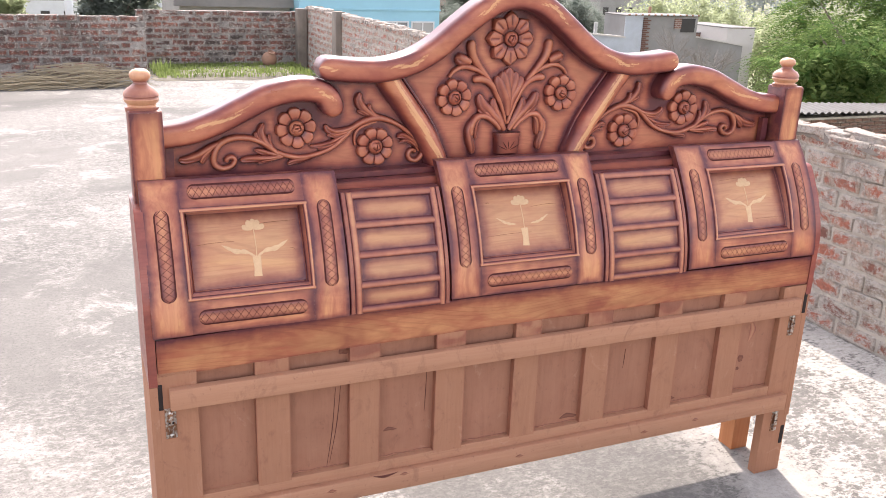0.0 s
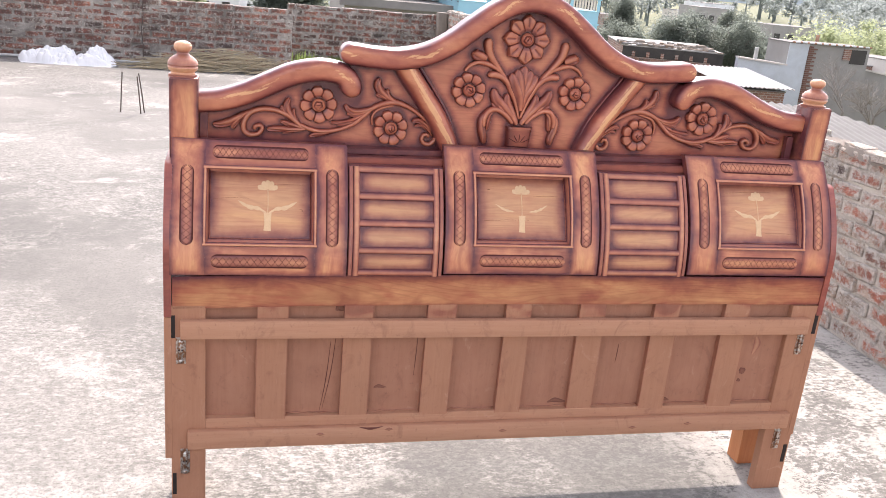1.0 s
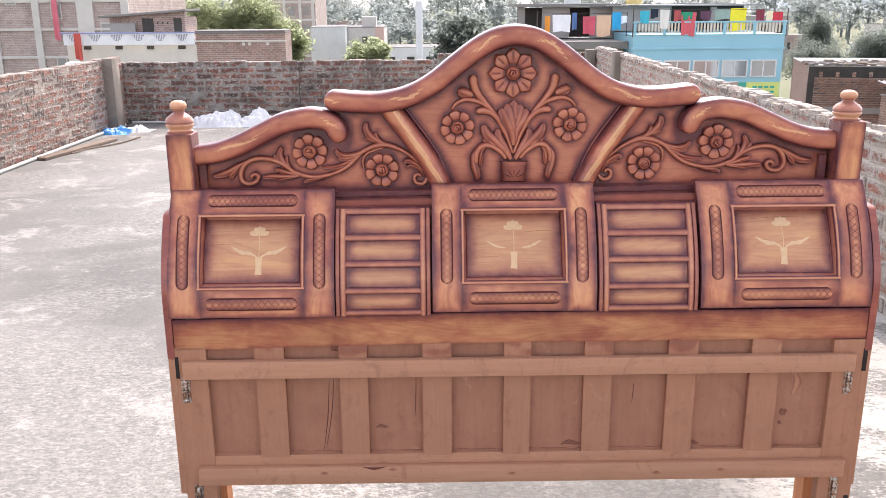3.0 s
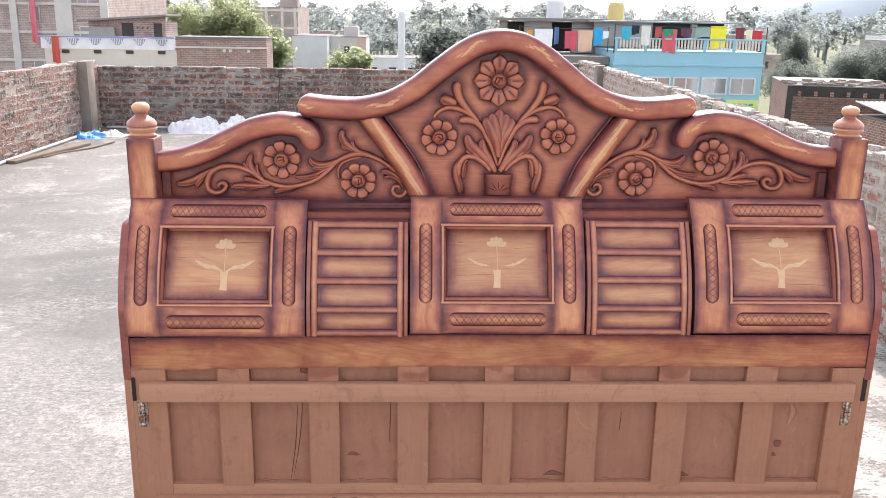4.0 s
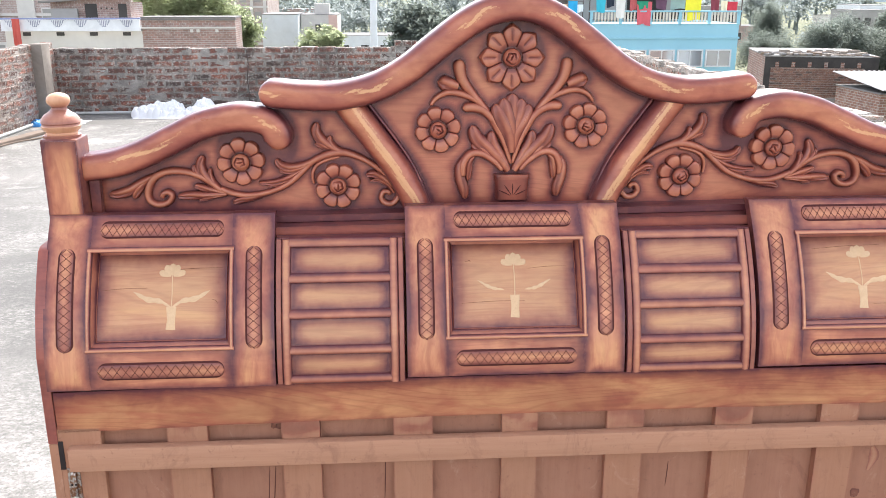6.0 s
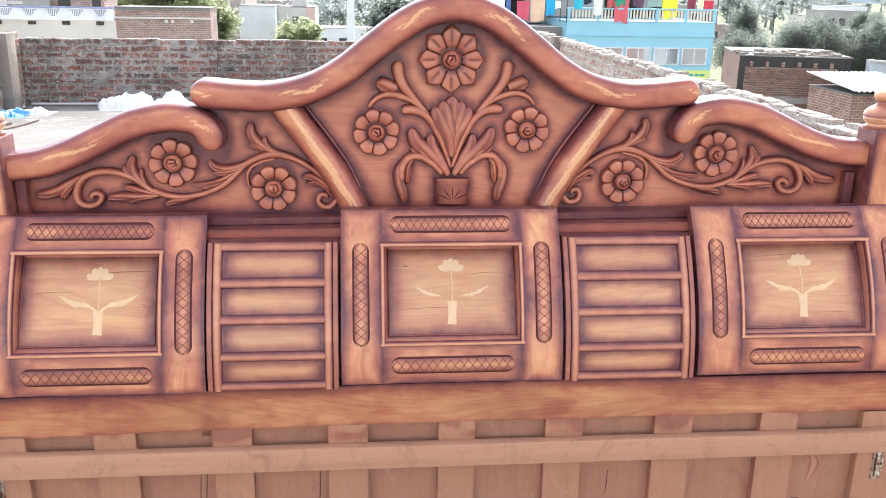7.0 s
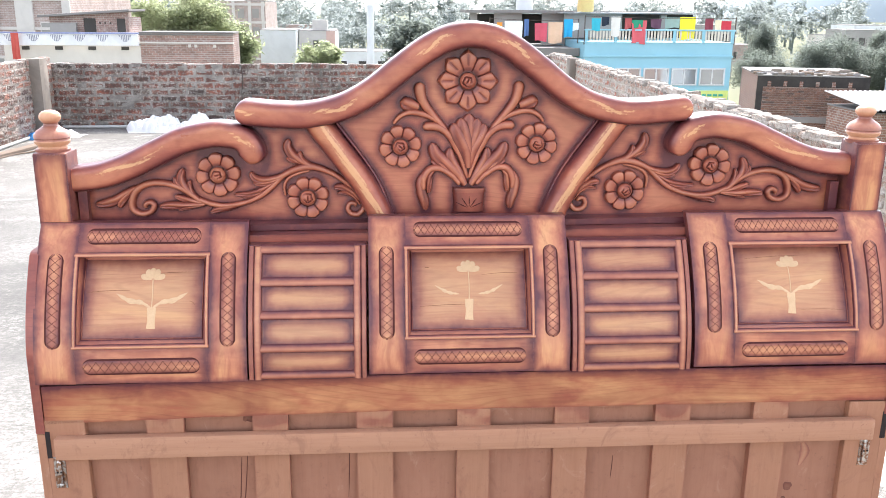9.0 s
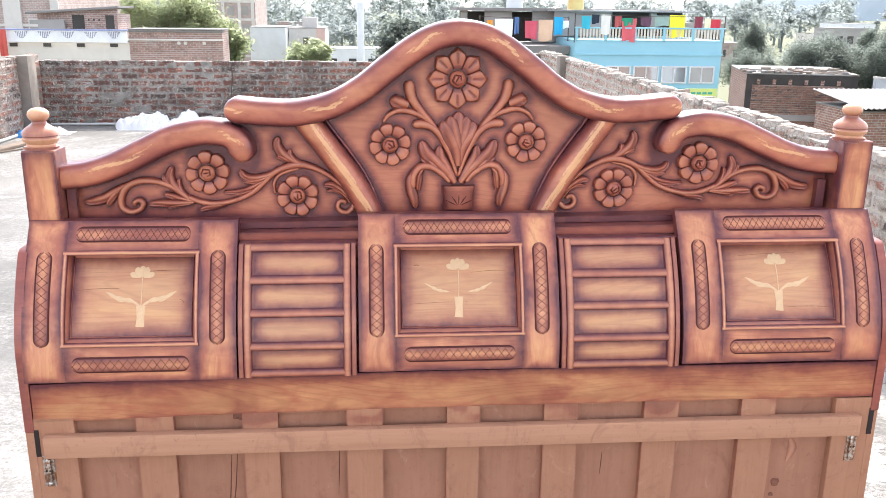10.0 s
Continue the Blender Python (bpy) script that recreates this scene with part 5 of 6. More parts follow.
    m = pose(x, y, 0.884 + rng.uniform(-0.008, 0.010), rng.uniform(-4, 4), rng.uniform(-4, 4), 88.8 + rng.uniform(-7, 7)) @ Matrix.Diagonal((rng.uniform(0.35, 0.95), rng.uniform(0.5, 0.8), rng.uniform(0.5, 0.8), 1))
    o = len(V)
    V += [tuple(m @ v.co) for v in me.vertices]
    F += [tuple(o + q for q in p.vertices) for p in me.polygons]
tagged(mesh_ob("broken_bricks", V, F, m_brick_l, cap, smooth=False), "broken bricks bedded along the coping", kind="stuff")

# ---- loose things on the roof ----
def crumpled(name, cx, cy, sx, sy, h, mat, seed, label, n=48):
    """A heap of crumpled plastic sheet."""
    rng = random.Random(seed)
    V, F = [], []
    bumps = [(rng.uniform(-0.75, 0.75), rng.uniform(-0.7, 0.7), rng.uniform(0.16, 0.34), rng.uniform(0.45, 1.0)) for _ in range(17)]
    m = n * 2
    for j in range(n):
        for i in range(m):
            u, v = -1 + 2 * i / (m - 1), -1 + 2 * j / (n - 1)
            e = max(0, 1 - u * u * 0.9 - v * v)
            z = max(b[3] * math.exp(-((u - b[0]) ** 2 + (v - b[1]) ** 2) / b[2] ** 2) for b in bumps) * e ** 0.5
            z = 1.25 * z / (0.35 + z) * (0.62 + 0.55 * noise.noise(Vector((u * 2.3, v * 1.4, seed + 7))))
            z += (0.30 * abs(noise.noise(Vector((u * 6, v * 3, seed)))) + 0.16 * abs(noise.noise(Vector((u * 14, v * 8, seed + 3)))) - 0.08) * e ** 0.5
            V.append((cx + sx * u * (0.8 + 0.3 * noise.noise(Vector((v * 2, seed, 0)))), cy + sy * v, 0.002 + max(0, z) * h))
    F = [(j * m + i, j * m + i + 1, (j + 1) * m + i + 1, (j + 1) * m + i) for j in range(n - 1) for i in range(m - 1)]
    return tagged(mesh_ob(name, V, F, mat, smooth=True, sharp=14), label, "plastic sheet")


crumpled("plastic_sheet", -2.85, 9.40, 0.66, 0.22, 0.29, m_bag, 4, "crumpled white plastic sheet on the roof by the parapet")
crumpled("plastic_sheet", -3.98, 8.95, 0.22, 0.16, 0.09, m_bag, 9, "small crumpled white plastic sheet beside a blue one")
crumpled("plastic_sheet", -4.22, 8.80, 0.26, 0.22, 0.11, m_bag_blue, 12, "crumpled blue plastic sheet beside the pipe")
V, F = tube([(-4.40, 4.2, 0.020), (-4.36, 7.0, 0.020), (-4.30, 9.4, 0.020)], 0.020, 10)
tagged(mesh_ob("pipe", V, F, m_pipe), "white water pipe lying along the parapet", "pipe")
V, F = tube([(-4.28, 9.62, 0.019), (-2.4, 9.70, 0.019), (-0.3, 9.78, 0.019)], 0.019, 10)
tagged(mesh_ob("pipe", V, F, m_pipe), "white water pipe lying along the parapet", "pipe")
bm = box(-0.06, 0.06, -0.68, 0.68, 0, 0.035, 0.006)
pl = tagged(part("plank", bm, m_plank), "grey weathered plank lying on the roof", "plank")
pl.matrix_world = pose(-4.16, 7.45, 0.0, 0, 0, -12)
V, F = tube([(-0.62, 0, 0.012), (-0.3, 0.03, 0.014), (0.1, -0.02, 0.012), (0.6, 0.05, 0.014)], 0.010, 6)
st = tagged(mesh_ob("stick", V, F, m_plank), "dry stick lying on the roof", "stick")
st.matrix_world = pose(-3.92, 7.75, 0, 0, 0, 70)
for i, (x, y, h, lean) in enumerate(((-1.86, 6.25, 0.37, 0.01), (-1.68, 6.22, 0.34, -0.012), (-1.655, 6.28, 0.36, -0.02))):
    V, F = tube([(0, 0, 0), (lean, 0.0, h * 0.5), (lean * 2.2, 0, h)], 0.0055, 8)
    ob = tagged(mesh_ob("reinforcing_bar", V, F, m_rust), "rusty steel bar standing out of the roof slab", "steel bar", "reinforcing bars")
    ob.location = (x, y, 0)
# clay pot in the grass
V, F = lathe([(0.02, 0.0), (0.09, 0.03), (0.135, 0.11), (0.125, 0.19), (0.075, 0.245), (0.055, 0.26), (0.065, 0.285), (0.05, 0.288), (0.04, 0.262)], 28)
pot = tagged(mesh_ob("clay_pot", V, F, m_clay), "round brown clay water pot lying in the grass", "pot")
pot.matrix_world = pose(1.62, 10.95, 0.06, 24, 10, 0) @ Matrix.Scale(0.82, 4)

# soil and grass
V, F = [], []
rng = random.Random(2)
n = 30
for j in range(n):
    for i in range(n):
        u, v = i / (n - 1), j / (n - 1)
        e = min(u, 1 - u, v, 1 - v) * 6
        V.append((-0.04 + 2.2 * u, 9.9 + 1.33 * v + 0.15 * noise.noise(Vector((u * 5, 0, 1))) * (v < 0.1), 0.004 + 0.06 * min(1, e) + 0.025 * noise.noise(Vector((u * 8, v * 6, 0))) * min(1, e)))
F = [(j * n + i, j * n + i + 1, (j + 1) * n + i + 1, (j + 1) * n + i) for j in range(n - 1) for i in range(n - 1)]
m_soil = plain("dry_soil", (0.20, 0.18, 0.14), (0.13, 0.115, 0.085), 1.0, 5.0)
tagged(mesh_ob("soil", V, F, m_soil), "low bed of dry soil by the parapet", "soil", kind="stuff")


def blades(name, count, place, height, mat, label, seed, width=0.008, bend=0.5):
    rng = random.Random(seed)
    V, F = [], []
    for _ in range(count):
        x, y, z = place(rng)
        h = height * rng.uniform(0.4, 1.15)
        a = rng.uniform(0, 2 * math.pi)
        dx, dy = math.cos(a) * h * bend * rng.random(), math.sin(a) * h * bend * rng.random()
        w = width * rng.uniform(0.6, 1.3)
        wx, wy = -math.sin(a) * w, math.cos(a) * w
        o = len(V)
        V += [(x - wx, y - wy, z), (x + wx, y + wy, z), (x + dx * 0.4 + wx * 0.8, y + dy * 0.4 + wy * 0.8, z + h * 0.6), (x + dx * 0.4 - wx * 0.8, y + dy * 0.4 - wy * 0.8, z + h * 0.6), (x + dx, y + dy, z + h)]
        F += [(o, o + 1, o + 2, o + 3), (o + 3, o + 2, o + 4)]
    return tagged(mesh_ob(name, V, F, mat, smooth=False), label, "grass", kind="stuff")


blades("grass", 5200, lambda r: (r.uniform(0.0, 2.1), 9.95 + 1.25 * r.random() ** 0.8, 0.03), 0.075, m_grass, "fresh green weeds growing along the parapet", 3)
blades("grass", 46, lambda r: (r.gauss(0.06, 0.07), r.gauss(10.5, 0.1), 0.03), 0.19, m_grass, "tall green weed at the wall's end", 4, 0.012, 0.3)
# the heap of brushwood
rng = random.Random(11)
V, F = [], []
for _ in range(330):
    u = rng.random()
    x = -0.35 - 1.55 * u + rng.gauss(0, 0.12)
    top = 0.27 * (1 - abs(u - 0.35) * 1.25)
    z = max(0.012, rng.random() * max(0.03, top))
    y = 9.62 - rng.random() * 0.45 * (1 - z / 0.4)
    ln = rng.uniform(0.35, 0.85)
    a = rng.gauss(0.10, 0.42)
    ca, sa = math.cos(a), math.sin(a) * 0.35
    vv, ff = tube([(x - ln / 2 * ca, y, max(0.006, z - ln / 2 * sa - 0.02)), (x, y + rng.uniform(-0.04, 0.04), z + 0.02), (x + ln / 2 * ca, y + rng.uniform(-0.1, 0.1), max(0.006, z + ln / 2 * sa - 0.03))], [0.005, 0.0035, 0.0012], 4, 6)
    o = len(V)
    V += vv
    F += [tuple(i + o for i in q) for q in ff]
tagged(mesh_ob("brushwood", V, F, m_brush, smooth=False), "heap of dry olive brushwood against the brick parapet", "brushwood", kind="stuff")

# ---- beyond the roof ----
S = 900.0
bm = bmesh.new()
bmesh.ops.create_grid(bm, x_segments=20, y_segments=20, size=S, matrix=Matrix.Translation((0, 300, GROUND)))
tagged(part("ground", bm, m_field, None, smooth=False), "dry green and brown fields and yards far below", "ground", kind="structure")


def house(name, x0, x1, y0, y1, z1, mat, label, turn=0.0, roof=None, cat="building"):
    """A flat-roofed block standing on the ground; its pieces are set relative to its front left corner."""
    root = tagged(empty(name, (x0, y0, GROUND)), label, cat)
    root.rotation_euler = (0, 0, radians(turn))
    w, d, h = x1 - x0, y1 - y0, z1 - GROUND
    part("wall", box(0, w, 0, d, 0, h), mat, root, "", False)
    part("roof", box(-0.03, w + 0.03, -0.03, d + 0.03, h, h + 0.05, 0.01), roof or m_slab, root, "", False)
    return root


def hole(root, x0, x1, z0, z1, frame=m_white, pane=m_glass, y=0.0, mull=1, f=0.06):
    """A framed window on the front of a house, z counted from the street's level."""
    z0, z1 = z0 - GROUND, z1 - GROUND
    bm = bmesh.new()
    for a, b, c, d in ((x0 - f, x0, z0 - f, z1 + f), (x1, x1 + f, z0 - f, z1 + f), (x0, x1, z0 - f, z0), (x0, x1, z1, z1 + f)):
        box(a, b, y - 0.06, y + 0.05, c, d, bm=bm)
    for i in range(mull):
        q = x0 + (x1 - x0) * (i + 1) / (mull + 1)
        box(q - 0.03, q + 0.03, y - 0.045, y + 0.05, z0, z1, bm=bm)
    w = part("window", bm, frame, root, "", False)
    part("pane", box(x0, x1, y - 0.02, y + 0.03, z0, z1), pane, w, "", False)
    return w


# the sky-blue house with its roof rail and washing
WIDE = 1.12
bh = house("blue_house", 10.54, 17.74, 45.0, 54.0, -0.22, m_blue, "sky-blue two-storey house with white-framed windows and a roof rail", roof=m_blue)
bh.scale.x = WIDE
for i in range(5):
    a = 0.22 + i * 1.38
    hole(bh, a, a + 1.12, -2.36, -1.58, m_white, m_glass, 0.0, 1, 0.07)
part("string_course", box(-0.05, 7.25, -0.06, 0.0, -0.95 - GROUND, -0.85 - GROUND), m_blue, bh, "", False)
part("sign_board", box(3.2, 5.55, -0.08, 0.0, -3.55 - GROUND, -2.70 - GROUND), m_green, bh, "green painted sign board", False)
part("sign_board", box(5.55, 7.15, -0.08, 0.0, -3.55 - GROUND, -2.70 - GROUND), m_yellow, bh, "yellow painted sign board", False)
for j in range(2):
    for i in range(4):
        part("lettering", box(5.85 + i * 0.28, 6.06 + i * 0.28, -0.095, -0.08, -3.01 - 0.26 * j - GROUND, -2.89 - 0.26 * j - GROUND), m_green, bh, "", False)
for i in range(3):
    part("lettering", box(3.6 + i * 0.5, 3.95 + i * 0.5, -0.095, -0.08, -3.05 - GROUND, -2.83 - GROUND), m_white, bh, "", False)
for i in range(6):
    part("rail_post", box(0.0 + i * 1.42, 0.12 + i * 1.42, -0.05, 0.10, -0.2 - GROUND, 0.45 - GROUND, 0.01, 1), m_blue, bh, "", False)
part("top_rail", box(-0.05, 7.27, -0.06, 0.12, 0.42 - GROUND, 0.50 - GROUND, 0.01, 1), m_blue, bh, "", False)
bal = Mat("baluster_paint", 0.7).color((0.62, 0.55, 0.46)).m
for i in range(46):
    if i % 9 != 0:
        part("baluster", box(0.08 + i * 0.155, 0.15 + i * 0.155, 0.0, 0.06, -0.10 - GROUND, 0.42 - GROUND), bal, bh, "", False)
# the shelter on its roof
sh = tagged(empty("roof_shelter", (10.2, 49.0, -0.1)), "open rooftop shelter with a tin roof and dark inside", "shelter")
sh.scale.x = WIDE
part("back_wall", box(0, 7.2, 3.0, 3.2, 0, 1.5), m_render, sh, "", False)
part("side_wall", box(0.0, 3.0, 0.0, 0.2, 0, 1.35), m_render, sh, "", False)
part("inside", box(3.2, 7.0, 1.0, 1.1, 0, 1.35), m_opening_shade, sh, "dark sheet standing in for the shade inside", False)
part("pier", box(5.0, 5.3, -0.1, 0.2, 0, 1.3), m_render, sh, "", False)
bm = box(-0.3, 7.6, -0.6, 3.5, 1.36, 1.44)
part("roof", bm, m_tin, sh, "pale tin roof", False)
V, F = lathe([(0.45, 0), (0.47, 0.2), (0.45, 0.5), (0.47, 0.7), (0.4, 0.95), (0.1, 1.05)], 20)
m_tank_y = plain("yellow_plastic_tank", (0.62, 0.46, 0.18), (0.5, 0.36, 0.13), 0.5, 3.0)
tk = tagged(mesh_ob("water_tank", V, F, m_tank_y), "mustard yellow plastic water tank on a roof", "water tank")
tk.location = (11.3, 48.6, 1.36)
# the grey house beside it
gh = house("grey_house", 4.6, 10.4, 46.5, 55.0, -0.62, m_render, "bare grey cement house with washing on its roof")
part("slab_edge", box(-0.3, 5.9, -0.5, 0.0, -0.95 - GROUND, -0.55 - GROUND), m_slab, gh, "", False)
part("opening", box(3.0, 5.4, -0.02, 0.05, -2.1 - GROUND, -1.35 - GROUND), m_opening_shade, gh, "dark panel standing in for a shaded opening", False)
gs = tagged(empty("roof_shelter", (4.9, 50.0, -0.5)), "unfinished rooftop rooms with dark openings", "shelter")
for a, b in ((0.0, 0.4), (1.4, 3.0), (4.2, 5.6)):
    part("wall", box(a, b, 0, 0.2, 0, 1.75), m_render, gs, "", False)
part("inside", box(0.1, 5.5, 1.4, 1.5, 0, 1.7), m_opening_shade, gs, "dark sheet standing in for the shade inside", False)
part("roof", box(-0.3, 5.9, -0.5, 3.2, 1.75, 1.92), m_slab, gs, "", False)
V, F = lathe([(0.5, 0), (0.5, 0.95), (0.42, 1.05), (0.1, 1.1)], 20)
tk = tagged(mesh_ob("water_tank", V, F, m_white), "white water tank on a roof", "water tank")
tk.location = (8.2, 51.0, 1.42)


def cloth(x, y, ztop, w, h, col, label, seed):
    """A garment or sheet hung over a line, with soft folds."""
    rng = random.Random(seed)
    n, m = 12, 8
    V, F = [], []
    ph = rng.uniform(0, 6)
    for j in range(m):
        for i in range(n):
            u, v = i / (n - 1), j / (m - 1)
            V.append((x + w * (u - 0.5) * (1 - 0.08 * v), y + 0.05 * math.sin(u * 9 + ph) * v, ztop - h * v - 0.04 * math.sin(u * 4 + ph) * v))
    F = [(j * n + i, j * n + i + 1, (j + 1) * n + i + 1, (j + 1) * n + i) for j in range(m - 1) for i in range(n - 1)]
    o = len(V)
    V += [(a, b + 0.02, c) for a, b, c in V]
    F += [tuple(reversed([o + i for i in f])) for f in F]
    key = "cloth_%d_%d_%d" % tuple(int(c * 100) for c in col)
    mt = bpy.data.materials.get(key) or plain(key, col, tuple(c * 0.8 for c in col), 0.9, 2.0, bump=0)
    return tagged(mesh_ob("laundry", V, F, mt), label, "laundry", "washing on the line")


WASH = [(11.0, 0.5, 0.62, (0.05, 0.45, 0.58), "teal"), (11.45, 0.4, 0.45, (0.02, 0.03, 0.05), "black"), (11.95, 0.5, 1.0, (0.75, 0.73, 0.68), "white"), (12.55, 0.35, 0.55, (0.45, 0.10, 0.10), "dark red"), (13.0, 0.6, 0.4, (0.03, 0.28, 0.16), "green"),
        (13.1, 0.8, 1.2, (0.62, 0.12, 0.14), "red"), (13.9, 0.6, 0.45, (0.13, 0.06, 0.10), "maroon"), (14.7, 0.8, 0.55, (0.30, 0.42, 0.38), "grey green"), (15.45, 0.85, 1.15, (0.85, 0.78, 0.05), "bright yellow"), (16.5, 0.45, 0.62, (0.24, 0.05, 0.07), "wine red"), (16.95, 0.35, 0.55, (0.8, 0.72, 0.5), "cream"), (17.35, 0.55, 0.5, (0.58, 0.05, 0.07), "red")]
for i, (x, w, h, col, nm) in enumerate(WASH):
    cloth(10.54 + (x - 10.54) * WIDE, 44.85 + 0.02 * i, 1.05 + 0.1 * math.sin(i), w, h, col, nm + " cloth hung on a line above the roof rail", i)
WASH2 = [(6.9, 1.0, 0.9, (0.82, 0.82, 0.84), "white"), (7.6, 0.25, 0.9, (0.10, 0.18, 0.38), "blue"), (8.4, 0.7, 0.95, (0.60, 0.10, 0.14), "red"), (9.2, 0.8, 1.1, (0.72, 0.48, 0.33), "peach"), (9.9, 0.5, 0.95, (0.03, 0.35, 0.62), "bright blue"), (10.3, 0.35, 0.4, (0.8, 0.8, 0.82), "white"), (6.15, 0.3, 0.9, (0.75, 0.30, 0.05), "orange")]
for i, (x, w, h, col, nm) in enumerate(WASH2):
    cloth(x, 46.3 + 0.02 * i, 0.85 + 0.12 * math.sin(i * 2), w, h, col, nm + " cloth hung on a line above a grey roof", 40 + i)
for a, b in (((10.5, 44.9, 1.15), (18.75, 45.1, 1.1)), ((5.6, 46.35, 0.98), (10.5, 46.45, 0.95))):
    V, F = tube([a, ((a[0] + b[0]) / 2, a[1], a[2] - 0.08), b], 0.012, 5)
    tagged(mesh_ob("washing_line", V, F, m_rust), "thin washing line strung across a roof", "line")
    for q in (a, b):
        V, F = tube([(q[0], q[1] + 0.12, -0.3), (q[0], q[1] + 0.12, q[2] + 0.05)], 0.03, 6)
        tagged(mesh_ob("line_post", V, F, m_rust), "thin post for a washing line", "post")

# the sooty brick shed close by
bs = house("brick_shed", 13.65, 17.5, 30.0, 34.5, -0.80, m_near_brick, "low sooty brick building with a concrete band and broken roof edge", -15.0, roof=m_render)
m_soot = plain("sooty_plaster", (0.055, 0.048, 0.043), (0.022, 0.020, 0.018), 0.95, 3.0)
part("soot_band", box(-0.02, 3.87, -0.03, 0.0, -1.18 - GROUND, -0.80 - GROUND), m_soot, bs, "black sooty band below the roof", False)
part("soot_band", box(-0.02, 0.20, -0.025, 0.0, -2.6 - GROUND, -1.18 - GROUND), m_soot, bs, "", False)
part("soot_band", box(3.42, 3.87, -0.025, 0.0, -2.6 - GROUND, -1.18 - GROUND), m_soot, bs, "", False)
part("lintel_band", box(-0.04, 3.89, -0.05, 0.0, -2.48 - GROUND, -2.26 - GROUND), m_render, bs, "grey concrete band", False)
for i in range(6):
    part("notch", box(0.35 + i * 0.56, 0.47 + i * 0.56, -0.06, 0.0, -1.16 - GROUND, -0.98 - GROUND), m_near_brick, bs, "", False)
rng = random.Random(8)
m_shed_brick = plain("shed_brick", (0.21, 0.105, 0.075), (0.13, 0.075, 0.06), 0.9, 0.8, bump=0)
for c in range(17):
    z = -1.26 - c * 0.083
    if -2.50 < z < -2.22:
        continue
    for i in range(15):
        x = 0.32 + i * 0.222 - 0.11 * (c % 2)
        if 0.25 < x < 3.36:
            ob = new("brick", brick_mesh(rng.randrange(5), m_brick_c))
            ob.parent = bs
            ob.location = (x, 0.035 + rng.uniform(-0.006, 0.004), z - GROUND)
for i in range(14):
    ob = tagged(part("plank", box(-0.7, 0.7, -0.05, 0.05, 0, 0.03), rng.choice((m_plank, m_cement, m_slab)), None, "", False), "loose plank lying on a shed roof", "plank", "roof planks")
    ob.matrix_world = bs.matrix_basis @ pose(rng.uniform(0.6, 3.3), rng.uniform(0.1, 2.5), -0.745 - GROUND, rng.uniform(-3, 3), rng.uniform(-4, 4), rng.uniform(-40, 40))
for i in range(44):
    x, y = rng.uniform(-0.05, 3.75), 2.4 * rng.random() ** 2
    s = rng.uniform(0.06, 0.17)
    ob = tagged(part("rubble", box(-s, s, -s * 0.7, s * 0.7, 0, s * 0.7, 0.015, 1), rng.choice((m_plank, m_slab, m_cement))), "broken brick rubble on a shed roof", "rubble", "roof rubble")
    ob.matrix_world = bs.matrix_basis @ pose(x, y, -0.75 - GROUND, 0, 0, rng.uniform(0, 180))
# tin roof and flat slab next to it
def corrugated(name, x0, x1, y0, y1, z0, z1, label, pitch=0.18):
    n = max(8, int((x1 - x0) / pitch * 6))
    V, F = [], []
    for i in range(n):
        x = x0 + (x1 - x0) * i / (n - 1)
        dz = 0.028 * math.sin(2 * math.pi * (x - x0) / pitch)
        V += [(x, y0, z0 + dz), (x, y1, z1 + dz), (x, y0, z0 + dz - 0.012), (x, y1, z1 + dz - 0.012)]
    for i in range(n - 1):
        a, b = 4 * i, 4 * i + 4
        F += [(a, b, b + 1, a + 1), (a + 2, a + 3, b + 3, b + 2), (a, a + 2, b + 2, b)]
    return tagged(mesh_ob(name, V, F, m_tin), label, "roof")


house("tin_roofed_house", 15.4, 17.8, 25.2, 28.0, -1.66, m_near_brick, "dark brick house under a pale corrugated tin roof")
corrugated("tin_roof", 15.3, 18.0, 24.9, 28.2, -1.50, -1.18, "pale corrugated tin roof with a ragged edge")
house("low_house", 4.6, 9.0, 9.5, 23.0, -2.3, m_near_brick, "low neighbouring house with a stained flat concrete roof")
# the long lean-to next door: brick wall, cement pier, pale ribbed roof
lh = house("brick_house", 9.5, 21.0, 11.2, 12.3, -1.14, m_mortar, "brick house with a cement pier under a ribbed roof", roof=m_mortar)
part("lintel_band", box(-0.03, 11.5, -0.07, 0.0, -1.98 - GROUND, -1.86 - GROUND), m_render, lh, "", False)
part("pier", box(1.0, 1.32, -0.10, 0.0, 0.0, -1.12 - GROUND, 0.01, 1), m_cement, lh, "grey cement pier", False)
for a in (2.7, 5.6):
    part("opening", box(a, a + 0.9, -0.08, 0.0, -2.8 - GROUND, -1.99 - GROUND), m_opening_shade, lh, "dark panel standing in for a shaded window opening", False)
rng = random.Random(44)
for c in range(9):
    for i in range(30):
        x = 0.12 + i * 0.232 - 0.115 * (c % 2)
        if x > 0.1 and not 0.88 < x < 1.44:
            ob = new("brick", brick_mesh(rng.randrange(5), m_brick_c))
            ob.parent = lh
            ob.location = (x, 0.02 + rng.uniform(-0.006, 0.004), -1.82 - GROUND + c * 0.081)
n, m = 420, 6
V, F = [], []
for i in range(n):
    u = i / (n - 1)
    for j in range(m):
        v = j / (m - 1)
        v *= 1.0 - 0.72 * min(1.0, max(0.0, (u - 0.16) / 0.16))          # tapered here to fit the camera's view past the tree
        x = (9.25 + 8.2 * u) * (1 - v) + (11.0 + 10.0 * u) * v
        V.append((x, 10.9 + 5.1 * v, (-0.88 - 0.16 * u) * (1 - v) + (-0.80 - 0.66 * u) * v + 0.022 * math.sin(2 * math.pi * u * 46)))
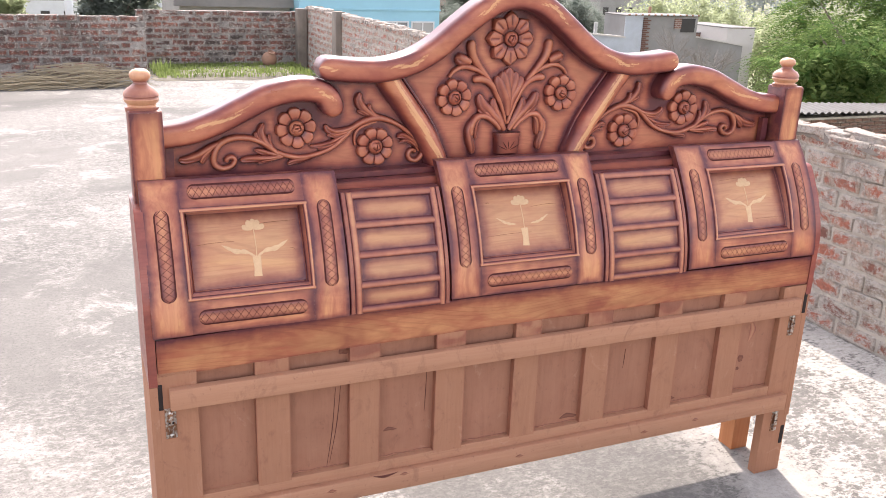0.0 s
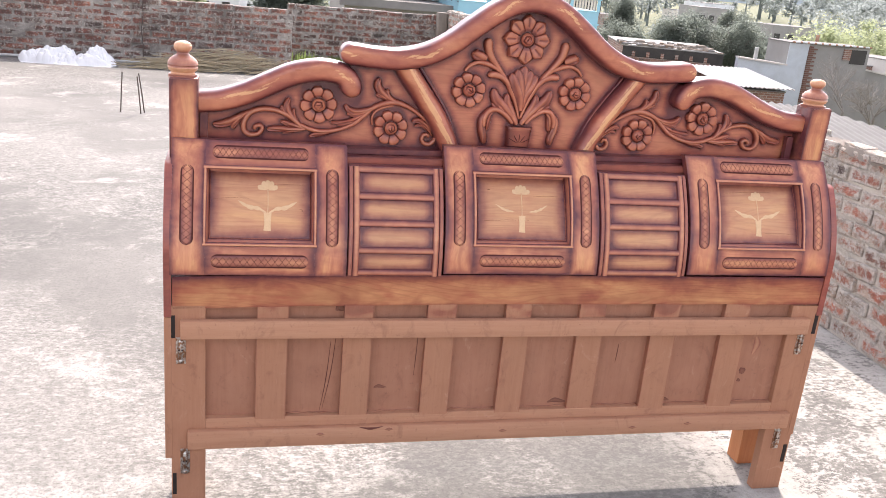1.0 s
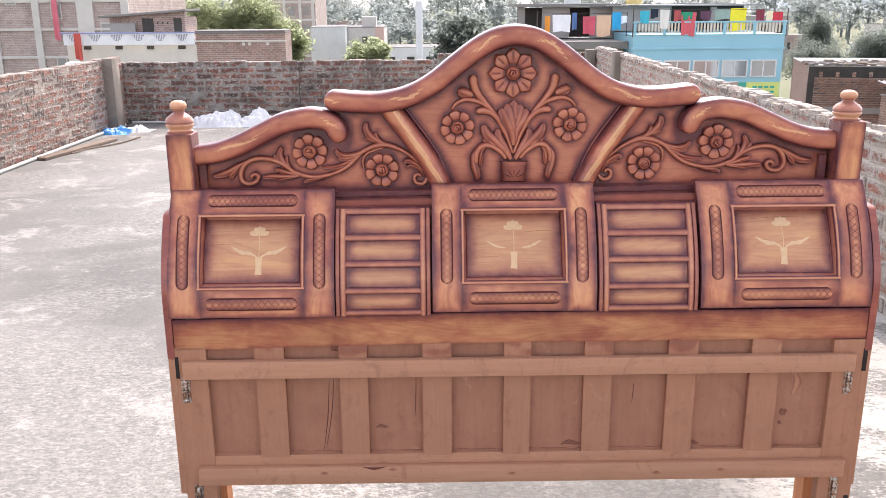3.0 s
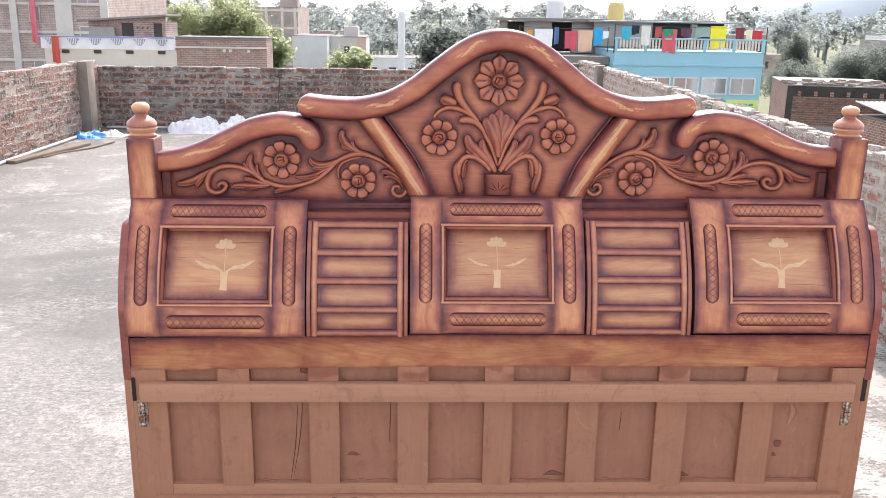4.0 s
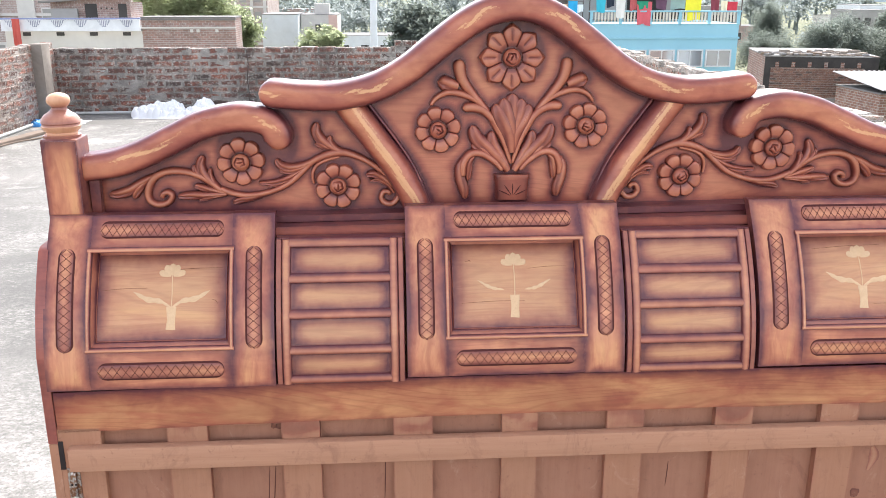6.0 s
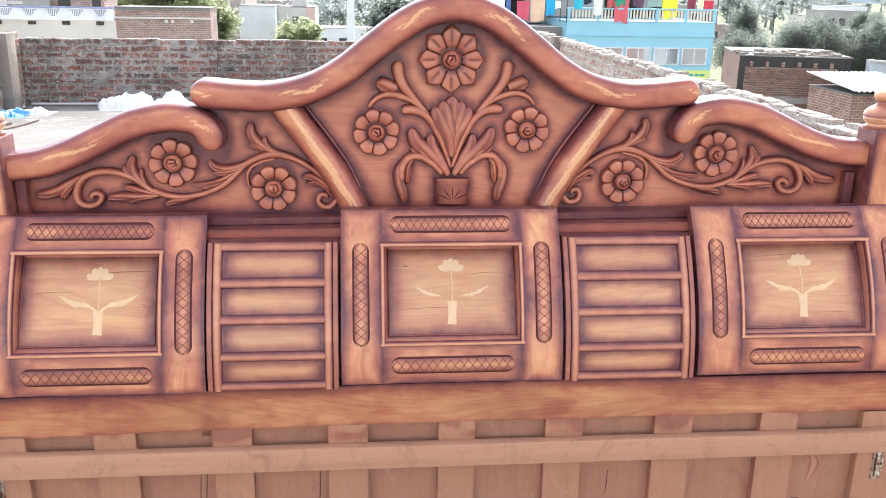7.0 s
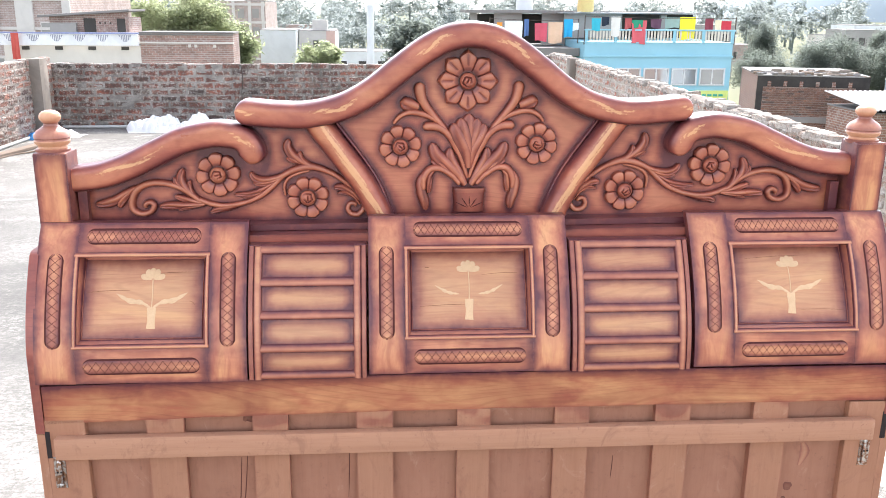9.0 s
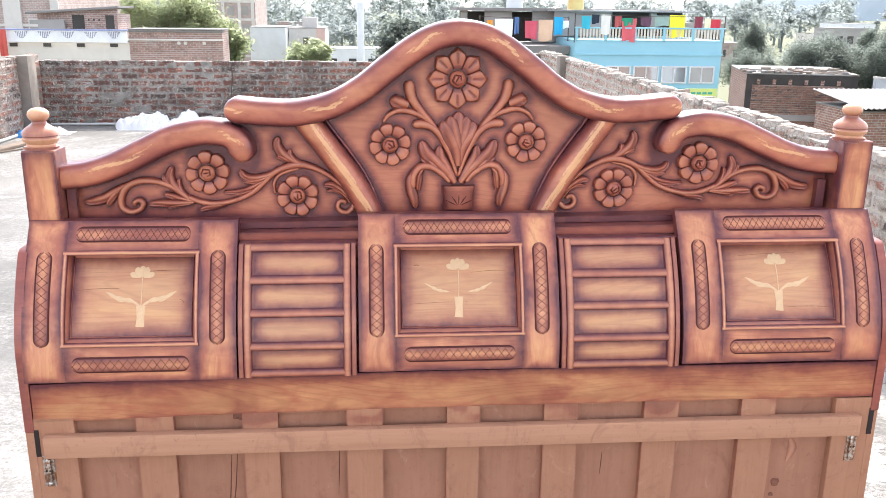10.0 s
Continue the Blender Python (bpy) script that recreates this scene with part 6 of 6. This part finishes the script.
F = [(i * m + j, (i + 1) * m + j, (i + 1) * m + j + 1, i * m + j + 1) for i in range(n - 1) for j in range(m - 1)]
o = len(V)
V += [(x, y, z - 0.014) for x, y, z in V]
F += [tuple(reversed([o + i for i in f])) for f in F]
F += [(i * m, o + i * m, o + (i + 1) * m, (i + 1) * m) for i in range(n - 1)]
m_asb = plain("ribbed_cement_sheet", (0.125, 0.120, 0.113), (0.085, 0.08, 0.075), 0.9, 1.2)
tagged(mesh_ob("ribbed_roof", V, F, m_asb), "wide pale grey ribbed cement-sheet roof", "roof")
# the whitewashed house with a toothed brick corner, its yard walls
wh = house("white_house", 21.5, 25.4, 31.0, 32.6, -0.27, m_render, "grey rendered house with a whitewashed strip and a toothed brick corner", roof=m_slab)
m_lime = plain("blue_white_lime_wash", (0.50, 0.53, 0.56), (0.38, 0.39, 0.40), 0.85, 1.5)
part("face", box(0.0, 0.92, -0.04, 0.0, 0.0, -0.27 - GROUND), m_lime, wh, "white lime-washed face", False)
rng = random.Random(17)
for c in range(28):
    w = 0.20 + 0.17 * (c % 2) + rng.uniform(-0.03, 0.03)
    part("brick", box(0.93, 0.93 + w, -0.07, 0.0, -0.40 - GROUND - c * 0.085, -0.335 - GROUND - c * 0.085), m_shed_brick, wh, "", False)
for i in range(34):
    x = 0.05 + i * 0.112
    part("tile_end", box(x, x + 0.075, -0.22, -0.10, -0.24 - GROUND, -0.17 - GROUND, 0.015, 1), m_white if i % 3 else m_clay, wh, "", False)
part("opening", box(3.0, 3.75, -0.03, 0.0, -0.95 - GROUND, -0.36 - GROUND), m_opening_shade, wh, "dark panel standing in for a shaded square opening", False)
part("shutter", box(2.62, 2.98, -0.06, 0.0, -0.80 - GROUND, -0.36 - GROUND), m_near_brick, wh, "", False)
for nm, xa, xb, za, zb, yy, mt, lab in (("yard_wall", 19.2, 21.5, -1.02, -1.20, 30.9, m_lime, "plain pale grey yard wall with a sloping top"), ("yard_wall", 25.4, 28.7, -1.16, -1.62, 31.6, m_render, "grey yard wall with a pale capping")):
    bm = bmesh.new()
    vs = [bm.verts.new(p) for p in ((xa, yy, GROUND), (xb, yy, GROUND), (xb, yy, zb), (xa, yy, za))]
    ex = bmesh.ops.extrude_face_region(bm, geom=[bm.faces.new(vs)])
    bmesh.ops.translate(bm, verts=[v for v in ex["geom"] if isinstance(v, bmesh.types.BMVert)], vec=(0, 0.2, 0))
    yw = tagged(part(nm, bm, mt, None, "", False), lab, "wall")
    bm = bmesh.new()
    vs = [bm.verts.new(p) for p in ((xa, yy - 0.05, za), (xb, yy - 0.05, zb), (xb, yy - 0.05, zb + 0.07), (xa, yy - 0.05, za + 0.07))]
    ex = bmesh.ops.extrude_face_region(bm, geom=[bm.faces.new(vs)])
    bmesh.ops.translate(bm, verts=[v for v in ex["geom"] if isinstance(v, bmesh.types.BMVert)], vec=(0, 0.3, 0))
    part("capping", bm, m_cream, yw, "", False)
tagged(part("post", box(19.95, 20.08, 30.92, 31.05, GROUND, -0.55, 0.01, 1), m_pipe), "pale post at a yard wall", "post")
tagged(part("post", box(23.0, 23.12, 31.4, 31.5, -0.15, 0.12, 0.01, 1), m_clay), "short clay pipe on a roof", "post")
wy = house("pale_block", 28.9, 30.6, 33.0, 37.0, -0.90, m_cream, "small pale walled block behind a yard")
wz = house("back_wall", 25.0, 29.0, 35.0, 35.3, -1.30, m_near_brick, "low brick wall behind a yard")

# to the north-west: tall brick building, balcony house, hut, brick block
m_pale_brick = coursed("pale_panel_brick", (0.39, 0.285, 0.250), (0.31, 0.225, 0.200), (0.46, 0.41, 0.375))
m_conc = plain("pale_concrete_frame", (0.56, 0.52, 0.48), (0.44, 0.41, 0.38), 0.9, 1.5)
tb = house("tall_brick_building", -27.5, -15.9, 45.0, 56.0, 9.0, m_pale_brick, "tall unfinished brick building with a pale concrete frame")
for x, w in ((0.0, 0.4), (2.4, 0.3), (4.4, 0.3), (6.6, 0.35), (8.9, 0.85), (11.2, 0.4)):
    part("column", box(x, x + w, -0.12, 0.0, 0, 16.9), m_conc, tb, "pale concrete column", False)
for i in range(9):
    z = -4.0 + i * 1.42
    part("floor_band", box(0, 11.6, -0.09, 0.0, z - GROUND, z + 0.13 - GROUND), m_conc, tb, "", False)
for x, z in ((10.1, 1.75), (10.1, -0.10), (7.6, 0.9), (5.3, 1.6), (3.2, 0.4), (10.1, -1.9), (7.6, -1.8)):
    fr = part("window", box(x - 0.05, x + 0.50, -0.06, 0.0, z - 0.05 - GROUND, z + 0.75 - GROUND), m_conc, tb, "", False)
    part("pane", box(x, x + 0.45, -0.07, -0.05, z - GROUND, z + 0.70 - GROUND), m_render, fr, "", False)
cloth(-19.6, 44.6, 2.1, 0.28, 2.3, (0.62, 0.16, 0.20), "long faded red cloth hung down a brick wall", 78)
bb = house("balcony_house", -15.3, -9.95, 35.0, 44.0, -0.05, m_cream, "cream house with a scalloped white roof balcony and blue rail")
m_railblue = plain("blue_rail", (0.22, 0.26, 0.46), (0.2, 0.2, 0.3), 0.6)
part("balcony_rail", box(-0.1, 5.40, -0.36, -0.24, 0.40 - GROUND, 0.46 - GROUND), m_railblue, bb, "blue balcony rail", False)
m_fringe = plain("white_fretwork", (0.74, 0.73, 0.74), (0.55, 0.54, 0.56), 0.8, 2.0)
# recess shade put into a dull blue-grey; the bays stand proud of the parapet
m_recess_shade = plain("recess_shade_paint", (0.30, 0.30, 0.36), (0.22, 0.22, 0.28), 0.9, 2.0)
part("balcony_parapet", box(0.0, 5.35, -0.30, -0.18, -0.05 - GROUND, 0.39 - GROUND), m_fringe, bb, "", False)
for i in range(6):
    x = 0.16 + i * 0.89
    bm = bmesh.new()
    vs = [bm.verts.new((x + dx, -0.312, z - GROUND)) for dx, z in ((0.0, 0.36), (0.09, 0.20), (0.18, 0.11), (0.32, 0.11), (0.41, 0.20), (0.50, 0.36))]
    ex = bmesh.ops.extrude_face_region(bm, geom=[bm.faces.new(vs)])
    bmesh.ops.translate(bm, verts=[v for v in ex["geom"] if isinstance(v, bmesh.types.BMVert)], vec=(0, 0.010, 0))
    bay = part("bay", bm, m_recess_shade, bb, "", False)
    for j in range(6):
        q = x + 0.075 + j * 0.068
        lo = 0.13 if 1 <= j <= 4 else 0.22
        part("baluster", box(q - 0.014, q + 0.014, -0.325, -0.313, lo - GROUND, 0.37 - GROUND), m_fringe, bay, "", False)
for i in range(4):
    part("opening", box(0.7 + i * 1.3, 1.0 + i * 1.3, -0.03, 0.0, -0.24 - GROUND, -0.10 - GROUND), m_opening_shade, bb, "", False)
cloth(-14.65, 34.5, 0.43, 0.28, 1.05, (0.50, 0.09, 0.07), "long red cloth hung from a balcony rail", 77)
ht = tagged(empty("roof_hut", (-14.5, 38.0, 0.0)), "small brick hut on a roof with a slanting flat cover", "hut")
part("wall", box(0, 3.35, 0, 2.0, 0, 1.0), m_far_brick, ht, "", False)
bm = box(-0.35, 3.5, -0.4, 2.3, 1.0, 1.10, 0.02)
for v in bm.verts:
    v.co.z += 0.07 * v.co.x
part("roof", bm, m_slab, ht, "thin slanting roof slab", False)
bm = bmesh.new()
vs = [bm.verts.new(p) for p in ((0.0, -0.002, 1.0), (3.35, -0.002, 1.0), (3.35, -0.002, 1.23), (0.0, -0.002, 1.0 + 0.004))]
ex = bmesh.ops.extrude_face_region(bm, geom=[bm.faces.new(vs)])
bmesh.ops.translate(bm, verts=[v for v in ex["geom"] if isinstance(v, bmesh.types.BMVert)], vec=(0, 0.2, 0))
part("gable", bm, m_far_brick, ht, "", False)
part("opening", box(1.45, 1.95, -0.03, 0.0, 0.05, 0.95), m_opening_shade, ht, "", False)
part("opening", box(2.85, 3.2, -0.03, 0.0, 0.05, 0.95), m_opening_shade, ht, "", False)
part("porch_wall", box(0.1, 1.2, -0.3, -0.15, 0.0, 0.75), m_render, ht, "", False)
for i in range(3):
    part("hole", box(2.1 + i * 0.22, 2.17 + i * 0.22, -0.02, 0.0, 0.72, 0.79), m_opening_shade, ht, "", False)
m_block_brick = coursed("sooty_red_brick", (0.34, 0.195, 0.155), (0.23, 0.140, 0.115), (0.38, 0.33, 0.30))
ch = house("brick_block", -9.95, -6.25, 35.0, 36.6, 0.44, m_block_brick, "low red brick block with a thin cement band")
part("cement_band", box(-0.03, 3.73, -0.05, 0.0, 0.03 - GROUND, 0.10 - GROUND), m_cream, ch, "", False)
part("cement_band", box(-0.03, 3.73, -0.05, 0.0, 0.36 - GROUND, 0.42 - GROUND), m_slab, ch, "", False)
for i, x in enumerate((1.9, 2.15, 2.9)):
    part("hole", box(x, x + 0.12, -0.02, 0.0, -0.12 - GROUND, 0.0 - GROUND), m_cream, ch, "", False)
V, F = lathe([(0.28, 0), (0.3, 0.05), (0.3, 0.5), (0.24, 0.62), (0.1, 0.66)], 18)
tk = tagged(mesh_ob("water_tank", V, F, m_white), "small white water tank on a ledge", "water tank")
tk.location = (-10.7, 24.0, -0.70)
house("low_block", -12.4, -8.8, 23.5, 27.0, -0.76, m_render, "low cement block with a ledge")
# far apartment frames and white house
ap = house("apartment_block", -18.4, -11.9, 90.0, 100.0, 1.95, m_pale_brick, "distant unfinished apartment block with a concrete frame")
for x in (0.0, 1.6, 3.2, 4.8, 6.1):
    part("column", box(x, x + 0.28, -0.15, 0.0, 0, 9.95), m_conc, ap, "", False)
for z in (-5.6, -3.8, -2.0, -0.2, 1.55):
    part("floor_band", box(0, 6.5, -0.12, 0.0, z - GROUND, z + 0.22 - GROUND), m_conc, ap, "", False)
    for x in (0.55, 2.15, 3.75, 5.2):
        if z < 1:
            part("window", box(x, x + 0.65, -0.04, 0.0, z + 0.55 - GROUND, z + 1.45 - GROUND), m_render, ap, "", False)
part("stair_head", box(4.6, 6.4, 1.0, 3.0, 9.95, 10.9), m_pale_brick, ap, "", False)
house("white_block", -9.85, -7.05, 70.0, 76.0, -0.32, m_white, "distant plain white house")
wc = house("pale_block", -7.0, -4.05, 72.0, 78.0, -0.42, m_conc, "distant pale cement house with a pink end")
part("pink_end", box(2.25, 2.95, -0.05, 0.0, 0.0, -0.42 - GROUND), plain("pink_lime_wash", (0.62, 0.42, 0.36), (0.5, 0.35, 0.3), 0.9, 1.0), wc, "pink lime-washed end", False)
hole(wc, 1.2, 1.6, -1.7, -1.2, m_slab, m_opening_shade, 0.0, 0)
part("stair_head", box(1.1, 2.3, 0.5, 2.0, 7.5, 8.45), m_conc, wc, "", False)
V, F = lathe([(0.165, 0.0), (0.165, 9.55), (0.15, 9.62), (0.01, 9.64)], 14)
po = tagged(mesh_ob("concrete_pole", V, F, m_white), "tall whitish concrete pole", "pole")
po.location = (-0.74, 40.0, GROUND)
rng = random.Random(21)
for i in range(26):
    x, y = rng.uniform(-70, 90), rng.uniform(95, 210)
    if abs(x + 15) < 8:
        continue
    w, d, h = rng.uniform(5, 10), rng.uniform(5, 9), rng.uniform(3.5, 7.5)
    hm = rng.choice((m_white, m_cream, m_far_brick, m_render))
    f = house("far_house", x, x + w, y, y + d, GROUND + h, hm, "small distant house among trees")
    for j in range(3):
        part("window", box(0.6 + j * w / 3.2, 1.6 + j * w / 3.2, -0.05, 0.0, h - 2.4, h - 1.2), m_opening_shade, f, "", False)


# ---- trees ----
def crown(rng, centre, radii, clumps, leaves, size):
    """Leaf blades gathered in clumps inside an uneven outline."""
    V, F = [], []
    cs = []
    for _ in range(clumps):
        a, b = rng.uniform(0, 2 * math.pi), rng.uniform(-1, 1)
        r = rng.uniform(0.35, 0.95)
        q = math.sqrt(1 - b * b)
        cs.append((centre[0] + radii[0] * r * q * math.cos(a), centre[1] + radii[1] * r * q * math.sin(a), centre[2] + radii[2] * r * b, rng.uniform(0.16, 0.36)))
    for _ in range(leaves):
        c = rng.choice(cs)
        g = c[3]
        x, y, z = (rng.gauss(c[0], radii[0] * g * 0.55), rng.gauss(c[1], radii[1] * g * 0.55), rng.gauss(c[2], radii[2] * g * 0.55))
        s = size * rng.uniform(0.6, 1.4)
        u = Vector((rng.gauss(0, 1), rng.gauss(0, 1), rng.gauss(0, 0.6))).normalized() * s
        v = u.cross(Vector((rng.gauss(0, 1), rng.gauss(0, 1), rng.gauss(0, 1)))).normalized() * s * 0.45
        o = len(V)
        p = Vector((x, y, z))
        V += [tuple(p - u), tuple(p + v), tuple(p + u), tuple(p - v)]
        F.append((o, o + 1, o + 2, o + 3))
    return V, F


def sprays(rng, centre, radii, count, size):
    """A feathery crown: drooping twigs set with narrow leaflets, gathered on boughs."""
    V, F = [], []
    boughs = []
    for _ in range(max(10, count // 42)):
        a, b = rng.uniform(0, 2 * math.pi), rng.uniform(-0.75, 1)
        q, r = math.sqrt(1 - b * b), rng.uniform(0.5, 1.02)
        boughs.append(Vector((centre[0] + radii[0] * r * q * math.cos(a), centre[1] + radii[1] * r * q * math.sin(a), centre[2] + radii[2] * r * b)))
    for _ in range(count):
        base = rng.choice(boughs) + Vector((rng.gauss(0, 1), rng.gauss(0, 1), rng.gauss(0, 0.5))) * size * 2.2
        out = Vector((base.x - centre[0], base.y - centre[1], 0.0))
        out = (out.normalized() + Vector((rng.gauss(0, 0.5), rng.gauss(0, 0.5), rng.gauss(0.1, 0.25)))).normalized()
        ln = size * rng.uniform(4.5, 8.5)
        side = out.cross(Vector((0, 0, 1))).normalized()
        for k in range(11):
            t = k / 10
            p = base + out * ln * t + Vector((0, 0, -0.75 * ln * t * t))
            for sd in (-1, 1):
                d = (side * sd + out * 0.5 + Vector((0, 0, -0.45))).normalized() * size * (1.15 - 0.5 * t) * rng.uniform(0.7, 1.2)
                w = out * size * 0.24
                o = len(V)
                V += [tuple(p - w * 0.5), tuple(p + d * 0.5 - w), tuple(p + d), tuple(p + d * 0.5 + w)]
                F.append((o, o + 1, o + 2, o + 3))
    return V, F


def tree(name, x, y, z0, height, radii, seed, mat, label, clumps=26, leaves=5000, size=0.16, feathery=False):
    rng = random.Random(seed)
    root = tagged(empty(name, (x, y, z0)), label, "tree")
    V, F = tube([(0, 0, 0), (rng.uniform(-0.3, 0.3), 0, height * 0.3), (rng.uniform(-0.4, 0.4), rng.uniform(-0.4, 0.4), height * 0.72)], [0.030 * height, 0.022 * height, 0.008 * height], 10)
    for _ in range(9):
        a, h = rng.uniform(0, 6.28), height * rng.uniform(0.35, 0.6)
        vv, ff = tube([(0, 0, h), (math.cos(a) * radii[0] * 0.4, math.sin(a) * radii[1] * 0.4, h + radii[2] * 0.35), (math.cos(a) * radii[0] * 0.8, math.sin(a) * radii[1] * 0.8, h + radii[2] * 0.8)], [0.012 * height, 0.007 * height, 0.002 * height], 6)
        o = len(V)
        V += vv
        F += [tuple(i + o for i in q) for q in ff]
    mesh_ob("trunk", V, F, m_bark, root)
    c = (0, 0, height - radii[2] * 0.8)
    V, F = sprays(rng, c, radii, leaves, size) if feathery else crown(rng, c, radii, clumps, leaves, size)
    if feathery:
        vv, ff = crown(rng, c, tuple(q * 0.72 for q in radii), 60, 5000, 0.10)
        o = len(V)
        V += vv
        F += [tuple(j + o for j in f) for f in ff]
    mesh_ob("crown", V, F, mat, root, smooth=False)
    return root


tree("tree", 24.2, 18.5, GROUND, 11.4, (4.6, 3.6, 4.6), 31, m_leaf, "large feathery green tree beside the houses", 0, 3600, 0.135, True)
tree("tree", 16.6, 14.2, GROUND, 8.35, (2.9, 1.5, 1.35), 32, m_leaf, "bushy yellow-green shrub tree beside the ribbed roof", 0, 1500, 0.082, True)
tree("tree", -15.9, 60.0, GROUND, 9.5, (2.7, 2.2, 2.4), 33, m_leaf_pale_haze, "yellowish green tree behind brick houses, paled by painted haze", 60, 22000, 0.10)
tree("tree", -12.7, 60.5, GROUND, 9.9, (2.6, 2.2, 2.7), 34, m_leaf_pale_haze, "yellowish green tree behind brick houses, paled by painted haze", 60, 22000, 0.10)
tree("tree", -10.4, 61.0, GROUND, 8.5, (1.7, 1.6, 2.0), 35, m_leaf_pale_haze, "yellowish green tree behind brick houses, paled by painted haze", 40, 7000, 0.16)
tree("tree", -5.0, 66.0, GROUND, 6.6, (1.9, 1.6, 1.4), 40, m_leaf_pale_haze, "low bush before a cement house, paled by painted haze", 40, 6000, 0.15)
tree("tree", 3.0, 70.0, GROUND, 7.9, (3.2, 2.6, 2.6), 36, m_leaf_grove_haze, "round tree on a plain, paled by painted haze", 60, 12000, 0.2)
# the grove behind the shed, yellowish trees behind the white house
rng = random.Random(77)
for x, y, h in ((37.5, 84, 6.6), (41.0, 80, 7.4), (44.5, 82, 8.0), (48.0, 79, 7.7), (51.5, 84, 7.2), (55.0, 88, 7.0), (33.0, 96, 8.6), (30.0, 110, 9.2), (46.0, 104, 8.8), (60.0, 100, 8.2)):
    r = rng.uniform(2.2, 3.0)
    h -= 1.3
    tree("tree", x, y, GROUND, h, (r, r * 0.9, h * 0.42), rng.randrange(999), m_leaf_grove_haze, "grove tree beyond the roofs, paled by haze painted into its leaves", 70, 26000, 0.085)
for x, y, h in ((30.5, 41, 8.0), (34.5, 43, 8.3), (38.5, 45, 7.9), (42.5, 44, 7.5), (33.0, 33, 7.4), (36.5, 35, 7.8), (39.0, 33, 8.0), (31.5, 27.5, 7.0), (35.0, 27, 7.6)):
    tree("tree", x, y, GROUND, h, (2.3, 2.0, 2.6), rng.randrange(999), m_leaf_pale_haze, "yellowish green tree behind the white house, paled by painted haze", 60, 14000, 0.085)
# leafless shrubs in front of the white house
m_twig = plain("pale_twigs", (0.30, 0.27, 0.24), (0.20, 0.175, 0.15), 0.95, 6.0)


def twigs(rng, p, d, ln, rad, depth, V, F):
    q = p + d * ln
    vv, ff = tube([tuple(p), tuple((p + q) / 2 + Vector((rng.gauss(0, 1), rng.gauss(0, 1), 0)) * ln * 0.06), tuple(q)], [rad, rad * 0.8, rad * 0.6], 5, 4)
    o = len(V)
    V += vv
    F += [tuple(j + o for j in f) for f in ff]
    if depth:
        for _ in range(3):
            e = (d + Vector((rng.gauss(0, 0.55), rng.gauss(0, 0.55), rng.gauss(0.05, 0.3)))).normalized()
            twigs(rng, q if rng.random() < 0.7 else (p + q) / 2, e, ln * rng.uniform(0.6, 0.85), rad * 0.58, depth - 1, V, F)


for i, (x, y, top, ln) in enumerate(((20.9, 26.0, -2.3, 0.75), (22.4, 26.3, -2.7, 0.62), (23.1, 27.0, -2.6, 0.6))):
    rng = random.Random(60 + i)
    V, F = tube([(0, 0, 0), (0.06, 0, (top - GROUND) * 0.5), (0.0, 0.0, top - GROUND)], [0.10, 0.08, 0.055], 7)
    for _ in range(4):
        twigs(rng, Vector((0, 0, top - GROUND)), Vector((rng.gauss(0, 0.55), rng.gauss(0, 0.4), 1)).normalized(), ln, 0.035, 4, V, F)
    root = tagged(empty("bare_tree", (x, y, GROUND)), "leafless pale shrub in front of a grey wall", "tree")
    mesh_ob("trunk", V, F, m_twig, root)
# the woods along the plain
rng = random.Random(90)
for band, (ya, yb, ha, hb2, cnt) in enumerate(((110, 150, 5.0, 7.2, 50), (165, 240, 7.6, 10.4, 110), (260, 420, 11.0, 15.5, 190))):
    V, F = [], []
    for i in range(cnt):
        y = rng.uniform(ya, yb)
        x = rng.uniform(-0.75, 1.25) * y
        h = rng.uniform(ha, hb2)
        r = h * rng.uniform(0.35, 0.6)
        vv, ff = crown(rng, (x, y, GROUND + h - r * 0.75), (r, r * 0.8, r * 0.85), 14, 800, 0.036 * h)
        o = len(V)
        V += vv
        F += [tuple(j + o for j in f) for f in ff]
        vv, ff = tube([(x, y, GROUND), (x, y, GROUND + h * 0.7)], [0.03 * h, 0.015 * h], 6)
        o = len(V)
        V += vv
        F += [tuple(j + o for j in f) for f in ff]
    tagged(mesh_ob("woods", V, F, m_leaf_far_haze, smooth=False), "scattered woods across the plain, paled by painted haze", "woods", kind="stuff")
# a low hill on the horizon, with haze painted into its base colour
V, F = [], []
n, m = 60, 8
for j in range(m):
    for i in range(n):
        u, v = i / (n - 1), j / (m - 1)
        x = 250 + 700 * u
        V.append((x, 760 + 120 * v, GROUND - 1 + 62 * math.sin(math.pi * u) ** 0.9 * math.sin(math.pi * v) ** 0.7 * (0.8 + 0.3 * noise.noise(Vector((u * 6, v, 2))))))
F = [(j * n + i, j * n + i + 1, (j + 1) * n + i + 1, (j + 1) * n + i) for j in range(m - 1) for i in range(n - 1)]
m_hill = plain("haze_tinted_hill", (0.30, 0.34, 0.36), (0.25, 0.29, 0.31), 1.0, 0.01)
tagged(mesh_ob("hill", V, F, m_hill), "low hill on the horizon, haze painted into its colour", "hill", kind="structure")
